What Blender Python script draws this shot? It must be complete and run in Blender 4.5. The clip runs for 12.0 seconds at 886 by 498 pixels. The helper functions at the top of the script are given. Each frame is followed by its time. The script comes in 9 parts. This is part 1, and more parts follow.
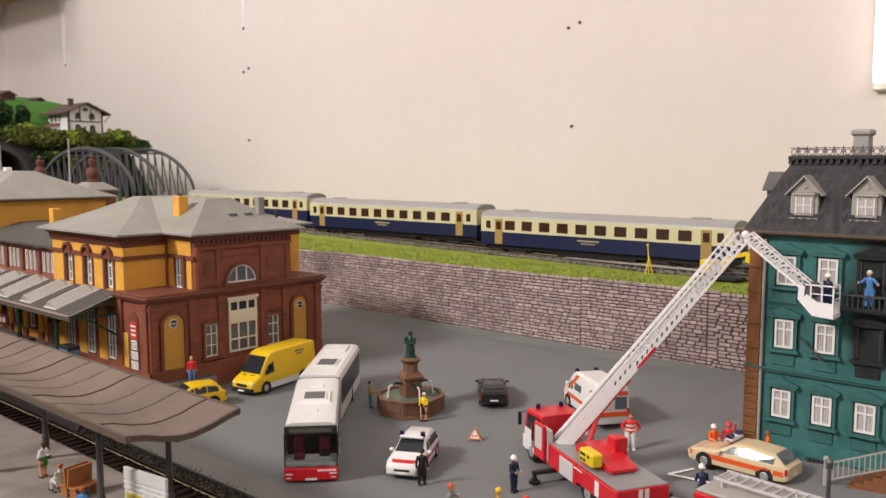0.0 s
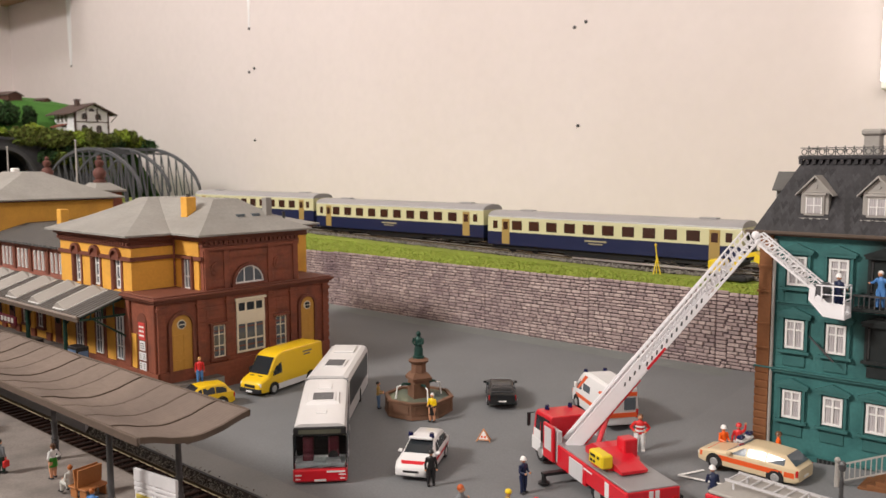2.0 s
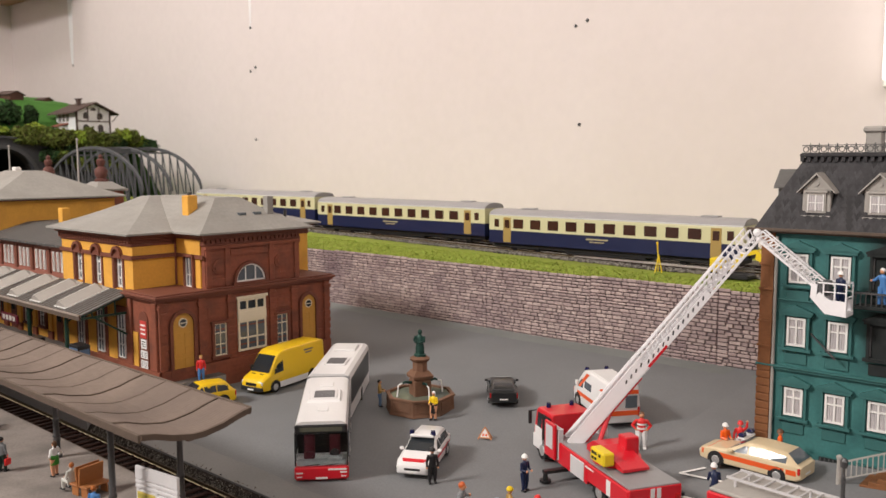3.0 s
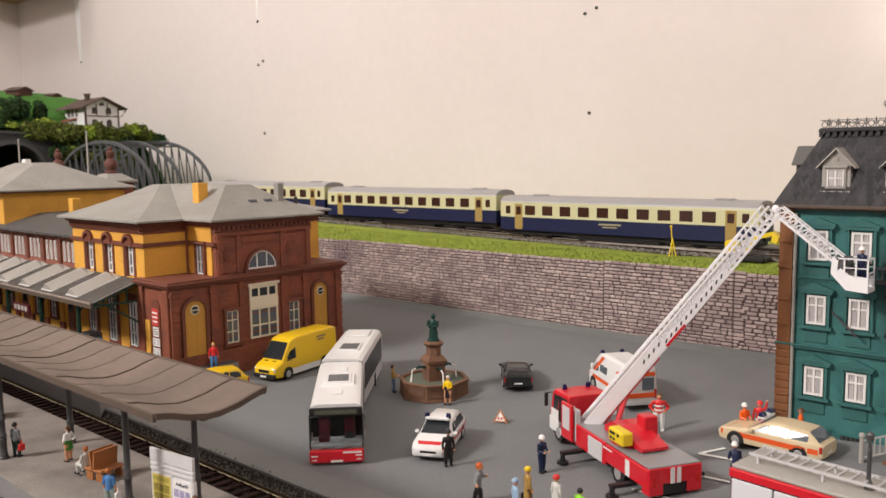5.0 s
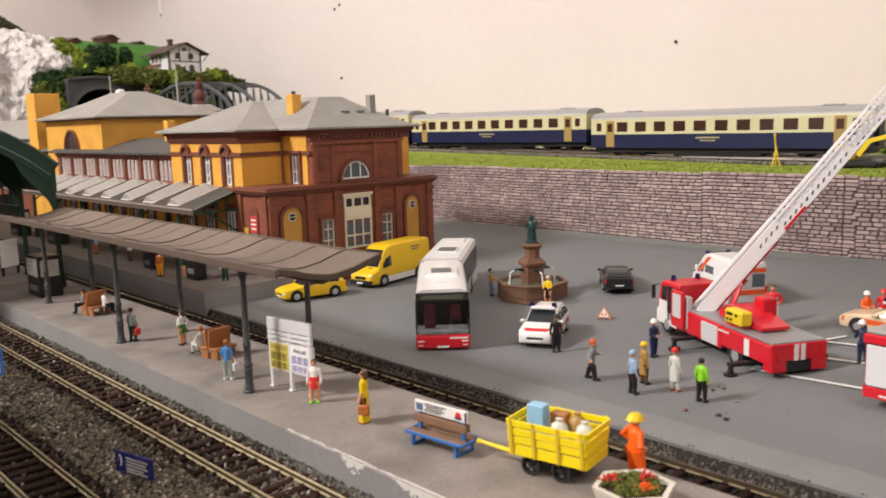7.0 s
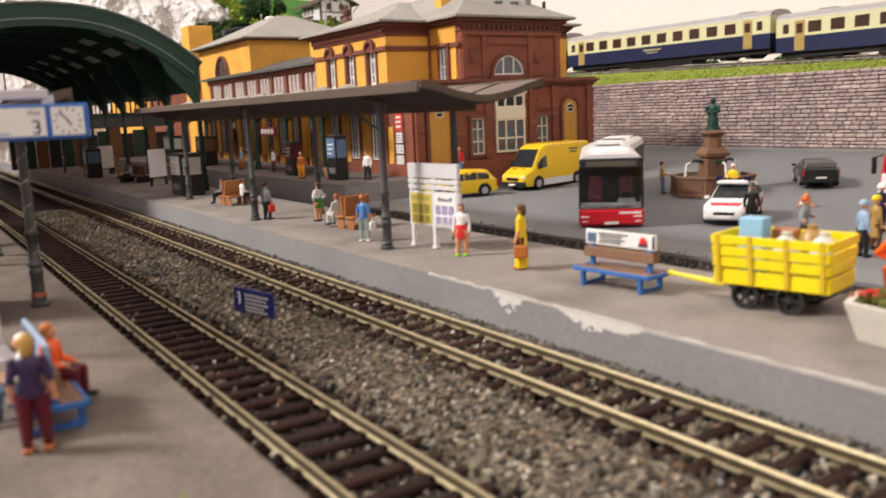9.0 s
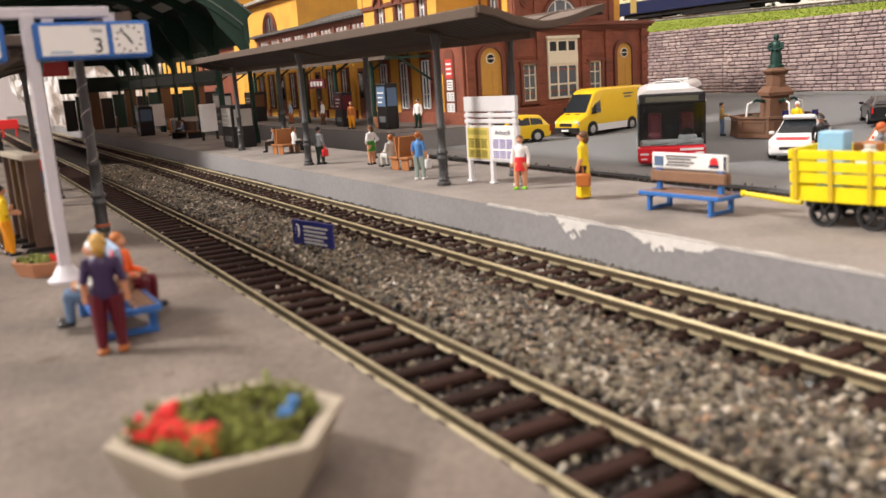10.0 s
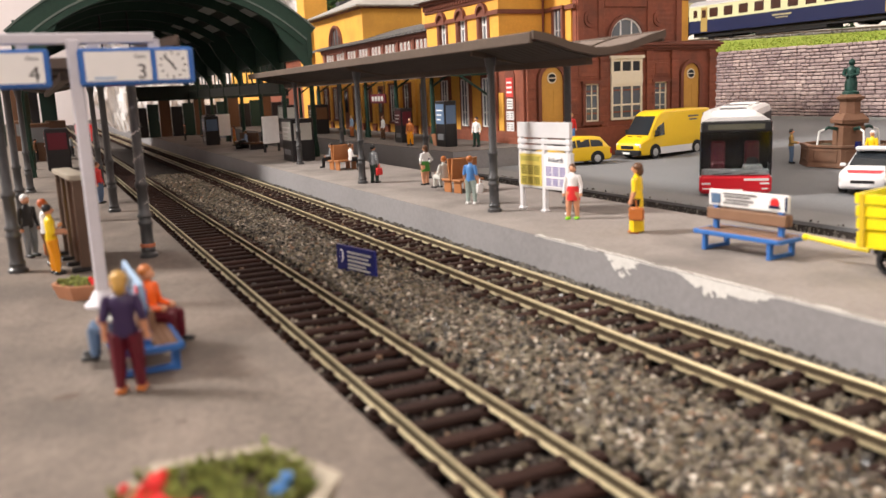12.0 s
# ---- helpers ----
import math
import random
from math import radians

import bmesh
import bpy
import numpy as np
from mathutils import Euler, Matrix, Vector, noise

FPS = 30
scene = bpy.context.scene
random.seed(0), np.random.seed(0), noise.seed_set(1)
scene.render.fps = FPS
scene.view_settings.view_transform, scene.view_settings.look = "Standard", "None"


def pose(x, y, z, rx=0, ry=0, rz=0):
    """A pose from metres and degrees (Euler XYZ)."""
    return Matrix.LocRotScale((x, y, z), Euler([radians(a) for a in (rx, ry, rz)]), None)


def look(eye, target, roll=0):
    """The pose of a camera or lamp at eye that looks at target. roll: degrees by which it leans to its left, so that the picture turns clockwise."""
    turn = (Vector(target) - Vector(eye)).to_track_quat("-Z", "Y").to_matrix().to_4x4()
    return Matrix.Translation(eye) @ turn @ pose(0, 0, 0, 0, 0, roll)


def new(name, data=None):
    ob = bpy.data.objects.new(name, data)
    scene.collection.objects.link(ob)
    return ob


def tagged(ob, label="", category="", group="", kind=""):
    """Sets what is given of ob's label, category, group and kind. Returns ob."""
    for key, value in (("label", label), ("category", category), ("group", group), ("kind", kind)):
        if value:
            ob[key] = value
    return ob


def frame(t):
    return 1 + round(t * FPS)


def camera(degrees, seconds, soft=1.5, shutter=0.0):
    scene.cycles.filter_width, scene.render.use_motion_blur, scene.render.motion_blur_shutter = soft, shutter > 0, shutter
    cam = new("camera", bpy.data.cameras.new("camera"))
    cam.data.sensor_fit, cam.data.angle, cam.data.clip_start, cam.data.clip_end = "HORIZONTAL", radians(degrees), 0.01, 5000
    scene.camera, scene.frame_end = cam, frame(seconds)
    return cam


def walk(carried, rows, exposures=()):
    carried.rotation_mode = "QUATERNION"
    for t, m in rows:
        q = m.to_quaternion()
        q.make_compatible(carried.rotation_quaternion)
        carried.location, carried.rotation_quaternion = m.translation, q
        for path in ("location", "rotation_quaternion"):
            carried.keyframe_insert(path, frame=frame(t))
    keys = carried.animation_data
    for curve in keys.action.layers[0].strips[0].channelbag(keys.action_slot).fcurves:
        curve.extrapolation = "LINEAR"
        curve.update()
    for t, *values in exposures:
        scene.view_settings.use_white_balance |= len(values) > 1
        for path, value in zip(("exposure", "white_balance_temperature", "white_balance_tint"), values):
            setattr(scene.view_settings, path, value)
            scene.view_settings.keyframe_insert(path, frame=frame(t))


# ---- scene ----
cam = camera(56.02, 12.0, shutter=0.5)
PATH = [
    (0.0, -0.00000, 0.00000, 0.17246, 84.253, -0.016, 41.002),
    (0.5, -0.00151, -0.00057, 0.17282, 84.311, 0.083, 41.102),
    (1.0, -0.00318, -0.00111, 0.17350, 84.360, 0.109, 41.214),
    (1.5, -0.00197, -0.00118, 0.17356, 84.331, 0.063, 41.264),
    (2.0, -0.00229, -0.00080, 0.17317, 84.210, 0.093, 41.321),
    (2.5, -0.00175, -0.00067, 0.17257, 84.180, 0.099, 41.359),
    (4.5, -0.00659, -0.00002, 0.16803, 84.086, 0.500, 41.778),
    (5.0, -0.00734, 0.00026, 0.16325, 83.895, 0.736, 41.927),
    (5.5, -0.00718, -0.00283, 0.15578, 83.352, 1.057, 42.192),
    (6.0, -0.00868, -0.00956, 0.15192, 82.590, 1.282, 42.877),
    (6.5, -0.01630, -0.01461, 0.13522, 82.041, 1.444, 44.574),
    (7.0, -0.02335, -0.01346, 0.12166, 81.365, 1.599, 46.557),
    (9.0, -0.06693, 0.01281, 0.05693, 80.471, 2.421, 56.612),
    (9.5, -0.07097, 0.01285, 0.04787, 79.222, 3.147, 58.598),
    (10.0, -0.07168, 0.00951, 0.04543, 78.220, 3.479, 59.576),
    (10.5, -0.07117, 0.01066, 0.04594, 77.926, 3.007, 60.508),
    (11.0, -0.07606, 0.01881, 0.04878, 78.241, 2.333, 62.179),
    (11.5, -0.07649, 0.01820, 0.04857, 78.923, 2.359, 63.746),
    (12.0, -0.07577, 0.01808, 0.04983, 79.179, 2.394, 64.154),
]
walk(cam, [(t, pose(x, y, z, rx, ry, rz)) for t, x, y, z, rx, ry, rz in PATH],
     exposures=[(0.0, -0.15), (4.5, -0.12), (5.7, -0.04), (6.5, 0.14), (7.0, 0.06), (8.9, 0.24), (9.5, 0.4), (10.5, 0.5), (12.0, 0.55)])
cam.data.dof.use_dof, cam.data.dof.focus_distance, cam.data.dof.aperture_fstop = True, 0.5, 27.0
KEY, FILL, REAR = 48.0, 11.0, 11.0

# ---- light: a closed model-railway room with ceiling lamps ----
world = bpy.data.worlds.new("room_dark")
scene.world = world
world.use_nodes = True
world.node_tree.nodes["Background"].inputs[0].default_value = (0.9, 0.85, 0.8, 1)
world.node_tree.nodes["Background"].inputs[1].default_value = 0.02


def area_lamp(name, at, target, size, power, colour):
    data = bpy.data.lights.new(name, "AREA")
    data.shape, data.size, data.size_y, data.energy, data.color = "RECTANGLE", size[0], size[1], power, colour
    ob = new(name, data)
    ob.matrix_world = look([c * 0.01 for c in at], [c * 0.01 for c in target])
    return ob


area_lamp("ceiling_lamp_light", (-110, -122, 131), (-75, 20, 0), (0.4, 0.3), KEY, (1.0, 0.94, 0.885))
area_lamp("ceiling_tube_light", (95, -45, 142), (-50, 40, 0), (1.2, 0.25), FILL, (1.0, 0.945, 0.89))
area_lamp("rear_tube_light", (-190, 5, 168), (-180, 45, 0), (1.2, 0.25), REAR, (1.0, 0.92, 0.85))

# ---- mesh building, in centimetres ----
CM = 0.01


class Shape:
    """Collects faces in centimetres, each with a material slot."""

    def __init__(self):
        self.v, self.f, self.m = [], [], []

    def add(self, verts, faces, m=0):
        n = len(self.v)
        self.v.extend([tuple(p) for p in verts])
        self.f.extend([tuple(i + n for i in f) for f in faces])
        self.m.extend([m] * len(faces))
        return self

    def box(self, x0, x1, y0, y1, z0, z1, m=0, c=0.0):
        """A box; c: the width of its chamfered edges."""
        if c <= 0:
            v = [(x, y, z) for z in (z0, z1) for y in (y0, y1) for x in (x0, x1)]
            return self.add(v, [(0, 2, 3, 1), (4, 5, 7, 6), (0, 1, 5, 4), (2, 6, 7, 3), (0, 4, 6, 2), (1, 3, 7, 5)], m)
        c = min(c, 0.45 * (x1 - x0), 0.45 * (y1 - y0), 0.45 * (z1 - z0))
        v, key = [], {}
        for i, x in enumerate((x0, x1)):
            for j, y in enumerate((y0, y1)):
                for k, z in enumerate((z0, z1)):
                    xi, yi, zi = x + (c if i == 0 else -c), y + (c if j == 0 else -c), z + (c if k == 0 else -c)
                    for a, p in enumerate(((x, yi, zi), (xi, y, zi), (xi, yi, z))):
                        key[i, j, k, a] = len(v)
                        v.append(p)
        f = []
        for s in (0, 1):
            f.append([key[s, 0, 0, 0], key[s, 1, 0, 0], key[s, 1, 1, 0], key[s, 0, 1, 0]])
            f.append([key[0, s, 0, 1], key[1, s, 0, 1], key[1, s, 1, 1], key[0, s, 1, 1]])
            f.append([key[0, 0, s, 2], key[1, 0, s, 2], key[1, 1, s, 2], key[0, 1, s, 2]])
        for a in (0, 1):
            for b in (0, 1):
                f.append([key[a, b, 0, 0], key[a, b, 1, 0], key[a, b, 1, 1], key[a, b, 0, 1]])
                f.append([key[a, 0, b, 0], key[a, 1, b, 0], key[a, 1, b, 2], key[a, 0, b, 2]])
                f.append([key[0, a, b, 1], key[1, a, b, 1], key[1, a, b, 2], key[0, a, b, 2]])
                for d in (0, 1):
                    f.append([key[a, b, d, 0], key[a, b, d, 1], key[a, b, d, 2]])
        return self.add(v, f, m)

    def cyl(self, p, q, r, r2=None, n=10, m=0, caps=True):
        p, q = Vector(p), Vector(q)
        r2 = r if r2 is None else r2
        d = (q - p).normalized()
        a = d.orthogonal().normalized()
        b = d.cross(a)
        v = []
        for c, s in ((p, r), (q, r2)):
            for i in range(n):
                w = 2 * math.pi * i / n
                v.append(c + a * (s * math.cos(w)) + b * (s * math.sin(w)))
        f = [(i, (i + 1) % n, n + (i + 1) % n, n + i) for i in range(n)]
        if caps:
            f += [tuple(range(n))[::-1], tuple(range(n, 2 * n))]
        return self.add(v, f, m)

    def bar(self, p, q, w, h, m=0):
        """A straight rectangular bar from p to q, w wide and h high."""
        p, q = Vector(p), Vector(q)
        d = (q - p).normalized()
        up = Vector((0, 0, 1)) if abs(d.z) < 0.95 else Vector((0, 1, 0))
        a = d.cross(up).normalized() * (w / 2)
        b = a.cross(d).normalized() * (h / 2)
        v = [c + s * a + t * b for c in (p, q) for s, t in ((-1, -1), (1, -1), (1, 1), (-1, 1))]
        return self.add(v, [(0, 1, 2, 3), (7, 6, 5, 4), (0, 4, 5, 1), (1, 5, 6, 2), (2, 6, 7, 3), (3, 7, 4, 0)], m)

    def prism(self, outline, axis, a, b, m=0):
        """An outline in the two other axes (in x, y, z order), drawn from a to b along axis."""
        def put(u, w, t):
            return {"x": (t, u, w), "y": (u, t, w), "z": (u, w, t)}[axis]
        n = len(outline)
        v = [put(u, w, a) for u, w in outline] + [put(u, w, b) for u, w in outline]
        f = [(i, (i + 1) % n, n + (i + 1) % n, n + i) for i in range(n)] + [tuple(range(n))[::-1], tuple(range(n, 2 * n))]
        return self.add(v, f, m)

    def loft(self, rings, m=0, caps=True, closed=True):
        """Skins rings of equally many points."""
        n = len(rings[0])
        v = [p for r in rings for p in r]
        f = []
        for j in range(len(rings) - 1):
            for i in range(n if closed else n - 1):
                k = (i + 1) % n
                f.append((j * n + i, j * n + k, (j + 1) * n + k, (j + 1) * n + i))
        if caps:
            f += [tuple(range(n))[::-1], tuple((len(rings) - 1) * n + i for i in range(n))]
        return self.add(v, f, m)

    def turned(self, at, profile, n=12, m=0, squash=1.0):
        """A turned body: profile of (radius, height) pairs."""
        x, y, z = at
        rings = [[(x + r * math.cos(2 * math.pi * i / n), y + squash * r * math.sin(2 * math.pi * i / n), z + h) for i in range(n)] for r, h in profile]
        return self.loft(rings, m)

    def ball(self, at, r, m=0, n=8, k=5, sx=1, sy=1, sz=1):
        prof = [(max(1e-3, math.sin(math.pi * j / k)) * r, -math.cos(math.pi * j / k) * r * sz) for j in range(k + 1)]
        x, y, z = at
        rings = [[(x + sx * q * math.cos(2 * math.pi * i / n), y + sy * q * math.sin(2 * math.pi * i / n), z + h) for i in range(n)] for q, h in prof]
        return self.loft(rings, m)

    def moved(self, m4):
        self.v = [tuple(m4 @ Vector(p)) for p in self.v]
        return self

    def mesh(self, name, mats, smooth=False):
        me = bpy.data.meshes.new(name)
        me.from_pydata([(x * CM, y * CM, z * CM) for x, y, z in self.v], [], self.f)
        for mt in mats:
            me.materials.append(mt)
        me.polygons.foreach_set("material_index", self.m)
        if smooth:
            me.polygons.foreach_set("use_smooth", [True] * len(me.polygons))
        me.update()
        bm = bmesh.new()
        bm.from_mesh(me)
        bmesh.ops.recalc_face_normals(bm, faces=bm.faces)
        bm.to_mesh(me)
        bm.free()
        if smooth:
            me.set_sharp_from_angle(angle=radians(42))
        return me


def part(name, shape, mats, parent=None, label="", smooth=False):
    """Links a shape as one mesh object under a thing or a part."""
    if not isinstance(mats, (list, tuple)):
        mats = [mats]
    me = shape if isinstance(shape, bpy.types.Mesh) else shape.mesh(name, mats, smooth)
    ob = new(name, me)
    if parent is not None:
        ob.parent = parent
    return tagged(ob, label)


def put(name, x, y, z, rz, label, category, group="", kind=""):
    """A thing: an Empty at its base, in centimetres."""
    ob = new(name)
    ob.empty_display_size = 0.005
    ob.matrix_basis = pose(x * CM, y * CM, z * CM, 0, 0, rz)
    return tagged(ob, label, category, group, kind)


def single(name, shape, mats, label, category, at=(0, 0, 0), rz=0, group="", kind="", smooth=False):
    """A thing of one mesh."""
    ob = part(name, shape, mats, None, label, smooth)
    ob.matrix_basis = pose(at[0] * CM, at[1] * CM, at[2] * CM, 0, 0, rz)
    return tagged(ob, label, category, group, kind)


def ground_z(x, y):
    """The square rises gently towards the retaining wall and the town house."""
    return 0.06 * max(0, y - 40) + 0.08 * max(0, min(x, 0) + 24) * min(1, max(0, (y - 30) / 8))


def bank_z(x):
    """The upper line climbs slightly to the bridge."""
    return 0.02 * max(0, -35 - max(x, -156))


# ---- materials ----
def mat(name, colour, rough=0.6, metal=0.0, vary=0.12, grain=400.0, patch=40.0, bump=0.15, spec=0.4, per=None, tint=0.0, stain=None, coat=0.0):
    """A painted or natural surface: fine grain, broader patches, relief. per: 'object' or 'island' gives each piece its own shade."""
    mt = bpy.data.materials.new(name)
    mt.use_nodes = True
    nt = mt.node_tree
    nd, ln = nt.nodes, nt.links
    bs = nd["Principled BSDF"]
    bs.inputs["Roughness"].default_value, bs.inputs["Metallic"].default_value = rough, metal
    bs.inputs["Specular IOR Level"].default_value = spec
    bs.inputs["Coat Weight"].default_value = coat
    tc = nd.new("ShaderNodeTexCoord")
    n1, n2 = nd.new("ShaderNodeTexNoise"), nd.new("ShaderNodeTexNoise")
    n1.inputs["Scale"].default_value, n2.inputs["Scale"].default_value = grain, patch
    n1.inputs["Detail"].default_value, n2.inputs["Detail"].default_value = 5, 4
    for n in (n1, n2):
        ln.new(tc.outputs["Object"], n.inputs["Vector"])
    mx = nd.new("ShaderNodeMath")
    mx.operation = "ADD"
    ln.new(n1.outputs[0], mx.inputs[0])
    ln.new(n2.outputs[0], mx.inputs[1])
    ramp = nd.new("ShaderNodeMapRange")
    ramp.inputs[1].default_value, ramp.inputs[2].default_value = 0.6, 1.4
    ramp.inputs[3].default_value, ramp.inputs[4].default_value = 1 - vary, 1 + vary
    ln.new(mx.outputs[0], ramp.inputs[0])
    hsv = nd.new("ShaderNodeHueSaturation")
    hsv.inputs["Color"].default_value = (*colour, 1)
    value = ramp.outputs[0]
    if per:
        if per == "object":
            src = nd.new("ShaderNodeObjectInfo").outputs["Random"]
        else:
            src = nd.new("ShaderNodeNewGeometry").outputs["Random Per Island"]
        pr = nd.new("ShaderNodeMapRange")
        pr.inputs[3].default_value, pr.inputs[4].default_value = 1 - 2.2 * max(vary, 0.1), 1 + 2.2 * max(vary, 0.1)
        ln.new(src, pr.inputs[0])
        mu = nd.new("ShaderNodeMath")
        mu.operation = "MULTIPLY"
        ln.new(value, mu.inputs[0])
        ln.new(pr.outputs[0], mu.inputs[1])
        value = mu.outputs[0]
        if tint:
            hr = nd.new("ShaderNodeMapRange")
            hr.inputs[3].default_value, hr.inputs[4].default_value = 0.5 - tint, 0.5 + tint
            ln.new(src, hr.inputs[0])
            ln.new(hr.outputs[0], hsv.inputs["Hue"])
    ln.new(value, hsv.inputs["Value"])
    out = hsv.outputs[0]
    if stain:
        n3 = nd.new("ShaderNodeTexNoise")
        n3.inputs["Scale"].default_value, n3.inputs["Detail"].default_value = stain[1], 6
        ln.new(tc.outputs["Object"], n3.inputs["Vector"])
        sr = nd.new("ShaderNodeMapRange")
        sr.inputs[1].default_value, sr.inputs[2].default_value, sr.inputs[4].default_value = 0.48, 0.72, stain[2]
        ln.new(n3.outputs[0], sr.inputs[0])
        mixc = nd.new("ShaderNodeMix")
        mixc.data_type = "RGBA"
        mixc.inputs[7].default_value = (*stain[0], 1)
        ln.new(sr.outputs[0], mixc.inputs[0])
        ln.new(out, mixc.inputs[6])
        out = mixc.outputs[2]
    ln.new(out, bs.inputs["Base Color"])
    if bump:
        bp = nd.new("ShaderNodeBump")
        bp.inputs["Strength"].default_value, bp.inputs["Distance"].default_value = bump, 0.0004
        ln.new(mx.outputs[0], bp.inputs["Height"])
        ln.new(bp.outputs[0], bs.inputs["Normal"])
    return mt


def ribbed(name, colour, axis, pitch, rough=0.7, vary=0.12, depth=0.4, stain=None):
    """A sheet with fine ribs or courses, pitch metres apart, across an axis (0 to 2)."""
    mt = mat(name, colour, rough, vary=vary, bump=0, stain=stain)
    nd, ln = mt.node_tree.nodes, mt.node_tree.links
    bs = nd["Principled BSDF"]
    tc = next(n for n in nd if n.bl_idname == "ShaderNodeTexCoord")
    sep = nd.new("ShaderNodeSeparateXYZ")
    ln.new(tc.outputs["Object"], sep.inputs[0])
    mul = nd.new("ShaderNodeMath")
    mul.operation = "MULTIPLY"
    mul.inputs[1].default_value = 2 * math.pi / pitch
    ln.new(sep.outputs[axis], mul.inputs[0])
    sn = nd.new("ShaderNodeMath")
    sn.operation = "SINE"
    ln.new(mul.outputs[0], sn.inputs[0])
    bp = nd.new("ShaderNodeBump")
    bp.inputs["Strength"].default_value, bp.inputs["Distance"].default_value = depth, pitch * 0.2
    ln.new(sn.outputs[0], bp.inputs["Height"])
    ln.new(bp.outputs[0], bs.inputs["Normal"])
    return mt


def glassy(name, colour=(0.02, 0.025, 0.03), rough=0.08):
    mt = mat(name, colour, rough, vary=0.05, bump=0, spec=0.6)
    return mt


def clear_glass(name):
    mt = bpy.data.materials.new(name)
    mt.use_nodes = True
    bs = mt.node_tree.nodes["Principled BSDF"]
    bs.inputs["Base Color"].default_value = (0.9, 0.95, 0.95, 1)
    bs.inputs["Roughness"].default_value = 0.05
    bs.inputs["Transmission Weight"].default_value = 1.0
    bs.inputs["IOR"].default_value = 1.3
    return mt


def glow(name, colour, strength):
    mt = bpy.data.materials.new(name)
    mt.use_nodes = True
    bs = mt.node_tree.nodes["Principled BSDF"]
    bs.inputs["Base Color"].default_value = (*colour, 1)
    bs.inputs["Emission Color"].default_value = (*colour, 1)
    bs.inputs["Emission Strength"].default_value = strength
    return mt


M_WALL = mat("cream_wall_plaster", (0.79, 0.715, 0.71), 0.9, vary=0.03, grain=60, patch=3, bump=0.25, stain=((0.66, 0.57, 0.53), 2.2, 0.25))
M_CEIL = mat("white_ceiling", (0.78, 0.75, 0.7), 0.9, vary=0.03, grain=60, patch=3)
M_FLOORB = mat("brown_room_floor", (0.2, 0.15, 0.11), 0.6, vary=0.1, grain=30, patch=4)
M_WOOD = ribbed("raw_wood_board", (0.42, 0.27, 0.15), 1, 0.012, 0.6, 0.15, 0.2)
M_ASPH = mat("grey_square_paint", (0.168, 0.172, 0.178), 0.85, vary=0.17, grain=900, patch=6, bump=0.12, stain=((0.15, 0.15, 0.155), 14, 0.5))
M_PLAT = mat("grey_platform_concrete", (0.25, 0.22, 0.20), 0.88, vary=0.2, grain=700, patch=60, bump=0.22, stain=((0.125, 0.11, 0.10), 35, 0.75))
# Near platform: the weaker light on it is put into this darker colour.
M_PLATNEAR = mat("worn_platform_shade_darkened", (0.15, 0.122, 0.102), 0.8, vary=0.42, grain=900, patch=55, bump=0.5, stain=((0.072, 0.06, 0.052), 30, 0.75))
# Main platform: brown-grey, darkened further to carry the station canopy's shade.
M_PLATMAIN = mat("brown_grey_platform_shade_darkened", (0.125, 0.105, 0.092), 0.88, vary=0.12, grain=700, patch=25, bump=0.2, stain=((0.07, 0.058, 0.05), 40, 0.6))
M_RUN = mat("bright_white_filler", (0.92, 0.91, 0.93), 0.5, vary=0.03, bump=0.05)
M_PLATSIDE = mat("platform_side_concrete", (0.235, 0.225, 0.228), 0.88, vary=0.14, grain=700, patch=25, bump=0.15)
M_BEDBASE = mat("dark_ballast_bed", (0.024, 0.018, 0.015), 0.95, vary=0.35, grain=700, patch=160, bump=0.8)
M_BALLAST = mat("grey_brown_ballast", (0.094, 0.076, 0.055), 0.35, vary=0.55, grain=1500, patch=700, bump=0.3, per="island", tint=0.02)
# Ballast, bed and sleepers dark in colour to carry the near track's shadow.
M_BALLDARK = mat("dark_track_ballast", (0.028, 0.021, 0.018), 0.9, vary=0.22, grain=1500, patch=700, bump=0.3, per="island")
M_SLEEPER = mat("dark_brown_sleeper", (0.026, 0.0115, 0.0085), 0.75, vary=0.15, grain=1500, patch=200, bump=0.4, spec=0.15, per="object")
M_RAIL = mat("brassy_steel_rail", (0.62, 0.53, 0.33), 0.46, 0.6, vary=0.12, grain=500, patch=60, bump=0.08)
M_RAILUP = mat("worn_silver_rail", (0.72, 0.68, 0.62), 0.3, 0.6, vary=0.1, grain=500, patch=60, bump=0.05)
M_RAILDULL = mat("dull_brass_rail", (0.42, 0.36, 0.23), 0.42, 0.7, vary=0.15, grain=500, patch=60, bump=0.08)
M_RAILWEB = mat("rusty_rail_side", (0.06, 0.042, 0.024), 0.55, 0.1, vary=0.2, grain=500, patch=60, bump=0.1)
M_STONE = mat("mauve_grey_wall_stone", (0.385, 0.30, 0.285), 0.9, vary=0.105, grain=700, patch=130, bump=1.0, per="object", tint=0.012, stain=((0.17, 0.115, 0.135), 20, 0.8))
M_STONEJ = mat("mauve_grey_wall_stones", (0.385, 0.30, 0.285), 0.9, vary=0.105, grain=700, patch=130, bump=1.0, per="island", tint=0.012, stain=((0.17, 0.115, 0.135), 20, 0.8))
for mt_ in (M_STONE, M_STONEJ):
    place = mt_.node_tree.nodes.new("ShaderNodeNewGeometry")
    for link in [l for l in mt_.node_tree.links if l.from_node.bl_idname == "ShaderNodeTexCoord"]:
        mt_.node_tree.links.new(place.outputs["Position"], link.to_socket)
M_MORTAR = mat("wall_mortar", (0.095, 0.07, 0.075), 0.95, vary=0.12, grain=600, patch=60, bump=0.3)
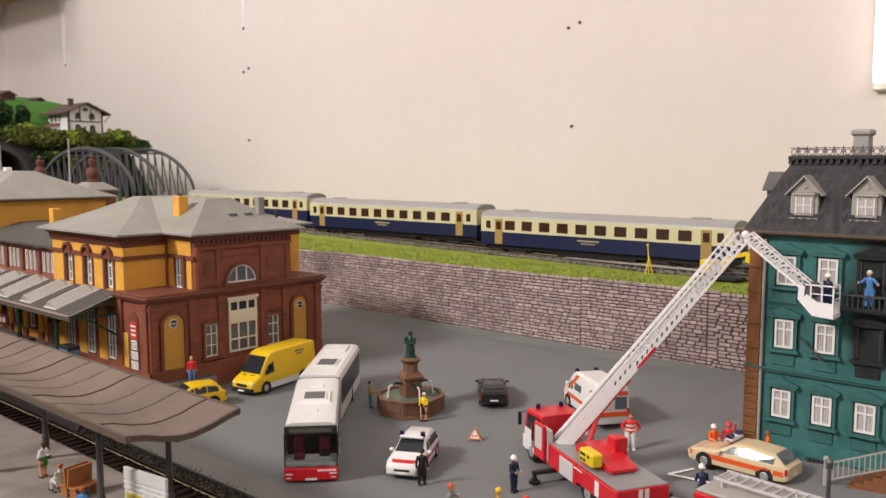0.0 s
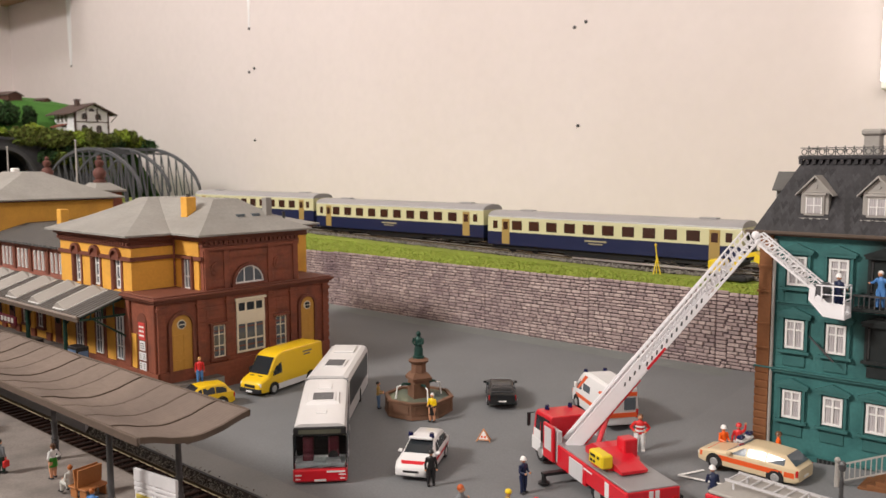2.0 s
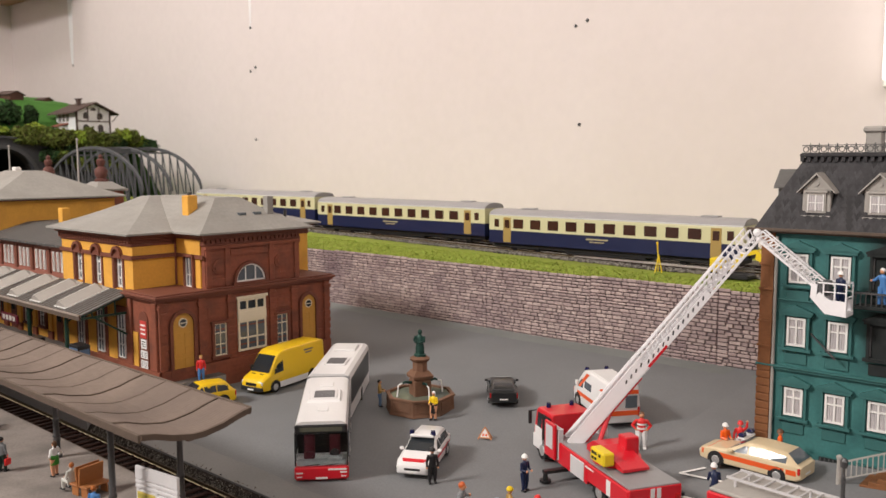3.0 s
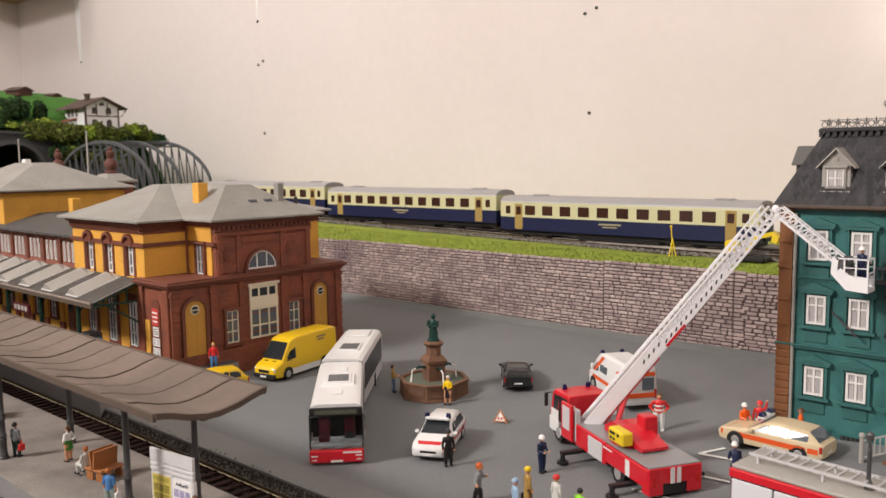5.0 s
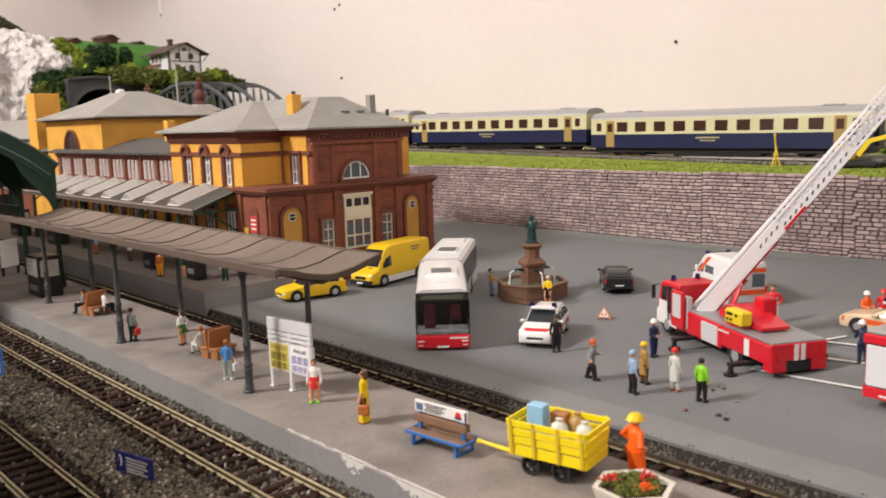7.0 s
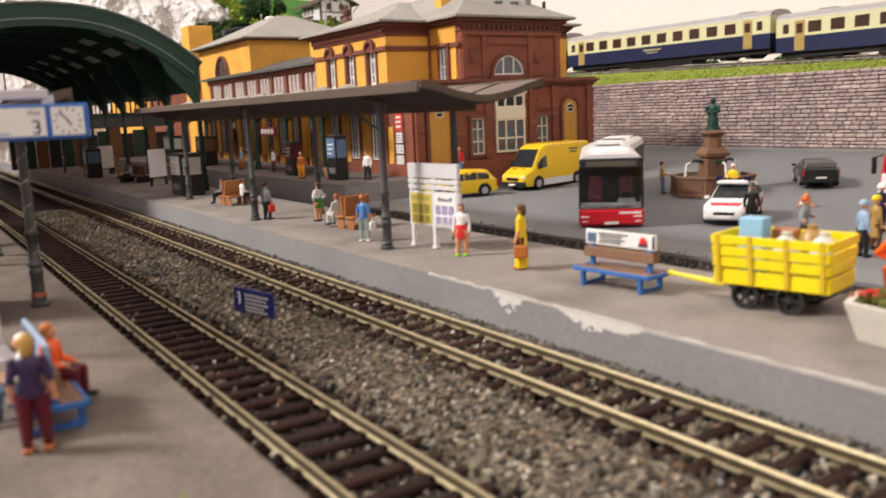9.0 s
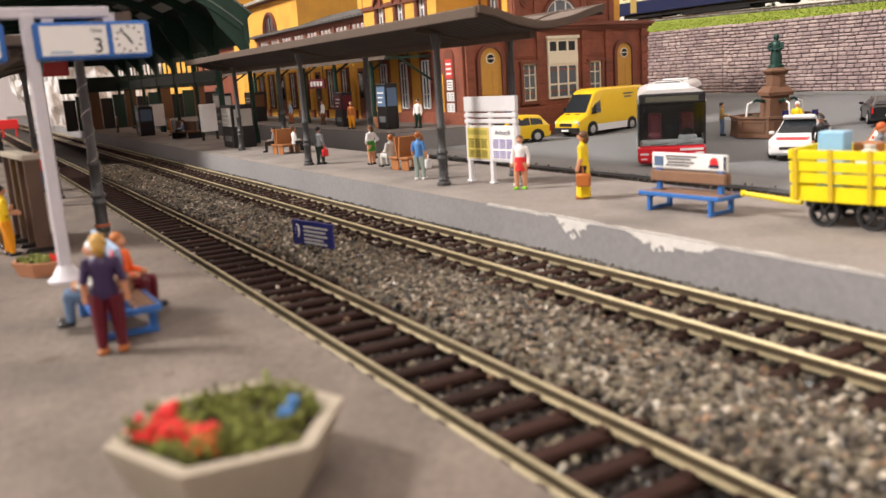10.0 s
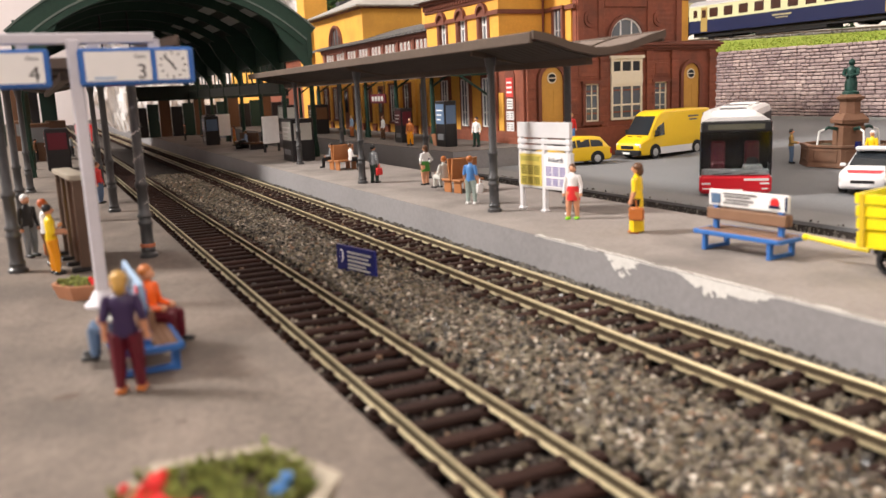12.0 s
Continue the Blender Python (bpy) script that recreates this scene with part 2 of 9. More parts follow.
M_GRASS = mat("bright_grass_flock", (0.23, 0.28, 0.04), 0.95, vary=0.2, grain=900, patch=70, bump=0.5, stain=((0.17, 0.17, 0.05), 30, 0.3))
M_BLADE = mat("grass_tuft", (0.25, 0.31, 0.045), 0.9, vary=0.12, bump=0, per="island", tint=0.02)
M_MEADOW = mat("meadow_flock", (0.05, 0.16, 0.02), 0.95, vary=0.25, grain=400, patch=30, bump=0.8)
M_ROCK = mat("unpainted_white_plaster_rock", (0.56, 0.54, 0.53), 0.9, vary=0.14, grain=200, patch=40, bump=0.9, stain=((0.36, 0.34, 0.33), 24, 0.7))
M_DARKROCK = mat("grey_tunnel_stone", (0.055, 0.055, 0.06), 0.9, vary=0.2, grain=300, patch=40, bump=0.4)
M_LEAF = mat("olive_foliage_flock", (0.10, 0.12, 0.02), 0.95, vary=0.3, grain=900, patch=120, bump=0.6, per="island", tint=0.03)
M_LEAFD = mat("dark_green_foliage_flock", (0.025, 0.055, 0.015), 0.95, vary=0.3, grain=900, patch=120, bump=0.6, per="island", tint=0.02)
M_LEAFY = mat("yellow_green_foliage_flock", (0.19, 0.24, 0.025), 0.95, vary=0.3, grain=900, patch=120, bump=0.6, per="island", tint=0.03)
M_SCRUB = mat("grey_olive_scrub", (0.075, 0.07, 0.04), 0.95, vary=0.3, grain=900, patch=120, bump=0.6, per="island", tint=0.02)
M_OCHRE = mat("ochre_yellow_facade", (0.73, 0.375, 0.060), 0.7, vary=0.1, grain=500, patch=45, bump=0.12, stain=((0.52, 0.26, 0.05), 40, 0.5))
M_OCHDOOR = mat("dull_ochre_door_paint", (0.50, 0.265, 0.05), 0.6, vary=0.1, grain=500, patch=60, bump=0.15)
M_BROWN = ribbed("red_brown_facade", (0.225, 0.068, 0.038), 2, 0.0034, 0.7, 0.22, 0.06, ((0.12, 0.045, 0.03), 70, 0.7))
M_TRIMBR = mat("brown_cornice", (0.165, 0.054, 0.033), 0.65, vary=0.12, grain=500, patch=50, bump=0.15)
M_SLATE = ribbed("grey_station_roof", (0.285, 0.272, 0.25), 2, 0.0032, 0.8, 0.14, 0.07, ((0.225, 0.21, 0.19), 18, 0.6))
M_RIBROOF = ribbed("dark_ribbed_roof", (0.15, 0.145, 0.14), 0, 0.006, 0.7, 0.12, 0.5)
M_CREAM = mat("cream_window_paint", (0.72, 0.66, 0.52), 0.5, vary=0.05, bump=0.05)
M_WHITE = mat("white_paint", (0.78, 0.77, 0.75), 0.4, vary=0.03, bump=0.03)
M_GLASS = glassy("dark_window_glass")
M_GLASSB = glassy("grey_window_glass", (0.10, 0.12, 0.14))
M_CURTAIN = ribbed("grey_white_curtain", (0.5, 0.47, 0.48), 0, 0.0011, 0.9, 0.1, 0.8)
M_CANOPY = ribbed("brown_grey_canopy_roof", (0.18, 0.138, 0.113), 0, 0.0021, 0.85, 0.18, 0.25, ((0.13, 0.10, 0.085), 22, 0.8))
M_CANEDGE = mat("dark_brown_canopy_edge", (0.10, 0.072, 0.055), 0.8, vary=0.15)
# Canopy underside: brown darkened so that its shade is in the colour.
M_SOFFIT = ribbed("shade_darkened_brown_soffit", (0.042, 0.03, 0.025), 0, 0.004, 0.85, 0.2, 0.3)
M_IRON = mat("dark_grey_cast_iron", (0.07, 0.07, 0.072), 0.38, 0.2, vary=0.15, grain=500, patch=60, bump=0.2)
M_GREEN = mat("dark_green_iron", (0.012, 0.045, 0.03), 0.5, 0.1, vary=0.2, grain=400, patch=50, bump=0.1)
M_GREENB = mat("black_green_shed_roof", (0.010, 0.020, 0.016), 0.6, 0.0, vary=0.2, grain=400, patch=50, bump=0.1)
M_BRIDGE = mat("grey_bridge_steel", (0.095, 0.10, 0.108), 0.6, 0.2, vary=0.15, grain=300, patch=40, bump=0.1)
M_TEAL = mat("teal_facade", (0.044, 0.165, 0.160), 0.7, vary=0.2, grain=500, patch=40, bump=0.15, stain=((0.012, 0.075, 0.075), 45, 0.7))


def sooted(mt, soot):
    """Soot over the burnt half of the house front: from x and z of the house, with a ragged border."""
    nd, ln = mt.node_tree.nodes, mt.node_tree.links
    base = nd["Principled BSDF"].inputs["Base Color"]
    src = base.links[0].from_socket
    tc = next(n for n in nd if n.bl_idname == "ShaderNodeTexCoord")
    sep, ns = nd.new("ShaderNodeSeparateXYZ"), nd.new("ShaderNodeTexNoise")
    ns.inputs["Scale"].default_value, ns.inputs["Detail"].default_value = 55, 6
    ln.new(tc.outputs["Object"], sep.inputs[0])
    ln.new(tc.outputs["Object"], ns.inputs["Vector"])
    wob = nd.new("ShaderNodeMath")
    wob.operation, wob.inputs[1].default_value = "MULTIPLY_ADD", 0.022
    ln.new(ns.outputs[0], wob.inputs[0])
    ln.new(sep.outputs[0], wob.inputs[2])
    across, up_ = nd.new("ShaderNodeMapRange"), nd.new("ShaderNodeMapRange")
    across.interpolation_type = up_.interpolation_type = "SMOOTHSTEP"
    across.inputs[1].default_value, across.inputs[2].default_value = -0.120, -0.098
    up_.inputs[1].default_value, up_.inputs[2].default_value = 0.050, 0.085
    ln.new(wob.outputs[0], across.inputs[0])
    ln.new(sep.outputs[2], up_.inputs[0])
    both, mixc = nd.new("ShaderNodeMath"), nd.new("ShaderNodeMix")
    both.operation, mixc.data_type = "MULTIPLY", "RGBA"
    ln.new(across.outputs[0], both.inputs[0])
    ln.new(up_.outputs[0], both.inputs[1])
    ln.new(both.outputs[0], mixc.inputs[0])
    ln.new(src, mixc.inputs[6])
    mixc.inputs[7].default_value = (*soot, 1)
    ln.new(mixc.outputs[2], base)


sooted(M_TEAL, (0.013, 0.024, 0.024))
M_TEALD = mat("teal_trim", (0.034, 0.13, 0.126), 0.65, vary=0.1, grain=500, patch=60)
M_SOOT = mat("sooty_burnt_facade", (0.018, 0.022, 0.022), 0.9, vary=0.3, grain=300, patch=50, bump=0.2)
M_ORANGEQ = mat("orange_brown_quoin", (0.21, 0.085, 0.032), 0.75, vary=0.14, grain=500, patch=60, bump=0.2)
M_TILE = mat("anthracite_roof_tile", (0.027, 0.0255, 0.0285), 0.65, vary=0.25, grain=600, patch=60, bump=0.2, per="island")
M_DORMER = mat("grey_dormer_wood", (0.36, 0.34, 0.315), 0.75, vary=0.08, grain=500, patch=60)

M_CHIP = mat("chipped_white_paint", (0.62, 0.60, 0.57), 0.7, vary=0.15, grain=1500, patch=200)
M_BALLMID = mat("grey_mixed_ballast", (0.10, 0.088, 0.075), 0.5, vary=0.36, grain=1500, patch=700, bump=0.3, per="island", tint=0.02)

# ---- the room ----
def slab(name, x0, x1, y0, y1, z0, z1, mt, label, category="wall"):
    return single(name, Shape().box(x0, x1, y0, y1, z0, z1), mt, label, category, kind="structure")


slab("wall_back", -300, 160, 116, 124, -90, 175, M_WALL, "cream plastered room wall with small drilled holes")
slab("wall_left", -300, -292, -160, 116, -90, 175, M_WALL, "cream plastered side wall of the room")
slab("wall_right", 152, 160, -160, 116, -90, 175, M_WALL, "cream plastered wall opposite the tunnel hill")
slab("wall_front", -292, 152, -160, -152, -90, 175, M_WALL, "cream plastered wall behind the layout edge")
slab("ceiling", -300, 160, -160, 124, 175, 183, M_CEIL, "white painted room ceiling", "ceiling")
slab("floor", -300, 160, -160, 124, -98, -90, M_FLOORB, "brown room floor below the layout", "floor")
b = Shape()
b.box(-300, 40, -26, 4.9, -12, -1.2).box(-300, 40, 4.9, 116, -12, -1.6)
single("layout_board", b, M_WOOD, "plywood board carrying the model landscape", "board", kind="structure")
# drilled holes, pins and plaster runs on the wall
for x, z, r in ((-73.3, 23.5, 0.42), (-74.2, 39.1, 0.42), (-72.1, 39.75, 0.42), (-159.6, 22.9, 0.5), (-161.1, 38.4, 0.5), (-159.2, 39.1, 0.5), (-160.8, 48.1, 0.5), (-249, 46.6, 0.5)):
    b = Shape().cyl((0, -0.12, 0), (0, 0.3, 0), r * 0.62, n=12).cyl((0.1, -0.2, 0.1), (0.1, 0, 0.1), r * 0.35, n=9)
    single("wall_plug", b, M_IRON, "dark plug in a drilled hole of the wall", "wall plug", (x, 115.95, z), group="wall plugs")
for x, z, h, w in ((-160.8, 48.4, 30, 1.5), (-249.2, 47, 25, 3.2)):
    b = Shape().loft([[(-w * 0.12, -0.1, 0), (w * 0.12, -0.1, 0), (w * 0.12, 0.1, 0), (-w * 0.12, 0.1, 0)], [(-w * 0.3, -0.1, h * 0.2), (w * 0.28, -0.1, h * 0.2), (w * 0.28, 0.1, h * 0.2), (-w * 0.3, 0.1, h * 0.2)], [(-w * 0.42, -0.1, h * 0.55), (w * 0.36, -0.1, h * 0.55), (w * 0.36, 0.1, h * 0.55), (-w * 0.42, 0.1, h * 0.55)], [(-w * 0.6, -0.1, h), (w * 0.6, -0.1, h), (w * 0.6, 0.1, h), (-w * 0.6, 0.1, h)]])
    single("plaster_run", b, M_RUN, "white run of filler on the wall", "plaster run", (x, 115.98, z))
# an upper wooden shelf in the far corner and a lit strip lamp on the wall
b = Shape().box(-291.5, -238, 99, 115.5, 69, 72).box(-291.5, -240, 100, 102, 66, 69)
single("wooden_shelf", b, M_WOOD, "raw wooden shelf board high in the room corner", "shelf")
lamp = put("wall_lamp", -27.2, 114.6, 27.5, 0, "bright white strip lamp upright on the wall", "lamp")
part("lamp_housing", Shape().box(-1.6, 1.6, 0.2, 1.2, -1, 34, c=0.2), M_WHITE, lamp)
part("lamp_tube", Shape().cyl((0, -0.6, 0), (0, -0.6, 33), 1.35, n=12), glow("lit_tube", (1.0, 0.93, 0.85), 2.6), lamp, "glowing white tube", True)
for x, y, w in ((60, -60, 1.2), (-190, 5, 1.2)):
    single("ceiling_lamp", Shape().box(-w * 50, w * 50, -12, 12, 0, 6, c=1), M_WHITE, "white ceiling lamp housing", "lamp", (x, y, 169), group="ceiling lamps")
fl = put("floodlight", 0, 0, 0, 0, "white floodlight hanging from a stem at the ceiling", "lamp")
part("housing", Shape().box(-24, 24, -18, 18, 3, 12, c=2), M_WHITE, fl).matrix_basis = look((-1.10, -1.22, 1.31), (-0.75, 0.2, 0))
part("stem", Shape().cyl((-111.3, -127.4, 136), (-111.3, -127.4, 175.2), 2.0), M_WHITE, fl)

# ---- ground of the square ----
def sheet(name, xs, ys, height, mt, label, category, under=-1.55):
    b = Shape()
    n = len(ys)
    v = [(x, y, height(x, y)) for x in xs for y in ys]
    f = [(i * n + j, i * n + j + 1, (i + 1) * n + j + 1, (i + 1) * n + j) for i in range(len(xs) - 1) for j in range(n - 1)]
    b.add(v, f)
    return single(name, b, mt, label, category, kind="structure")


def steps(a, b, n):
    return [a + (b - a) * i / n for i in range(n + 1)]


sheet("ground", steps(-290, 40, 110), [25.28, 25.31] + steps(26, 62.9, 37), lambda x, y: -0.75 if y < 25.3 else ground_z(x, y) + 0.03 * noise.noise((x * 0.07, y * 0.07, 0)) - 0.03,
      M_ASPH, "smooth grey painted station square", "ground")
sheet("track_bed", steps(-290, 40, 66), [4.9, 5.6, 10.5, 15.4, 16.0, 21.6, 24.8], lambda x, y: -0.92, M_BEDBASE, "dark bed under the station tracks", "track bed")

single("siding_bed", Shape().loft([[(x, 21.87, -0.82), (x, 24.85, -0.82), (x, 25.0, -0.62), (x, 25.3, -0.14), (x, 25.3, -0.91), (x, 21.87, -0.91)] for x in (-290, 40)]), M_BEDBASE, "dark ballast bed of the siding beside the square", "track bed", kind="structure")

# pale worn strip along the edge and a smear of filler at the wall's foot
def smear(name, y_near, y_far, lift, mt, label):
    xs = steps(-110, 20, 260)
    b = Shape()
    v = []
    for x in xs:
        n0, n1 = 0.12 * noise.noise((x * 0.5, 1, 2)), 0.22 * noise.noise((x * 0.22, 7, 3)) + 0.08 * noise.noise((x * 1.3, 9, 3))
        for k in range(5):
            y = y_near + (n0 if y_near > 26 else 0) + (y_far + n1 - y_near) * k / 4
            v.append((x, y, ground_z(x, y) + 0.03 * noise.noise((x * 0.07, y * 0.07, 0)) - 0.03 + lift))
    b.add(v, [(i * 5 + j, (i + 1) * 5 + j, (i + 1) * 5 + j + 1, i * 5 + j + 1) for i in range(len(xs) - 1) for j in range(4)])
    single(name, b, mt, label, "ground", kind="structure")


smear("pavement", 25.33, 27.35, 0.012, mat("pale_worn_square_edge", (0.205, 0.204, 0.203), 0.88, vary=0.12, grain=900, patch=20, bump=0.15, stain=((0.18, 0.176, 0.172), 30, 0.5)), "paler worn strip along the edge of the square")
smear("wall_foot_smear", 60.6, 62.75, 0.02, mat("grey_green_filler_smear", (0.185, 0.194, 0.188), 0.85, vary=0.15, grain=700, patch=25, bump=0.15), "grey-green smear of filler along the wall's foot")

# white parking lines on the square
b = Shape()
for x0, y0, x1, y1 in ((-20.2, 35.2, -13.5, 34.8), (-19.0, 38.35, -14.0, 37.9), (-19.6, 41.3, -13.5, 40.9), (-19.6, 41.3, -18.7, 42.6)):
    d = Vector((x1 - x0, y1 - y0, 0)).normalized().cross(Vector((0, 0, 1))) * 0.11
    q = [(x0 + d.x, y0 + d.y), (x0 - d.x, y0 - d.y), (x1 - d.x, y1 - d.y), (x1 + d.x, y1 + d.y)]
    b.add([(x, y, ground_z(x, y) + 0.05) for x, y in q], [(0, 1, 2, 3)])
tagged(single("road_marking", b, M_WHITE, "thin white parking lines on the square", "road marking", kind="structure"))

# ---- platforms ----
def platform(name, x0, x1, y0, y1, z, label, top=M_PLAT):
    b = Shape().box(x0, x1, y0, y1, -1.0, z - 0.025, 1).box(x0, x1, y0 - 0.004, y1 + 0.004, z - 0.025, z, 0, c=0.01)
    return single(name, b, [top, M_PLATSIDE], label, "platform", kind="structure")


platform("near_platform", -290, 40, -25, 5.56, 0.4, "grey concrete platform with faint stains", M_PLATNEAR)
platform("island_platform", -290, 40, 15.5, 21.85, 0.4, "grey concrete island platform with chipped white edge paint")
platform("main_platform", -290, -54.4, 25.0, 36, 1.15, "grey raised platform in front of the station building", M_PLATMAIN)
# chipped white paint along the island platform's edge
def chip(x, d):
    """True where paint is left, d down from the edge."""
    w = 0.02 + 0.05 * noise.noise((x * 0.9, 3, 0))
    for xc, half, deep in ((-25.3, 0.75, 0.42), (-21.6, 1.55, 0.36)):
        w += deep * max(0, 1 - ((x - xc) / half) ** 2)
    return d < w * (0.85 + 0.5 * noise.noise((x * 3, d * 5, 1)) + 0.5 * noise.noise((x * 9, d * 9, 7)))


b = Shape()
cell = 0.032
for i in range(520):
    x = -29.6 + i * cell
    for j in range(19):
        if chip(x, j * cell):
            b.add([(x, 15.488, 0.385 - j * cell), (x + cell, 15.488, 0.385 - j * cell), (x + cell, 15.488, 0.385 - (j + 1) * cell), (x, 15.488, 0.385 - (j + 1) * cell)], [(0, 1, 2, 3)])
    for j in range(3):
        if chip(x, j * cell * 2.6) or j * cell < 0.045 + 0.09 * noise.noise((x * 1.7, j * 0.3, 5)):
            b.add([(x, 15.52 + j * cell, 0.405), (x + cell, 15.52 + j * cell, 0.405), (x + cell, 15.52 + (j + 1) * cell, 0.405), (x, 15.52 + (j + 1) * cell, 0.405)], [(0, 1, 2, 3)])
single("edge_paint", b, M_CHIP, "chipped white paint on the platform edge", "paint", kind="structure")
# stains on the near platform
b = Shape()
for x, y, r in ((-21.7, 1.72, 0.22), (-22.2, 4.6, 0.12), (-19.6, 3.2, 0.08)):
    b.add([(x + r * 0.6 * math.cos(a) * (1 + 0.2 * math.sin(3 * a)), y + r * math.sin(a), 0.404) for a in steps(0, 2 * math.pi, 14)[:-1]], [tuple(range(14))])
single("glue_spot", b, M_CANEDGE, "dark glue spots on the platform", "stain", kind="structure")

# ---- tracks ----
RAIL_PROFILE = [(-0.095, 0), (0.095, 0), (0.095, 0.022), (0.022, 0.05), (0.022, 0.175), (0.038, 0.195), (0.038, 0.228), (0.03, 0.24), (-0.03, 0.24), (-0.038, 0.228), (-0.038, 0.195), (-0.022, 0.175), (-0.022, 0.05), (-0.095, 0.022)]
sleeper = Shape().box(-0.17, 0.17, -1.5, 1.5, -0.16, 0, c=0.05)
for yc in (-1.02, -0.72, 0.72, 1.02):
    sleeper.box(-0.11, 0.11, yc - 0.06, yc + 0.06, -0.01, 0.075, c=0.02)
sleeper_mesh = sleeper.mesh("sleeper", [M_SLEEPER])


def track(label, x0, x1, y, z, lift=None, near=None, rail_m=None):
    """A track: two rails and its sleepers; z is the rail's foot. lift(x) adds to z. near: the stretch whose sleepers are parts."""
    t = put("railway_track", 0, 0, 0, 0, label, "track", "railway tracks")
    h = lift or (lambda x: 0.0)
    for side in (-0.87, 0.87):
        b = Shape()
        xs = steps(x0, x1, 12 if lift else 1)
        b.loft([[(x, y + side + u, z + h(x) + w) for u, w in RAIL_PROFILE] for x in xs])
        me = b.mesh("rail", [rail_m or M_RAIL, M_RAILWEB, M_RAILDULL])
        for i, pol in enumerate(me.polygons):
            c = pol.center.z / CM - z - h(pol.center.x / CM)
            if c < 0.19:
                pol.material_index = 1 if c > 0.045 else 2
        part("rail", me, [], t)
    rest = Shape()
    x, n = x0 + 0.3, 0
    while x < x1:
        if near and near[0] < x < near[1] and n < 150:
            ob = new("sleeper", sleeper_mesh)
            ob.parent, ob.location = t, (x * CM, (y + 0.03 * math.sin(x * 5)) * CM, (z + h(x)) * CM)
            n += 1
        else:
            rest.box(x - 0.17, x + 0.17, y - 1.5, y + 1.5, z + h(x) - 0.16, z + h(x))
        x += 0.83
    tagged(part("sleepers_beyond", rest, M_SLEEPER, t), kind="stuff")
    return t


# Duller rails on this first track stand in for the shadow over it.
track("station track with dark sleepers and brassy rails", -290, 40, 7.6, -0.6, near=(-78, 8), rail_m=M_RAILDULL)
track("station track beside the island platform", -290, 40, 13.5, -0.6, near=(-78, 8))
track("siding track with rusty rails before the square", -290, 40, 23.75, -0.6, near=(-60, 0), rail_m=M_RAILWEB)
up = lambda x: bank_z(x)
track("upper main line track on grey ballast", -160, 40, 68.6, 8.15, up, rail_m=M_RAILUP)
track("second upper main line track on grey ballast", -160, 40, 74.2, 8.15, up, rail_m=M_RAILUP)


# ---- loose ballast ----
def stones(name, spots, size, mt, label, seed, part_of=None):
    """Many small angular stones, joined; spots: (x, y, z) in centimetres."""
    r = np.random.RandomState(seed)
    n = len(spots)
    base = np.array([[-1, -1, -1], [1, -1, -1], [1, 1, -1], [-1, 1, -1], [-0.7, -0.7, 1], [0.7, -0.7, 1], [0.7, 0.7, 1], [-0.7, 0.7, 1]], float) * 0.5
    v = base[None] * (1 + 0.35 * (r.rand(n, 8, 3) - 0.5))
    v *= (size * (0.6 + 0.8 * r.rand(n, 1, 1))) * (0.75 + 0.5 * r.rand(n, 1, 3))
    a, c = r.rand(n) * 6.28, (r.rand(n) - 0.5) * 1.6
    ca, sa, cc, sc = np.cos(a), np.sin(a), np.cos(c), np.sin(c)
    x, y, z = v[..., 0], v[..., 1], v[..., 2]
    y, z = y * cc[:, None] - z * sc[:, None], y * sc[:, None] + z * cc[:, None]
    x, y = x * ca[:, None] - y * sa[:, None], x * sa[:, None] + y * ca[:, None]
    pts = np.stack([x, y, z], -1) + np.array(spots)[:, None, :]
    quad = np.array([[0, 3, 2, 1], [4, 5, 6, 7], [0, 1, 5, 4], [1, 2, 6, 5], [2, 3, 7, 6], [3, 0, 4, 7]])
    faces = (np.arange(n)[:, None, None] * 8 + quad[None]).reshape(-1, 4)
    me = bpy.data.meshes.new(name)
    me.from_pydata((pts.reshape(-1, 3) * CM).tolist(), [], faces.tolist())
    me.materials.append(mt)
    return tagged(new(name, me), label, "ballast", kind="stuff")


r = np.random.RandomState(3)


def scatter(n, x0, x1, y0, y1, z, dens=None):
    xs = x0 + (x1 - x0) * r.rand(n)
    ys = y0 + (y1 - y0) * r.rand(n)
    return np.stack([xs, ys, z + 0.05 * r.rand(n)], 1)


near_x = lambda n, y0, y1, z: np.concatenate([scatter(n * 6 // 10, -30, -1, y0, y1, z), scatter(n * 4 // 10, -75, -30, y0, y1, z)])
heap = near_x(30000, 9.25, 11.9, -0.72)
heap[:, 2] += 0.10 * np.cos((heap[:, 1] - 10.55) / 1.35 * 1.57)
M_BALLPALE = mat("pale_ballast_grain", (0.30, 0.26, 0.21), 0.3, vary=0.4, grain=1500, patch=700, bump=0.3, per="island")
M_BALLRUST = mat("rusty_ballast_grain", (0.16, 0.098, 0.06), 0.4, vary=0.4, grain=1500, patch=700, bump=0.3, per="island")
for mt_, n_, lab in ((M_BALLPALE, 2600, "pale grains scattered over the ballast"), (M_BALLRUST, 1500, "rusty brown grains scattered over the ballast")):
    spots = near_x(n_, 9.3, 11.85, -0.68)
    spots[:, 2] += 0.10 * np.cos((spots[:, 1] - 10.55) / 1.35 * 1.57)
    stones("ballast_stones", np.concatenate([spots, near_x(n_ // 8, 5.9, 9.3, -0.74), near_x(n_ // 5, 11.9, 15.3, -0.70)]), 0.10, mt_, lab, n_)
stones("ballast_stones", heap, 0.125, M_BALLAST, "grey-brown loose ballast between the station tracks", 1)
stones("ballast_stones", near_x(4500, 14.9, 15.4, -0.7), 0.10, M_BALLMID, "grey ballast strip below the platform edge", 2)
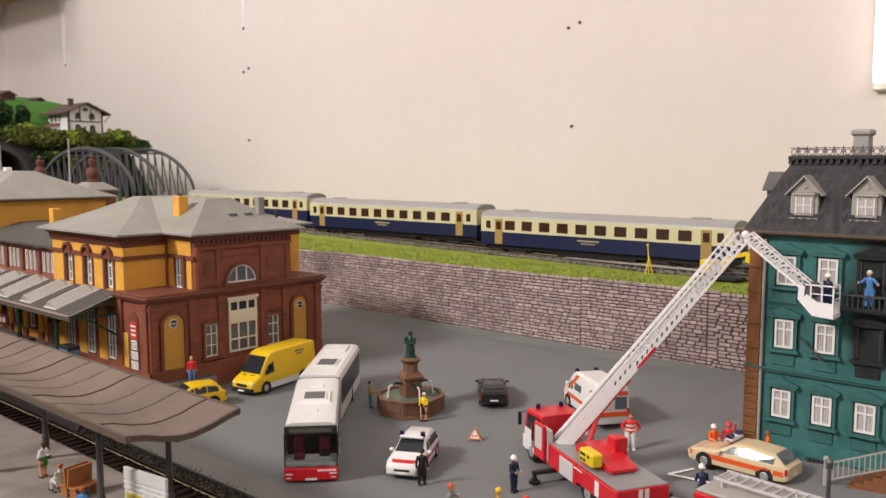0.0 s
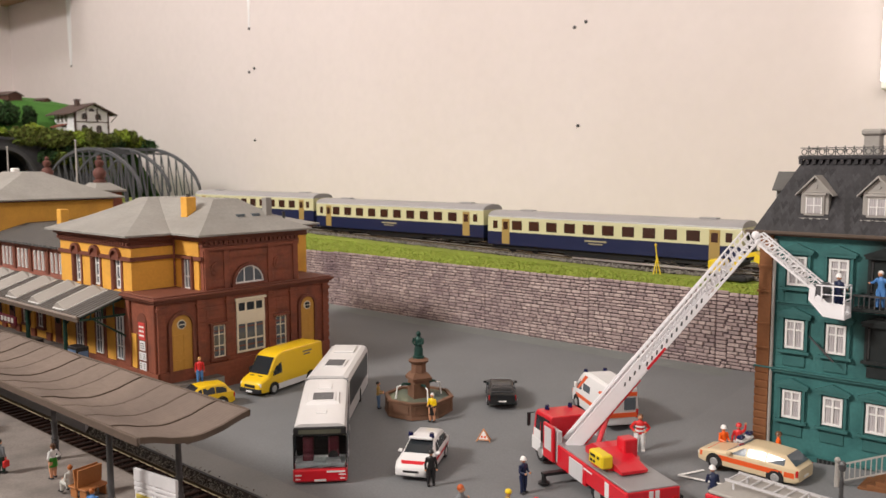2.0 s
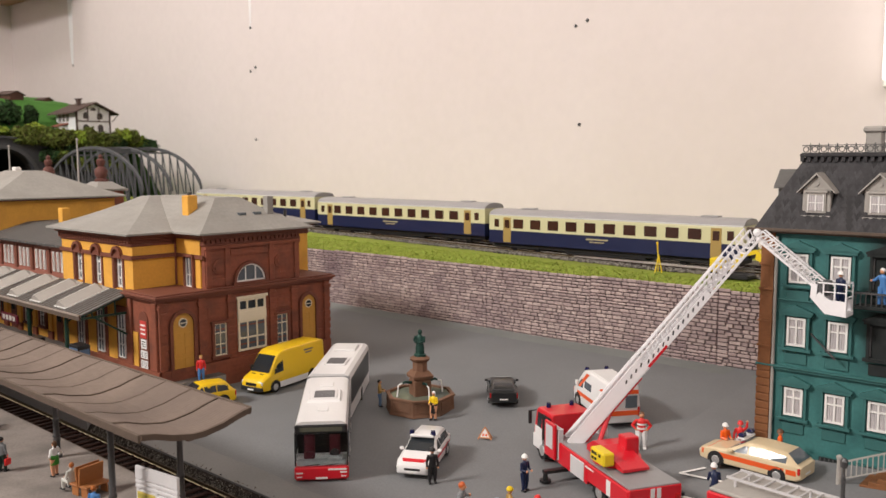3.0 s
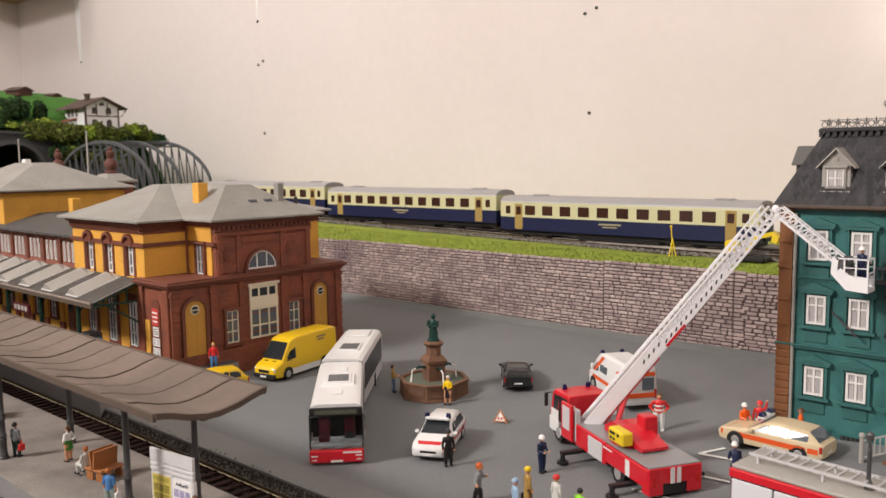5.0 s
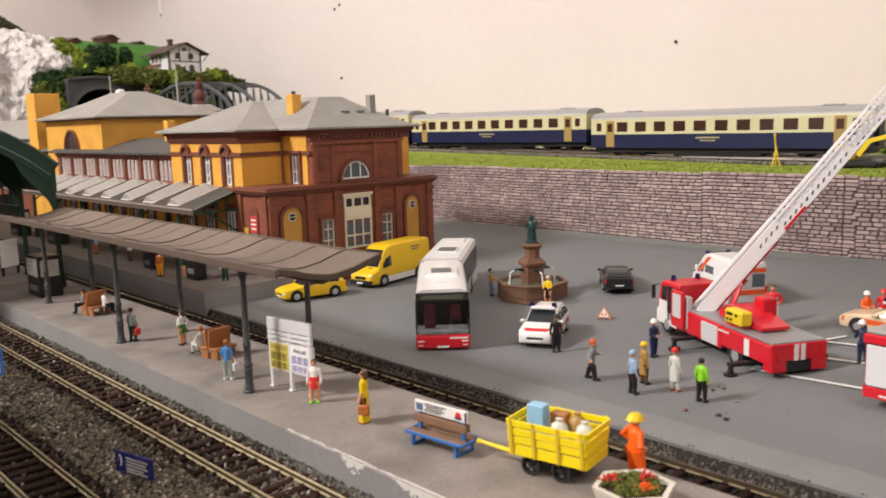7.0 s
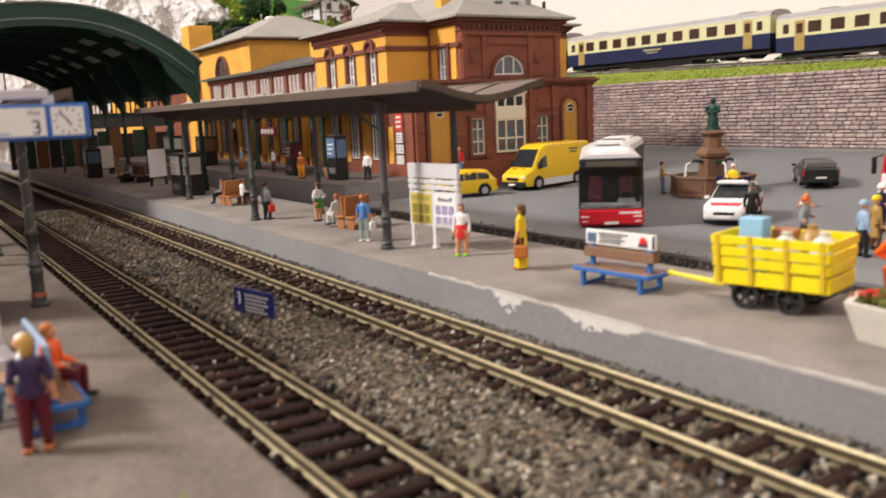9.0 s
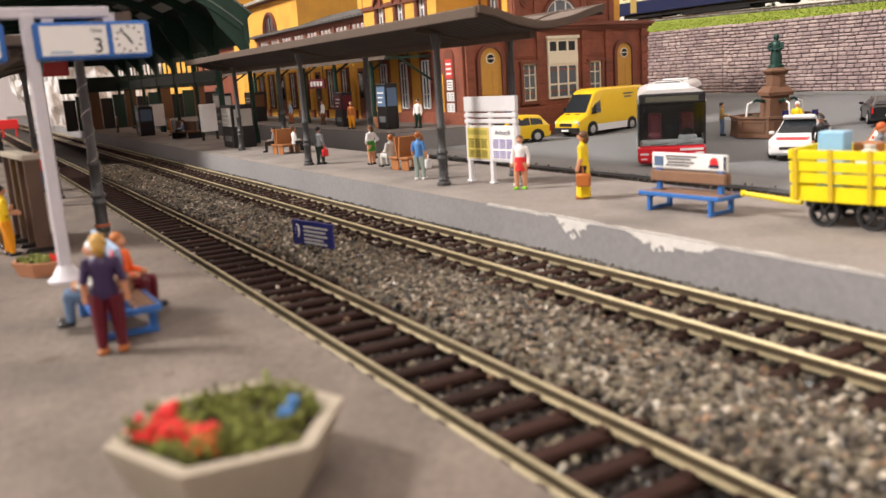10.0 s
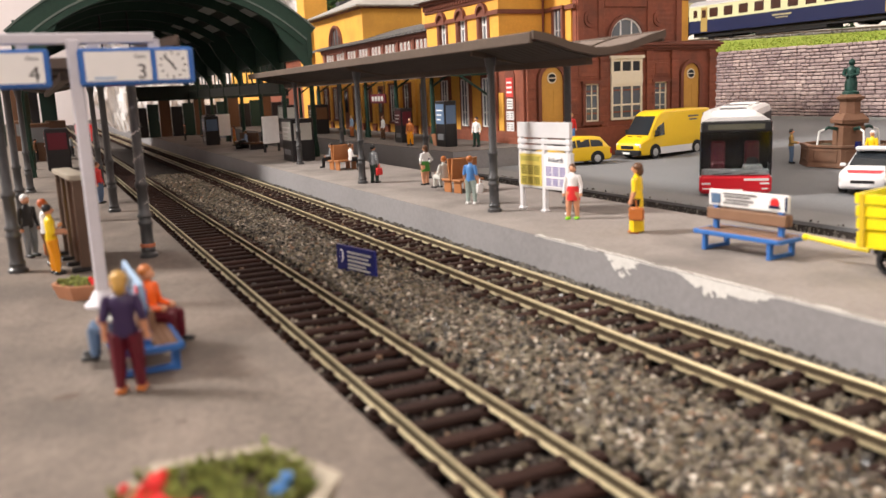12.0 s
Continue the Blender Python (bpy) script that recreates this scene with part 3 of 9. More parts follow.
stones("ballast_stones", np.concatenate([near_x(3600, 12.7, 14.3, -0.73), near_x(900, 6.9, 8.4, -0.79), near_x(1500, 14.4, 14.95, -0.73), near_x(1800, 11.8, 12.6, -0.72), near_x(900, 8.5, 9.3, -0.72)]), 0.115, M_BALLAST, "scattered ballast stones between sleepers", 3)
stones("ballast_stones", np.concatenate([near_x(5000, 5.5, 6.7, -0.8), near_x(9500, 6.7, 8.6, -0.82), near_x(2400, 8.5, 9.3, -0.78), near_x(4500, 12.5, 14.5, -0.84)]), 0.09, M_BALLDARK, "dark ballast under the sleepers with shadow put into its colour", 4)
stones("ballast_stones", scatter(6000, -60, 4, 21.95, 24.9, -0.8), 0.12, M_BALLDARK, "dark ballast of the siding", 5)
bank = scatter(7000, -54, 4, 24.75, 25.4, 0)
bank[:, 2] += np.interp(bank[:, 1], [24.75, 24.95, 25.3, 25.4], [-0.80, -0.70, -0.24, -0.2])
stones("ballast_stones", bank, 0.08, M_BALLMID, "grey ballast bank between the siding and the square", 15)
stones("ballast_stones", np.concatenate([scatter(160, -50, 0, 25.32, 25.6, -0.04)]), 0.05, M_BALLAST, "loose grey stones along the edge of the square", 6)
far = np.concatenate([scatter(9000, -105, -10, 66.4, 67.6, 8.02), scatter(5000, -105, -10, 67.6, 76.6, 8.0)])
far[:, 2] += 0.02 * np.maximum(0, -35 - far[:, 0])
stones("ballast_stones", far, 0.14, mat("light_grey_ballast", (0.20, 0.182, 0.16), 0.5, vary=0.3, grain=1500, patch=700, bump=0.3, per="island"), "grey ballast of the upper line", 7)

# ---- embankment and retaining wall ----
BANK = [(62.75, 7.35), (63.6, 7.6), (65.0, 7.85), (66.3, 7.9), (67.0, 8.0), (77, 8.0), (78.5, 8.0), (81, 8.6), (85, 8.2), (92, 6.5), (116, 5)]


def bank_h(x, y):
    for (y0, z0), (y1, z1) in zip(BANK, BANK[1:]):
        if y <= y1:
            return z0 + (z1 - z0) * (y - y0) / (y1 - y0) + bank_z(x) * min(1, max(0, (y - 62.75) / 3)) + (0.35 * noise.noise((x * 0.12, y * 0.2, 5)) if y > 77.5 else 0.05 * noise.noise((x * 0.5, y * 0.5, 2)))
    return 5


sheet("embankment", steps(-160, 40, 160), [62.75, 63.1, 63.6, 64.2, 65.0, 65.7, 66.3, 67, 70, 73, 77, 78.5, 79.5, 81, 83, 85, 92, 116], bank_h, M_GRASS, "grassy embankment of the upper railway line", "embankment")
single("track_ballast_bed", Shape().loft([[(x, 66.4, 7.9 + bank_z(x)), (x, 67.1, 8.08 + bank_z(x)), (x, 76.2, 8.08 + bank_z(x)), (x, 77, 7.7 + bank_z(x)), (x, 77, 7), (x, 66.4, 7)] for x in steps(-160, 40, 20)]), M_BEDBASE,
       "brown ballast bed of the upper line", "track bed", kind="structure")
# grass blades on the verge
def blades(name, spots, h, mt, label, seed):
    rr = np.random.RandomState(seed)
    n = len(spots)
    p = np.array(spots)
    a = rr.rand(n) * 6.28
    w = 0.05 + 0.05 * rr.rand(n)
    hh = h * (0.5 + rr.rand(n))
    dx, dy = np.cos(a), np.sin(a)
    q = np.zeros((n, 4, 3))
    q[:, 0] = p + np.stack([dx * w, dy * w, 0 * w], 1)
    q[:, 1] = p - np.stack([dx * w, dy * w, 0 * w], 1)
    lean = (rr.rand(n, 2) - 0.5) * 0.3
    q[:, 2] = p + np.stack([-dx * w * 0.3 + lean[:, 0], -dy * w * 0.3 + lean[:, 1], hh], 1)
    q[:, 3] = p + np.stack([-dy * w, dx * w, 0 * w], 1)
    f = np.array([[0, 1, 2], [1, 3, 2], [3, 0, 2]])
    me = bpy.data.meshes.new(name)
    me.from_pydata((q.reshape(-1, 3) * CM).tolist(), [], (np.arange(n)[:, None, None] * 4 + f[None]).reshape(-1, 3).tolist())
    me.materials.append(mt)
    return tagged(new(name, me), label, "grass", kind="stuff")


sp = [(x, y, bank_h(x, y)) for x, y in zip(r.uniform(-100, 2, 12000), 62.8 + 2.3 * r.rand(12000) ** 1.3)]
blades("grass_verge", sp, 0.10, M_BLADE, "bright green grass fibres above the retaining wall", 8)

wall = single("retaining_wall", Shape().box(-110, 10, 62.75, 63.35, -1.2, 7.38), M_MORTAR, "long retaining wall of mauve-grey squared stones", "retaining wall", kind="structure")


PANEL = 11.6  # length of one cast wall panel


def wall_courses(x0, x1, seed):
    """Stones of the wall: (x, width, z, height)."""
    rr = random.Random(seed)
    z = 0.3
    while z < 7.3:
        hgt = min(rr.choice((0.25, 0.29, 0.34)), 7.45 - z)
        x, seam = x0, x0 + PANEL
        while x < x1:
            w = rr.uniform(0.4, 1.05)
            if x + w > seam - 0.3:
                w, seam = seam - x, seam + PANEL
            yield x, w, z + 0.06 * math.sin(int((x - x0) / PANEL) * 2.4), hgt
            x += w
        z += hgt


stone_meshes = []
for i in range(6):
    rr = random.Random(i)
    s = Shape().box(-0.5, 0.5, -0.06, 0.2, -0.5, 0.5, c=0.075)
    s.v = [(x * rr.uniform(0.95, 1), y - (rr.uniform(0, 0.05) if y < 0 else 0), z * rr.uniform(0.92, 1)) for x, y, z in s.v]
    stone_meshes.append(s.mesh("wall_stone", [M_STONE]))
rest, count, rr = Shape(), 0, random.Random(9)
for x, w, z, hgt in wall_courses(-108, 8, 7):
    if z + hgt < ground_z(x, 62) - 0.2:
        continue
    deep = rr.uniform(0.0, 0.09)
    if -32 < x < -21.5 and 2.4 < z < 6.6 and count < 300:
        ob = new("wall_stone", stone_meshes[count % 6])
        ob.parent = wall
        ob.matrix_basis = Matrix.LocRotScale(((x + w / 2) * CM, (62.75 - deep) * CM, (z + hgt / 2) * CM), None, ((w - 0.05), 1, (hgt - 0.065)))
        count += 1
    else:
        rest.box(x + rr.uniform(0.015, 0.04), x + w - rr.uniform(0.015, 0.04), 62.69 - deep, 62.9, z + rr.uniform(0.02, 0.045), z + hgt - rr.uniform(0.02, 0.045), c=0.05)
tagged(part("stones_beyond", rest, M_STONEJ, wall), kind="stuff")

# ---- facade helpers ----
class Face:
    """A facade plane: u runs along it, n points out of it."""

    def __init__(self, way, at):
        self.way, self.at = way, at

    def box(self, b, u0, u1, n0, n1, z0, z1, m=0, c=0.0):
        if self.way == "y-":
            return b.box(u0, u1, self.at - n1, self.at - n0, z0, z1, m, c)
        return b.box(self.at + n0, self.at + n1, u0, u1, z0, z1, m, c)

    def spot(self, u, n, z):
        return (u, self.at - n, z) if self.way == "y-" else (self.at + n, u, z)

    def outline(self, b, pts, n0, n1, m=0):
        if self.way == "y-":
            return b.prism(pts, "y", self.at - n1, self.at - n0, m)
        return b.prism(pts, "x", self.at + n0, self.at + n1, m)


def arch_pts(u, w, z0, z1, n=10):
    """A round-headed outline."""
    r = w / 2
    return [(u - r, z0), (u + r, z0)] + [(u + r * math.cos(a), z1 - r + r * math.sin(a)) for a in steps(0, math.pi, n)]


def window(parent, face, u, w, z0, z1, cols, rows, frame_m, pane_m, trim=None, arch=False, bar=0.09, sill=None):
    """A window as a part: frame with bars, panes as sub-parts, a proud surround."""
    b = Shape()
    if arch:
        outer, inner = arch_pts(u, w, z0, z1), arch_pts(u, w - 2 * bar, z0 + bar, z1 - bar)
    else:
        outer = [(u - w / 2, z0), (u + w / 2, z0), (u + w / 2, z1), (u - w / 2, z1)]
        inner = [(u - w / 2 + bar, z0 + bar), (u + w / 2 - bar, z0 + bar), (u + w / 2 - bar, z1 - bar), (u - w / 2 + bar, z1 - bar)]
    rings = [[face.spot(x, d, z) for x, z in ring] for ring, d in ((outer, 0.0), (outer, 0.12), (inner, 0.12), (inner, 0.0), (outer, 0.0))]
    b.loft(rings, caps=False)
    top = z1 - (w / 2 if arch else 0)
    win = part("window", b, frame_m, parent)
    for i in range(1, cols):
        x = u - w / 2 + w * i / cols
        b = Shape()
        face.box(b, x - bar * 0.4, x + bar * 0.4, 0, 0.11, z0 + bar, (z1 if not arch else z1 - 0.1) - bar)
        part("glazing_bar", b, frame_m, win)
    for j in rows:
        z = z0 + (top - z0) * j
        b = Shape()
        face.box(b, u - w / 2 + bar, u + w / 2 - bar, 0, 0.105, z - bar * 0.4, z + bar * 0.4)
        part("glazing_bar", b, frame_m, win)
    p = Shape()
    face.outline(p, arch_pts(u, w - bar, z0 + bar * 0.5, z1 - bar * 0.5) if arch else [(u - w / 2 + bar * 0.5, z0 + bar * 0.5), (u + w / 2 - bar * 0.5, z0 + bar * 0.5), (u + w / 2 - bar * 0.5, z1 - bar * 0.5), (u - w / 2 + bar * 0.5, z1 - bar * 0.5)], 0.005, 0.04)
    part("pane", p, pane_m, win)
    if trim:
        s = Shape()
        face.box(s, u - w / 2 - 0.22, u - w / 2, 0, 0.22, z0, top)
        face.box(s, u + w / 2, u + w / 2 + 0.22, 0, 0.22, z0, top)
        face.box(s, u - w / 2 - 0.3, u + w / 2 + 0.3, 0, 0.3, z0 - 0.22, z0)
        if arch:
            o, i_ = arch_pts(u, w + 0.44, top, z1 + 0.22), arch_pts(u, w, top, z1)
            for k in range(2, len(o) - 1):
                face.outline(s, [o[k], o[k + 1], i_[k + 1], i_[k]], 0, 0.24)
        else:
            face.box(s, u - w / 2 - 0.3, u + w / 2 + 0.3, 0, 0.3, z1, z1 + 0.2)
        part("surround", s, trim, win)
    return win


# ---- the station building ----
st = put("station_building", 0, 0, 0, 0, "ochre and red-brown station building with grey hipped roofs", "building")
FX, SY = Face("x+", -55.6), Face("y-", 31.2)
AY, WX, CY, BX = Face("y-", 31.5), Face("x+", -55.75), Face("y-", 35.3), Face("x+", -59.6)
b = Shape().box(-60, -55.6, 31.2, 47.4, -0.3, 7.1)
FX.box(b, 31.1, 47.5, 0, 0.22, -0.3, 2.0)
SY.box(b, -60, -55.38, 0, 0.22, 1.1, 2.0)
lw = part("lower_wall", b, M_BROWN, st, "red-brown rusticated ground floor")
for u in (31.45, 34.75, 37.35, 41.35, 43.6, 47.15):
    b = Shape()
    FX.box(b, u - 0.3, u + 0.3, 0, 0.2, 2.0, 7.1, c=0.04)
    FX.box(b, u - 0.38, u + 0.38, 0, 0.28, 6.6, 6.85)
    part("pilaster", b, M_BROWN, lw)
for u in (-59.6, -56.0):
    b = Shape()
    SY.box(b, u - 0.3, u + 0.3, 0, 0.2, 2.0, 7.1, c=0.04)
    part("pilaster", b, M_BROWN, lw)
for z in (2.9, 4.4, 5.6):
    b = Shape()
    FX.box(b, 34.9, 47.2, 0, 0.06, z, z + 0.1)
    part("string_course", b, M_BROWN, lw)
b = Shape()
for i, (z0, z1, o) in enumerate(((7.1, 7.25, 0.2), (7.25, 7.42, 0.36), (7.42, 7.6, 0.5), (7.6, 7.72, 0.3))):
    b.box(-60.2, -55.6 + o, 31.2 - o, 47.4 + o, z0, z1, c=0.03)
part("lower_cornice", b, M_TRIMBR, st)
b = Shape().box(-60, -55.75, 35.3, 44.4, 7.7, 11.45)
for u in (35.6, 44.1, 37.3, 41.5):
    WX.box(b, u - 0.25, u + 0.25, 0, 0.14, 7.72, 11.0, c=0.03)
WX.box(b, 35.3, 44.4, 0, 0.2, 10.75, 11.0)
WX.box(b, 37.6, 41.2, 0, 0.1, 10.1, 10.6)
for u in (36.45, 42.35):
    WX.outline(b, [(u + 0.55 * math.cos(a), 9.3 + 0.55 * math.sin(a)) for a in steps(0, 2 * math.pi, 16)[:-1]], 0, 0.1)
    WX.outline(b, [(u + 0.33 * math.cos(a), 9.3 + 0.33 * math.sin(a)) for a in steps(0, 2 * math.pi, 12)[:-1]], 0.1, 0.16)
    WX.box(b, u - 0.6, u + 0.6, 0, 0.08, 7.9, 8.4)
part("gable_wall", b, M_BROWN, st, "red-brown upper front with medallions")
b = Shape().box(-71.5, -59.6, 31.82, 48.5, 1.1, 11.45).box(-71.5, -59.6, 31.5, 31.82, 1.1, 7.6).box(-71.5, -59.6, 31.5, 31.82, 10.3, 11.45)
for x0, x1 in ((-71.5, -69.2), (-67.8, -65.9), (-64.5, -62.5), (-61.1, -59.6)):
    b.box(x0, x1, 31.5, 31.82, 7.6, 10.3)
part("upper_wall", b, M_OCHRE, st, "ochre yellow upper storey")
b = Shape()
AY.box(b, -71.6, -59.45, 0, 0.16, 10.0, 10.3)
BX.box(b, 31.4, 35.3, 0, 0.16, 10.0, 10.3)
CY.box(b, -59.45, -55.7, 0.1, 0.24, 10.0, 10.3)
AY.box(b, -71.6, -59.5, 0, 0.2, 7.2, 7.5)
part("string_course", b, M_TRIMBR, st)
b = Shape().box(-59.6, -56.2, 35.18, 35.32, 7.72, 11.45)
part("wing_side", b, M_OCHRE, st)
b = Shape()
for z0, z1, o in ((11.0, 11.2, 0.1), (11.2, 11.45, 0.06), (11.45, 11.65, 0.22), (11.65, 11.85, 0.42), (11.85, 12.0, 0.62)):
    b.box(-71.5 - o, -59.6 + o, 31.5 - o, 48.5 + o, z0, z1, c=0.03)
    b.box(-60.5, -55.75 + o, 35.3 - o, 44.4 + o, z0 + 0.002, z1 + 0.002, c=0.03)
part("eaves_cornice", b, M_TRIMBR, st)
dent = Shape().box(-0.09, 0.09, -0.14, 0.14, -0.12, 0.12).mesh("dentil", [M_TRIMBR])
for k in range(28):
    ob = part("dentil", dent, [], st)
    ob.location = ((-71.3 + 0.43 * k) * CM, 31.3 * CM, 11.33 * CM)
for k in range(21):
    ob = part("dentil", dent, [], st)
    ob.location = (-55.6 * CM, (35.5 + 0.43 * k) * CM, 11.33 * CM)
for u0, u1, z0, z1 in ((31.8, 34.4, 2.1, 2.7), (35.1, 37.0, 5.3, 6.4), (41.7, 43.2, 5.3, 6.4), (43.95, 46.8, 2.1, 2.7)):
    b = Shape()
    FX.box(b, u0, u1, 0, 0.05, z0, z1, c=0.02)
    FX.box(b, u0 + 0.2, u1 - 0.2, 0.05, 0.09, z0 + 0.15, z1 - 0.15, c=0.02)
    part("relief_panel", b, M_BROWN, lw)
for z in (2.35, 2.95, 3.55, 4.15, 4.75, 5.35, 5.95, 6.45):
    for u in (31.45, 34.75, 37.35, 41.35, 43.6, 47.15):
        b = Shape()
        FX.box(b, u - 0.33, u + 0.33, 0.2, 0.235, z, z + 0.42, c=0.02)
        part("rustic_block", b, M_BROWN, lw)


def hip(b, x0, x1, y0, y1, z0, tx0, tx1, ty0, ty1, z1, sag=0.25):
    """A hipped roof with slightly hollow slopes."""
    rings = []
    for t in steps(0, 1, 9):
        h = z0 + (z1 - z0) * (t - sag * t * (1 - t))
        l = lambda p, q: p + (q - p) * t
        rings.append([(l(x0, tx0), l(y0, ty0), h), (l(x1, tx1), l(y0, ty0), h), (l(x1, tx1), l(y1, ty1), h), (l(x0, tx0), l(y1, ty1), h)])
    rings.insert(0, [(p[0], p[1], z0 - 0.15) for p in rings[0]])
    return b.loft(rings)


part("roof", hip(Shape(), -72.4, -58.7, 30.6, 49.4, 12.05, -69.0, -67.6, 37.6, 42.4, 14.5), M_SLATE, st, "grey slate hipped roof")
part("wing_roof", hip(Shape(), -68, -54.85, 34.4, 45.3, 12.06, -68, -59.2, 38.6, 41.0, 14.52), M_SLATE, st)
ch = part("chimney", Shape().box(-60.7, -59.8, 36.5, 37.4, 12.9, 14.75, c=0.05), M_OCHRE, st, "ochre chimney")
part("chimney_pot", Shape().cyl((-60.25, 36.95, 14.7), (-60.25, 36.95, 15.0), 0.18), M_IRON, ch)
part("chimney", Shape().box(-57.6, -57.0, 42.2, 42.8, 13.0, 14.6, c=0.04), M_SLATE, st, "slim grey chimney")
part("vent_pipe", Shape().cyl((-57, 44.0, 12.3), (-57, 44.0, 13.4), 0.14), M_IRON, st)
for u in (39.4, 40.9):
    part("skylight", Shape().box(-57.6, -57.0, u, u + 0.7, 13.05, 13.35, c=0.03), M_GLASSB, st)
# openings of the front
window(st, FX, 36.35, 1.1, 2.4, 4.95, 2, (0.35, 0.7), M_CREAM, M_GLASSB, M_TRIMBR)
window(st, FX, 42.3, 1.1, 2.4, 4.9, 2, (0.35, 0.7), M_CREAM, M_GLASSB, M_TRIMBR)
big = window(st, FX, 39.35, 2.7, 2.4, 4.85, 3, (0.42,), M_CREAM, M_GLASSB, bar=0.16)
window(st, FX, 39.35, 2.7, 5.55, 6.6, 3, (), M_CREAM, M_GLASS, bar=0.2)
b = Shape()
FX.box(b, 38.0, 40.7, 0.0, 0.16, 4.85, 5.55)
FX.box(b, 37.85, 40.85, 0.0, 0.22, 6.6, 6.8)
part("cream_panel", b, M_CREAM, big)
window(st, WX, 39.4, 2.8, 7.95, 9.35, 3, (0.5,), M_WHITE, M_GLASSB, M_TRIMBR, arch=True, bar=0.12)


def arched_door(face, u, w, z0, z1):
    b = Shape()
    face.outline(b, arch_pts(u, w, z0, z1), 0, 0.1)
    d = part("door", b, M_OCHDOOR, st, "ochre arched door with a round window")
    for uu, zz0, zz1 in ((u - w * 0.24, z0 + 0.3, z0 + 1.6), (u + w * 0.24, z0 + 0.3, z0 + 1.6), (u - w * 0.24, z0 + 1.9, z1 - 1.5), (u + w * 0.24, z0 + 1.9, z1 - 1.5)):
        lf = Shape()
        face.box(lf, uu - w * 0.17, uu + w * 0.17, 0.1, 0.125, zz0, zz1, c=0.01)
        part("door_panel", lf, M_OCHDOOR, d)
    s = Shape()
    o, i_ = arch_pts(u, w + 0.5, z0, z1 + 0.25), arch_pts(u, w, z0, z1)
    for k in range(1, len(o)):
        face.outline(s, [o[k], o[(k + 1) % len(o)], i_[(k + 1) % len(o)], i_[k]], 0, 0.26)
    part("door_surround", s, M_TRIMBR, d)
    c = Shape()
    ring = [(u + 0.36 * math.cos(a), z1 - 0.75 + 0.36 * math.sin(a)) for a in steps(0, 2 * math.pi, 18)[:-1]]
    face.outline(c, ring, 0.1, 0.16)
    part("round_window", c, M_CREAM, d)
    c = Shape()
    face.outline(c, [(u + 0.28 * math.cos(a), z1 - 0.75 + 0.28 * math.sin(a)) for a in steps(0, 2 * math.pi, 18)[:-1]], 0.16, 0.19)
    part("round_pane", c, M_GLASS, d)
    c = Shape()
    face.box(c, u - 0.3, u + 0.3, 0.19, 0.21, z1 - 0.78, z1 - 0.72)
    part("glazing_bar", c, M_CREAM, d)


arched_door(FX, 33.1, 1.75, 1.2, 6.2)
arched_door(FX, 45.1, 1.5, 1.2, 6.15)
# the track-side corner with posters
b = Shape()
SY.outline(b, arch_pts(-57.7, 1.3, 1.2, 6.3), 0, 0.08)
part("blind_arch", b, M_TRIMBR, st)
b = Shape()
SY.box(b, -59.2, -58.55, 0, 0.1, 1.2, 4.6)
part("side_door", b, M_OCHRE, st)
M_POSTER_R = mat("red_poster", (0.55, 0.06, 0.05), 0.5, vary=0.1, patch=200)
M_POSTER_W = mat("white_poster", (0.72, 0.72, 0.72), 0.5, vary=0.05)
M_PRINT = mat("grey_print", (0.14, 0.13, 0.13), 0.6, vary=0.1)
for u0, u1, z0, z1, mt in ((-58.1, -57.2, 4.3, 5.6, M_POSTER_R), (-58.0, -57.25, 3.5, 4.2, M_POSTER_W), (-58.1, -57.65, 2.75, 3.35, M_POSTER_W), (-57.6, -57.15, 2.75, 3.35, M_POSTER_W), (-58.1, -57.65, 2.0, 2.6, M_POSTER_W), (-57.6, -57.15, 2.0, 2.6, M_POSTER_W)):
    b = Shape()
    SY.box(b, u0, u1, 0.08, 0.13, z0, z1)
    po = part("poster", b, mt, st)
    b = Shape()
    for k in range(3):
        SY.box(b, u0 + 0.1, u1 - 0.12, 0.13, 0.14, z0 + (z1 - z0) * (0.2 + 0.25 * k), z0 + (z1 - z0) * (0.3 + 0.25 * k))
    part("print_bars", b, M_WHITE if mt is M_POSTER_R else M_PRINT, po)
# upper windows on the track side and beside the gable
for u in (-68.5, -65.2, -61.8):
    w_ = window(st, Face("y-", 31.82), u, 1.16, 7.68, 10.15, 2, (0.3, 0.72), M_WHITE, M_GLASSB, bar=0.17)
    rv = Shape()
    for e in (-1, 1):
        rv.box(u + e * 0.64 - 0.06, u + e * 0.64 + 0.06, 31.46, 31.82, 7.6, 10.3)
        rv.box(u + e * 0.8 - 0.12, u + e * 0.8 + 0.12, 31.42, 31.5, 7.5, 10.3)
    part("reveal", rv, M_TRIMBR, w_, "brown window reveal")
    hd = Shape()
    o_, n_ = arch_pts(u, 1.55, 10.15, 10.95), arch_pts(u, 1.15, 10.15, 10.72)
    for q in range(2, len(o_) - 1):
        AY.outline(hd, [o_[q], o_[q + 1], n_[q + 1], n_[q]], 0, 0.28)
    AY.outline(hd, arch_pts(u, 1.2, 10.1, 10.74), 0, 0.06)
    part("window_hood", hd, M_TRIMBR, w_, "arched brown window hood")
window(st, Face("y-", 35.18), -57.6, 0.95, 7.75, 10.1, 2, (0.4,), M_WHITE, M_GLASSB, M_TRIMBR)
part("downpipe", Shape().cyl((-59.45, 35.05, 7.8), (-59.45, 35.05, 11.5), 0.08), M_BROWN, st)

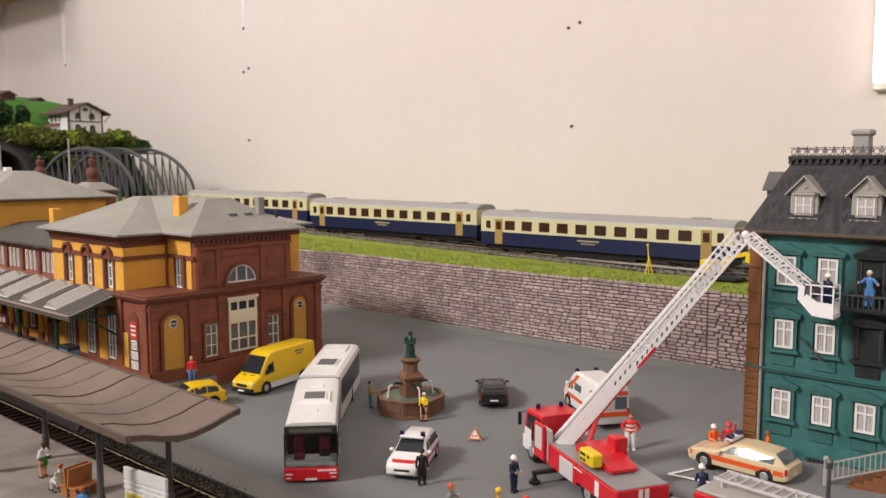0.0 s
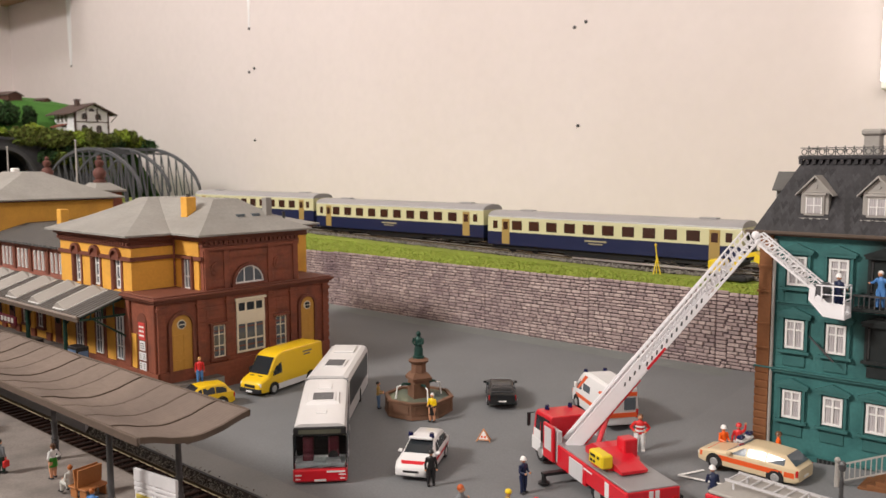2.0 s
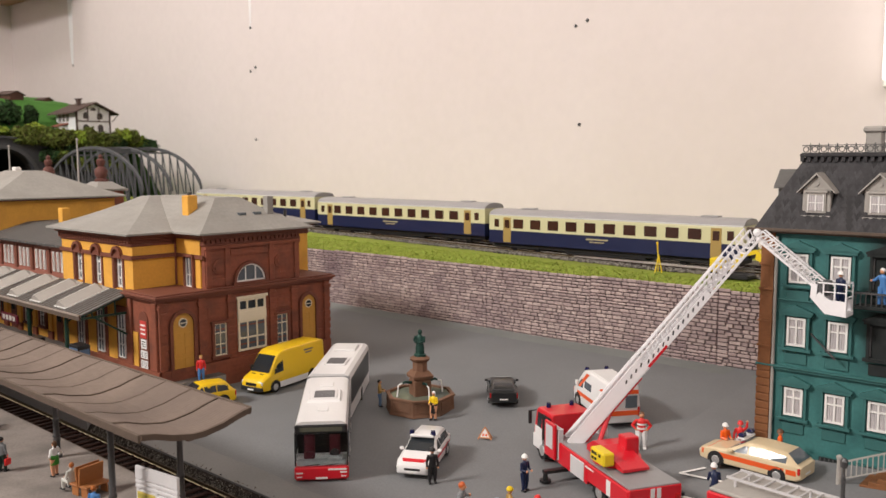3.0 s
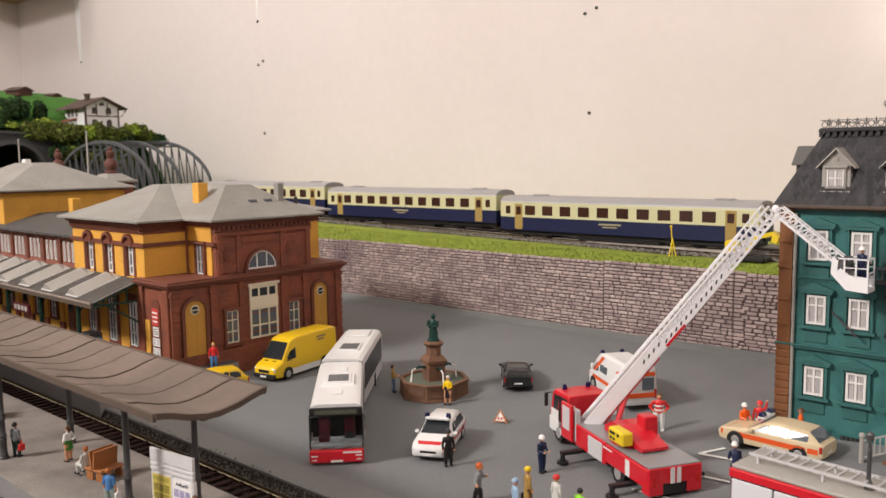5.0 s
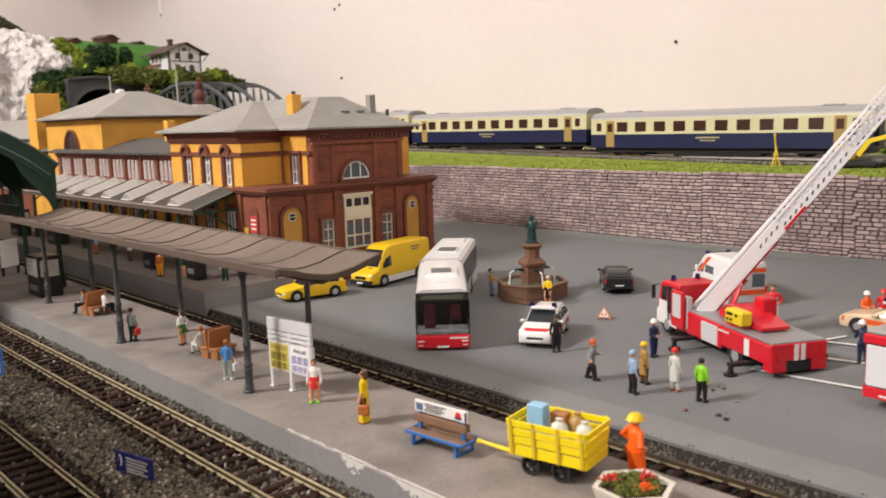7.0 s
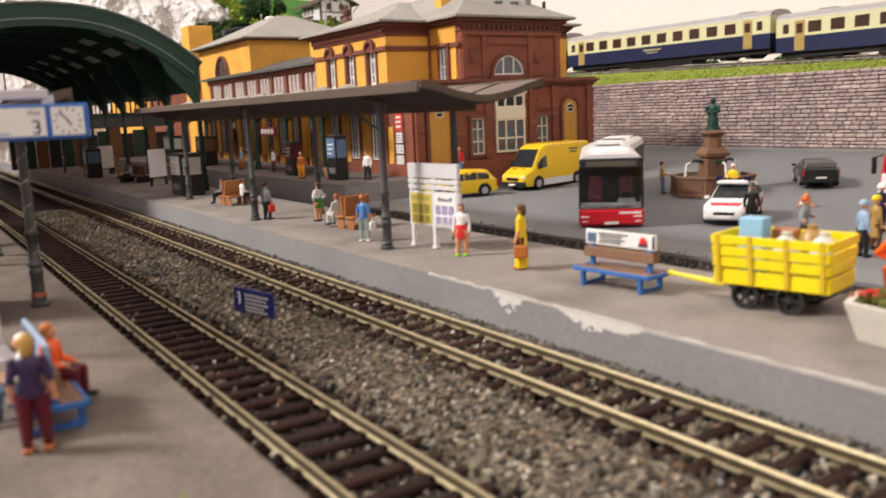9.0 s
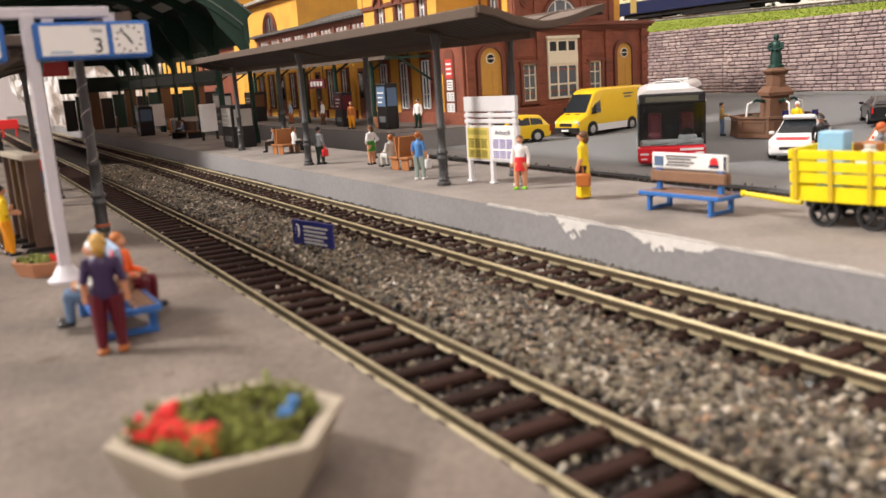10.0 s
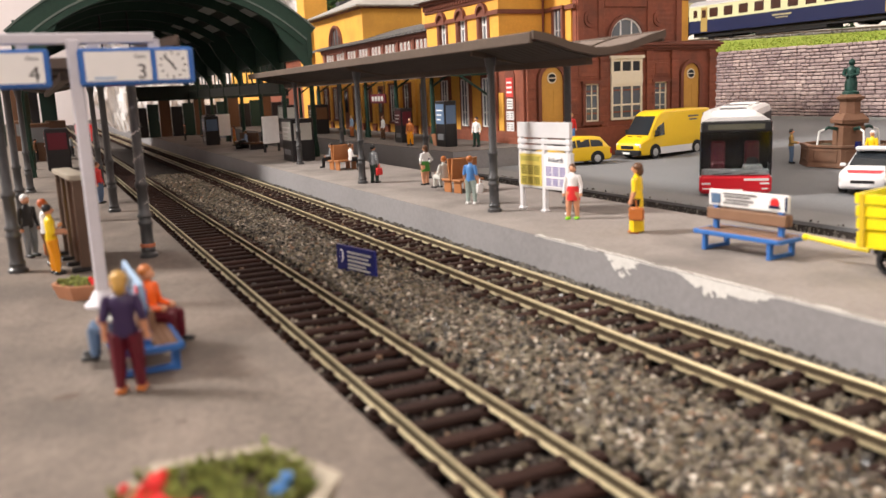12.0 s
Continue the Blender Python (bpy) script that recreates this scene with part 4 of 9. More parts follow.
# ground floor of the platform side: ochre piers between brown window bays
part("plinth", Shape().box(-71.5, -60.02, 31.38, 31.5, 1.12, 1.9), M_BROWN, st)
for u in (-61.45, -64.85, -68.3):
    b = Shape()
    AY.box(b, u - 0.95, u + 0.95, 0, 0.07, 1.9, 6.25)
    bay = part("window_bay", b, M_BROWN, st, "red-brown window bay")
    window(st, Face("y-", 31.43), u, 1.0, 2.2, 5.7, 2, (0.3, 0.65), M_WHITE, M_GLASSB)
for k in range(7):
    b = Shape()
    AY.box(b, -60.35, -60.05 + 0.2 * (k % 2) - 0.2, 0, 0.1, 1.95 + 0.6 * k, 2.5 + 0.6 * k)
    part("quoin", b, M_BROWN, st)

# long link building behind the platform canopy
lk = put("station_link_building", 0, 0, 0, 0, "long low station wing with brown clerestory and ochre ground floor", "building")
part("wall", Shape().box(-104, -71.5, 33.6, 46, 1.1, 7.2).box(-110, -60, 33.0, 33.6, 1.1, 7.2), M_OCHRE, lk)
part("clerestory_wall", Shape().box(-104, -71.5, 33.0, 44, 7.2, 9.9).box(-104.1, -71.5, 32.85, 33.0, 7.0, 7.35).box(-104.1, -71.5, 32.8, 33.0, 9.6, 9.95), mat("pink_brown_clerestory", (0.30, 0.115, 0.082), 0.7, vary=0.12, patch=50), lk)
LY = Face("y-", 33.0)
for g in range(8):
    for k in (-1, 0, 1):
        window(lk, LY, -75.7 - 3.63 * g + k * 0.86, 0.38, 7.6, 9.4, 1, (0.6,), M_WHITE, M_CURTAIN, bar=0.09)
    b = Shape()
    LY.box(b, -77.75 - 3.63 * g, -77.28 - 3.63 * g, 0, 0.16, 7.35, 9.6, c=0.03)
    part("clerestory_pier", b, M_TRIMBR, lk)
part("roof", Shape().loft([[(x, 32.2, 9.95), (x, 32.2, 10.15), (x, 36.5, 11.35), (x, 44, 11.5), (x, 44, 9.95)] for x in (-104.4, -71.4)]), ribbed("anthracite_ribbed_roof", (0.085, 0.08, 0.076), 0, 0.008, 0.7, 0.15, 0.7), lk, "dark ribbed metal roof")
part("chimney", Shape().box(-76.5, -75.9, 37.5, 38.3, 10.8, 13.0, c=0.04), M_OCHRE, lk)
GY = Face("y-", 33.0)
u = -62.4
i = 0
while u > -108:
    if i % 3 == 1:
        b = Shape()
        GY.box(b, u - 0.62, u + 0.62, 0, 0.08, 1.2, 5.6)
        d = part("door", b, M_TRIMBR, lk, "brown platform door")
        b = Shape()
        GY.box(b, u - 0.4, u + 0.4, 0.08, 0.1, 3.0, 5.3)
        part("door_pane", b, M_GLASS, d)
    else:
        window(lk, GY, u, 1.15, 2.2, 5.6, 2, (0.3, 0.65), M_WHITE, M_GLASS, M_TRIMBR)
    b = Shape()
    GY.box(b, u + 1.2, u + 2.0, 0, 0.16, 1.2, 6.0)
    part("pilaster", b, M_OCHRE, lk)
    b = Shape()
    GY.box(b, u + 1.15, u + 2.05, 0, 0.22, 1.15, 1.9)
    part("pilaster_base", b, M_BROWN, lk)
    u -= 3.4
    i += 1

part("chimney", Shape().box(-81.3, -80.4, 35.6, 36.4, 9.5, 13.1, c=0.05), M_OCHRE, lk, "ochre chimney")
# second pavilion with a round-arched window
hl = put("station_hall", 0, 0, 0, 0, "ochre station hall with a grey hipped roof and arched window", "building")
part("wall", Shape().box(-107, -90.4, 33.05, 46, 1.1, 13.7), M_OCHRE, hl)
part("cornice", Shape().box(-107.3, -90.1, 32.7, 46.3, 13.5, 13.8, c=0.04), M_TRIMBR, hl)
part("roof", hip(Shape(), -107.9, -89.5, 32.1, 47.0, 13.8, -101, -95.5, 38.5, 40.5, 16.6, 0.15), M_SLATE, hl, "grey slate hipped roof")
window(hl, Face("y-", 33.05), -98.9, 3.9, 9.6, 12.3, 4, (0.5,), M_TRIMBR, M_GLASS, M_TRIMBR, arch=True, bar=0.14)
part("corner_pier", Shape().box(-113.2, -110.2, 33, 36, 1.1, 17.0, c=0.05), M_OCHRE, hl, "tall ochre pier")
part("ridge_vent", Shape().box(-100.2, -99.2, 38.9, 39.6, 16.4, 17.0, c=0.1), M_WHITE, hl)
lw_ = put("station_side_wing", 0, 0, 0, 0, "low red-brown side wing with a grey roof", "building")
part("wall", Shape().box(-135, -107, 34, 46, 1.1, 10.2), M_BROWN, lw_)
part("roof", hip(Shape(), -135.5, -106.6, 33.2, 46.5, 10.2, -130, -109.5, 38, 42, 11.8, 0.1), M_RIBROOF, lw_)
lw2 = put("station_side_wing", 0, 0, 0, 0, "far side wing with a pale grey roof", "building")
part("wall", Shape().box(-160, -135.6, 34, 50, 1.1, 11.5), M_OCHRE, lw2)
part("roof", hip(Shape(), -160.5, -114, 36, 52, 11.6, -155, -120, 42, 46, 14.4, 0.1), M_SLATE, lw2)
# brown end towers with urn finials, flagpoles
for x, y, big_ in ((-98.5, 48.6, 1.0), (-113, 48.6, 0.8)):
    tw = put("roof_tower", x, y, 1.1, 0, "small brown tower with a grey cap and red stone urn", "tower")
    part("wall", Shape().box(-2.2, 2.2, -1.6, 1.6, 0, 13.0), M_BROWN, tw)
    part("cap", Shape().box(-2.7, 2.7, -2, 2, 13.0, 13.3, c=0.05).loft([[(-2.5, -1.8, 13.3), (2.5, -1.8, 13.3), (2.5, 1.8, 13.3), (-2.5, 1.8, 13.3)], [(-0.9, -0.9, 14.1), (0.9, -0.9, 14.1), (0.9, 0.9, 14.1), (-0.9, 0.9, 14.1)]]), M_SLATE, tw)
    part("urn", Shape().turned((0, 0, 14.0), [(0.75, 0), (0.78, 0.35), (0.5, 0.5), (0.72, 0.9), (0.78, 1.4), (0.5, 1.8), (0.3, 1.95), (0.52, 2.3), (0.5, 2.7), (0.2, 2.9), (0.3, 3.1), (0.08, 3.4)], 10), mat("red_stone_urn", (0.12, 0.045, 0.035), 0.7, vary=0.15), tw, smooth=True)
for x, y, z1 in ((-101.5, 47.2, 20.3), (-121.5, 47, 19.8)):
    single("flagpole", Shape().cyl((0, 0, 0), (0, 0, z1 - 11), 0.16, 0.09, 6).ball((0, 0, z1 - 11), 0.16), M_DORMER, "thin grey flagpole on the roof", "flagpole", (x, y, 11))

# platform canopy of the station with skylights
cn = put("station_canopy", 0, 0, 0, 0, "sloping dark ribbed platform canopy with glazed skylights", "canopy")
def slope_z(y):
    return 6.15 + (y - 27.4) * 0.335
part("roof", Shape().loft([[(x, 27.4, slope_z(27.4)), (x, 31.35, slope_z(31.35)), (x, 31.35, slope_z(31.35) + 0.1), (x, 27.4, slope_z(27.4) + 0.1)] for x in (-106, -59.9)]), M_RIBROOF, cn)
part("fascia", Shape().box(-106, -59.8, 27.28, 27.42, 5.85, 6.3, c=0.02), M_CANEDGE, cn)
part("gutter", Shape().box(-106, -59.8, 27.2, 27.3, 6.2, 6.32), mat("pale_gutter", (0.33, 0.27, 0.23), 0.6), cn)
M_SKY = mat("dusty_skylight_glazing", (0.30, 0.275, 0.25), 0.5, vary=0.08, grain=600, patch=40)
for k in range(10):
    x = -62.8 - 4.45 * k
    y0, y1 = 27.75, 31.15
    sec = lambda y, h: [(x - 2.0, y, slope_z(y) + 0.06), (x, y, slope_z(y) + 0.06), (x, y, slope_z(y) + 0.16), (x - 1.3, y, slope_z(y) + h), (x - 1.5, y, slope_z(y) + h), (x - 2.0, y, slope_z(y) + 0.16)]
    sk = part("skylight", Shape().loft([sec(y0, 0.56), sec(30.7, 0.62), sec(y1, 0.34)]), M_SKY, cn, "dusty glazed skylight box")
    fr = Shape()
    fr.bar((x + 0.02, y0 - 0.03, slope_z(y0) + 0.16), (x + 0.02, y1, slope_z(y1) + 0.16), 0.06, 0.07)
    fr.bar((x - 2.0, y0 - 0.03, slope_z(y0) + 0.12), (x, y0 - 0.03, slope_z(y0) + 0.12), 0.06, 0.12)
    fr.bar((x - 1.38, y0 - 0.03, slope_z(y0) + 0.56), (x - 1.38, 30.7, slope_z(30.7) + 0.62), 0.06, 0.05)
    part("skylight_frame", fr, M_WHITE, sk, "white skylight frame")
ribs = Shape()
for k in range(92):
    ribs.bar((-105.8 + 0.5 * k, 27.42, slope_z(27.42) + 0.12), (-105.8 + 0.5 * k, 31.3, slope_z(31.3) + 0.12), 0.07, 0.07)
tagged(part("roof_ribs", ribs, M_CANEDGE, cn), kind="stuff")
b = Shape()
b.bar((-60.1, 27.5, 5.95), (-60.1, 31.3, 5.95), 0.14, 0.16).bar((-60.1, 27.6, 6.1), (-60.1, 31.2, 7.3), 0.12, 0.14).bar((-60.1, 31.2, 4.2), (-60.1, 28.6, 5.9), 0.12, 0.14)
for y in (28.4, 29.3, 30.2):
    b.bar((-60.1, y, 5.95), (-60.1, y, slope_z(y)), 0.1, 0.1)
part("bracket", b, M_GREEN, cn, "green iron end bracket")
x = -63.5
while x > -106:
    post = Shape().cyl((x, 28.0, 1.15), (x, 28.0, 6.2), 0.2, 0.15, 8).cyl((x, 28.0, 1.15), (x, 28.0, 1.9), 0.3, 0.26, 8).bar((x, 28.0, 5.2), (x, 30.8, 7.0), 0.12, 0.14)
    part("post", post, M_GREEN, cn)
    x -= 6.8

# ---- teal town house ----
ho = put("town_house", 0, 0, 0, 0, "teal rendered town house with an anthracite mansard roof", "house")
HY = Face("y-", 46.6)
HB = 0.9
part("facade_wall", Shape().box(-16.8, 4, 46.6, 59, HB, 13.4), M_TEAL, ho)
b = Shape()
HY.box(b, -17.5, -16.8, -12, 0.22, HB, 13.4)
part("corner_quoin", b, M_ORANGEQ, ho, "orange-brown corner pilaster with grooves")
for k in range(11):
    b = Shape()
    HY.box(b, -17.54, -16.76, 0.2, 0.27, HB + 0.35 + 0.44 * k, HB + 0.72 + 0.44 * k, c=0.03)
    part("quoin_block", b, M_ORANGEQ, ho)
for z, x0, o in ((6.0, -17.6, 0.32), (9.75, -16.55, 0.16)):
    b = Shape()
    HY.box(b, x0, 4, 0, o, z - 0.06, z + 0.03, c=0.015)
    HY.box(b, x0 + 0.02, 4, 0, o - 0.1, z - 0.2, z - 0.06)
    part("string_course", b, M_TEALD, ho)
for z in (7.0, 8.4, 10.2, 11.6):
    b = Shape()
    HY.box(b, -17.56, -16.75, 0.2, 0.3, z, z + 0.12)
    part("quoin_band", b, M_ORANGEQ, ho)
part("downpipe", Shape().cyl((-16.68, 46.45, HB), (-16.68, 46.45, 13.2), 0.09), M_DORMER, ho, "grey downpipe")
b = Shape()
HY.box(b, -17.7, 4, 0, 0.3, HB, HB + 0.5)
part("plinth", b, M_TEALD, ho)


def house_window(u, z0, z1, burnt=False):
    if burnt:
        b = Shape()
        HY.box(b, u - 0.62, u + 0.62, 0.0, 0.05, z0 - 0.1, z1 + 0.1)
        win = part("burnt_window", b, M_SOOT, ho, "burnt-out black window opening")
        b = Shape()
        HY.box(b, u - 0.62, u - 0.5, 0, 0.14, z0, z1)
        HY.box(b, u + 0.5, u + 0.62, 0, 0.14, z0, z1)
        part("charred_frame", b, M_IRON, win)
    else:
        win = window(ho, HY, u, 1.0, z0, z1, 2, (0.66,), M_WHITE, M_CURTAIN, None, bar=0.12)
    s = Shape()
    for d in (-0.72, 0.58):
        HY.box(s, u + d, u + d + 0.14, 0, 0.2, z0 - 0.1, z1 + 0.12)
    HY.box(s, u - 0.85, u + 0.85, 0, 0.3, z0 - 0.25, z0 - 0.1)
    HY.box(s, u - 0.85, u + 0.85, 0, 0.28, z1 + 0.12, z1 + 0.26)
    HY.outline(s, [(u - 0.92, z1 + 0.26), (u + 0.92, z1 + 0.26), (u + 0.92, z1 + 0.36), (u, z1 + 0.72), (u - 0.92, z1 + 0.36)], 0, 0.3)
    HY.outline(s, [(u - 0.6, z1 + 0.32), (u + 0.6, z1 + 0.32), (u, z1 + 0.56)], 0.3, 0.33)
    part("window_hood", s, M_SOOT if burnt else M_TEALD, win)
    s = Shape()
    HY.box(s, u - 0.6, u + 0.6, 0, 0.08, z0 - 1.0, z0 - 0.4, c=0.02)
    part("panel", s, M_SOOT if burnt else M_TEALD, win)


for i, u in enumerate((-15.5, -13.35, -11.2, -9.0, -6.8)):
    for z0, z1 in ((3.27, 4.83), (7.2, 8.78), (10.7, 12.3)):
        house_window(u, z0, z1, burnt=(i in (2, 3) and z0 > 5))
for u in (-15.5, -13.4, -11.1):
    b = Shape()
    HY.box(b, u - 0.55, u + 0.55, 0.3, 0.36, HB + 0.12, HB + 0.5)
    v_ = part("cellar_vent", b, M_SOOT, ho)
    b = Shape()
    for k in range(5):
        HY.box(b, u - 0.5 + 0.22 * k, u - 0.44 + 0.22 * k, 0.36, 0.39, HB + 0.14, HB + 0.48)
    part("grille_bars", b, M_IRON, v_)
b = Shape()
HY.box(b, -12.4, -6.6, 0.0, 0.95, 9.75, 9.95, c=0.03)
bal = part("balcony", b, M_SOOT, ho, "sooty balcony slab")
b = Shape()
HY.box(b, -12.4, -6.6, 0.86, 0.93, 10.55, 10.65)
for k in range(24):
    HY.box(b, -12.38 + k * 0.25, -12.33 + k * 0.25, 0.87, 0.92, 9.95, 10.56)
part("balcony_rail", b, M_IRON, bal)
part("slanted_bar", Shape().bar((-14.6, 46.1, 8.1), (-13.25, 45.9, 6.9), 0.08, 0.08), M_IRON, ho, "dark slanting flag holder")
# roof
part("cornice", Shape().box(-18.15, 4, 46.15, 59.5, 13.4, 13.62, c=0.04).box(-18.25, 4, 46.0, 46.2, 13.5, 13.68, c=0.03), M_CANEDGE, ho)
E0, E1 = (-17.9, 46.2, 13.6), (-15.95, 48.3, 17.55)
mans = Shape().loft([[(E0[0], E0[1], E0[2]), (4, E0[1], E0[2]), (4, 59.4, E0[2]), (E0[0], 59.4, E0[2])], [(E1[0], E1[1], E1[2]), (4, E1[1], E1[2]), (4, 57.2, E1[2]), (E1[0], 57.2, E1[2])]])
roof = part("mansard_roof", mans, M_TILE, ho, "steep anthracite tiled mansard")
tiles = Shape()
for r_ in range(13):
    t = r_ / 13
    y, z = E0[1] + (E1[1] - E0[1]) * t, E0[2] + (E1[2] - E0[2]) * t
    y2, z2 = E0[1] + (E1[1] - E0[1]) * (t + 0.095), E0[2] + (E1[2] - E0[2]) * (t + 0.095)
    xl = E0[0] + (E1[0] - E0[0]) * t
    x = xl + (0.4 if r_ % 2 else 0.2)
    while x < -5:
        tiles.add([(x, y2, z2 + 0.01), (x + 0.2, y - 0.045, z - 0.02), (x + 0.4, y2, z2 + 0.01), (x + 0.2, y2 + 0.1, z2 + 0.22)], [(0, 1, 2, 3)])
        x += 0.41
tagged(part("roof_tiles", tiles, M_TILE, roof), kind="stuff")
part("roof_deck_trim", Shape().box(-16.2, 4, 48.05, 57.4, 17.55, 17.75, c=0.05), M_TILE, ho)
dentil = Shape().box(0, 0.18, 48.05, 48.2, 17.3, 17.56).mesh("dentil", [M_TILE])
for k in range(40):
    part("dentil", dentil, [], ho).location.x = (-16.15 + k * 0.36) * CM
for k in range(20):
    x = -15.95 + 0.47 * k
    c = Shape()
    for r0, xc, zc in ((0.15, x, 17.98), (0.09, x + 0.235, 18.06)):
        for a in steps(0, 2 * math.pi, 9)[:-1]:
            a2 = a + 2 * math.pi / 9
            c.bar((xc + r0 * math.cos(a), 48.3, zc + r0 * math.sin(a)), (xc + r0 * math.cos(a2), 48.3, zc + r0 * math.sin(a2)), 0.035, 0.04)
    c.bar((x + 0.235, 48.3, 17.74), (x + 0.235, 48.3, 18.3), 0.045, 0.045)
    part("cresting_ring", c, M_IRON, ho)
part("cresting_rail", Shape().bar((-16.15, 48.3, 18.2), (-6.5, 48.3, 18.2), 0.04, 0.04).bar((-16.15, 48.3, 17.78), (-6.5, 48.3, 17.78), 0.05, 0.05).bar((-16.15, 48.3, 18.2), (-15.9, 56, 18.2), 0.04, 0.04), M_IRON, ho)
part("chimney", Shape().box(-13.2, -12.4, 49.4, 50.2, 17.4, 18.95, c=0.05).box(-13.33, -12.27, 49.27, 50.33, 18.85, 19.2, c=0.1), M_DORMER, ho, "grey rendered chimney")


M_DORMDK = mat("dark_grey_dormer_cladding", (0.12, 0.115, 0.11), 0.75, vary=0.1, grain=500, patch=60)


def dormer(x, yf, zb, side=False):
    d = Shape().box(-0.72, 0.72, 0, 2.2, 0, 1.5, c=0.03)
    d.prism([(-0.72, 1.5), (0.72, 1.5), (0, 2.25)], "y", 0, 2.6)
    rf = Shape()
    for s in (-1, 1):
        rf.loft([[(0, -0.2, 2.42), (s * 0.98, -0.2, 1.38), (s * 0.98, -0.2, 1.3), (0, -0.2, 2.3)], [(0, 2.6, 2.42), (s * 0.98, 2.6, 1.38), (s * 0.98, 2.6, 1.3), (0, 2.6, 2.3)]])
    w_ = Shape()
    f = Face("y-", 0.0)
    f.box(w_, -0.52, 0.52, 0, 0.1, 0.25, 1.35, c=0.02)
    f.box(w_, -0.6, 0.6, 0, 0.18, 1.35, 1.47)
    f.box(w_, -0.75, 0.75, 0, 0.14, 0.0, 0.12)
    f.outline(w_, [(0.13 * math.cos(a), 1.82 + 0.13 * math.sin(a)) for a in steps(0, 2 * math.pi, 10)[:-1]], 0, 0.05)
    g_ = Shape()
    f.box(g_, -0.38, 0.38, 0.1, 0.12, 0.4, 1.2)
    m4 = Matrix.Translation((x, yf, zb)) @ (Matrix.Rotation(radians(-90), 4, "Z") if side else Matrix())
    do = part("dormer", d.moved(m4), M_DORMDK if side else M_DORMER, ho, "grey wooden roof dormer")
    part("dormer_roof", rf.moved(m4), M_DORMDK if side else M_DORMER, do)
    part("dormer_frame", w_.moved(m4), M_DORMER, do)
    part("dormer_pane", g_.moved(m4), M_CURTAIN, do)
    for u0, u1, n1, z0, z1 in ((-0.03, 0.03, 0.15, 0.38, 1.22), (-0.4, 0.4, 0.148, 0.78, 0.83), (-0.42, -0.36, 0.15, 0.36, 1.24), (0.36, 0.42, 0.15, 0.36, 1.24)):
        gb = Shape()
        f.box(gb, u0, u1, 0.12, n1, z0, z1)
        part("glazing_bar", gb.moved(m4), M_WHITE, do)


for x in (-14.8, -11.7, -8.6):
    dormer(x, 46.75, 14.3)
dormer(-18.0, 50.8, 14.45, True)
# stairs and railing beside the house
stp = put("entrance_stairs", -9.0, 44.6, 0.9, 0, "orange brick stairs with a grey iron railing", "stairs")
for k in range(7):
    part("step", Shape().box(-2.6 + 0.4 * k, 3, -1.0, 1.0, 0.22 * k, 0.22 * (k + 1), c=0.02), M_ORANGEQ, stp)
ra = Shape().bar((-3.1, -1.1, 1.35), (0.2, -1.1, 2.9), 0.08, 0.08).bar((-3.1, -1.1, 0.5), (0.2, -1.1, 2.0), 0.06, 0.06)
for k in range(14):
    x = -3.05 + 0.24 * k
    ra.bar((x, -1.1, 0.45 + 0.46 * (x + 3.1)), (x, -1.1, 1.35 + 0.47 * (x + 3.1)), 0.05, 0.05)
part("railing", ra, M_DORMER, stp, "grey iron railing")
part("newel_post", Shape().cyl((-3.15, -1.1, -0.2), (-3.15, -1.1, 1.5), 0.13, 0.11, 8).ball((-3.15, -1.1, 1.6), 0.16), M_DORMER, stp)
single("pavement", Shape().box(-19.0, 4, 45.0, 60, 0.3, 0.92, c=0.05), M_PLATSIDE, "dark grey pavement along the town house", "pavement", kind="structure")

# ---- train shed over the station tracks ----
sh = put("train_shed", 0, 0, 0, 0, "dark green iron train shed with an arched roof", "train shed")
def shed_arc(r0, n=20, y0=0.9, y1=20.9, eave=9.55, apex=13.45):
    """The roof's section, r0 outwards of it: flat on top, steep towards the eaves."""
    c, half = (y0 + y1) / 2, (y1 - y0) / 2
    out = []
    for u in steps(-1, 1, n):
        u = math.copysign(abs(u) ** 0.8, u)
        dz = -(apex - eave) * 2.3 * math.copysign(abs(u) ** 1.3, u) / half
        k = r0 / math.hypot(1, dz)
        out.append((c + half * u - dz * k, eave + (apex - eave) * (1 - abs(u) ** 2.3) + k))
    return out
o, i_ = shed_arc(0.18), shed_arc(0)
part("roof", Shape().loft([[(x, y, z) for y, z in o] + [(x, y, z) for y, z in i_[::-1]] for x in (-126, -69)]), M_GREENB, sh, "black-green arched roof shell")
M_PALEIRON = mat("worn_pale_green_iron", (0.13, 0.17, 0.15), 0.45, 0.1, vary=0.2, grain=400, patch=50, bump=0.1)
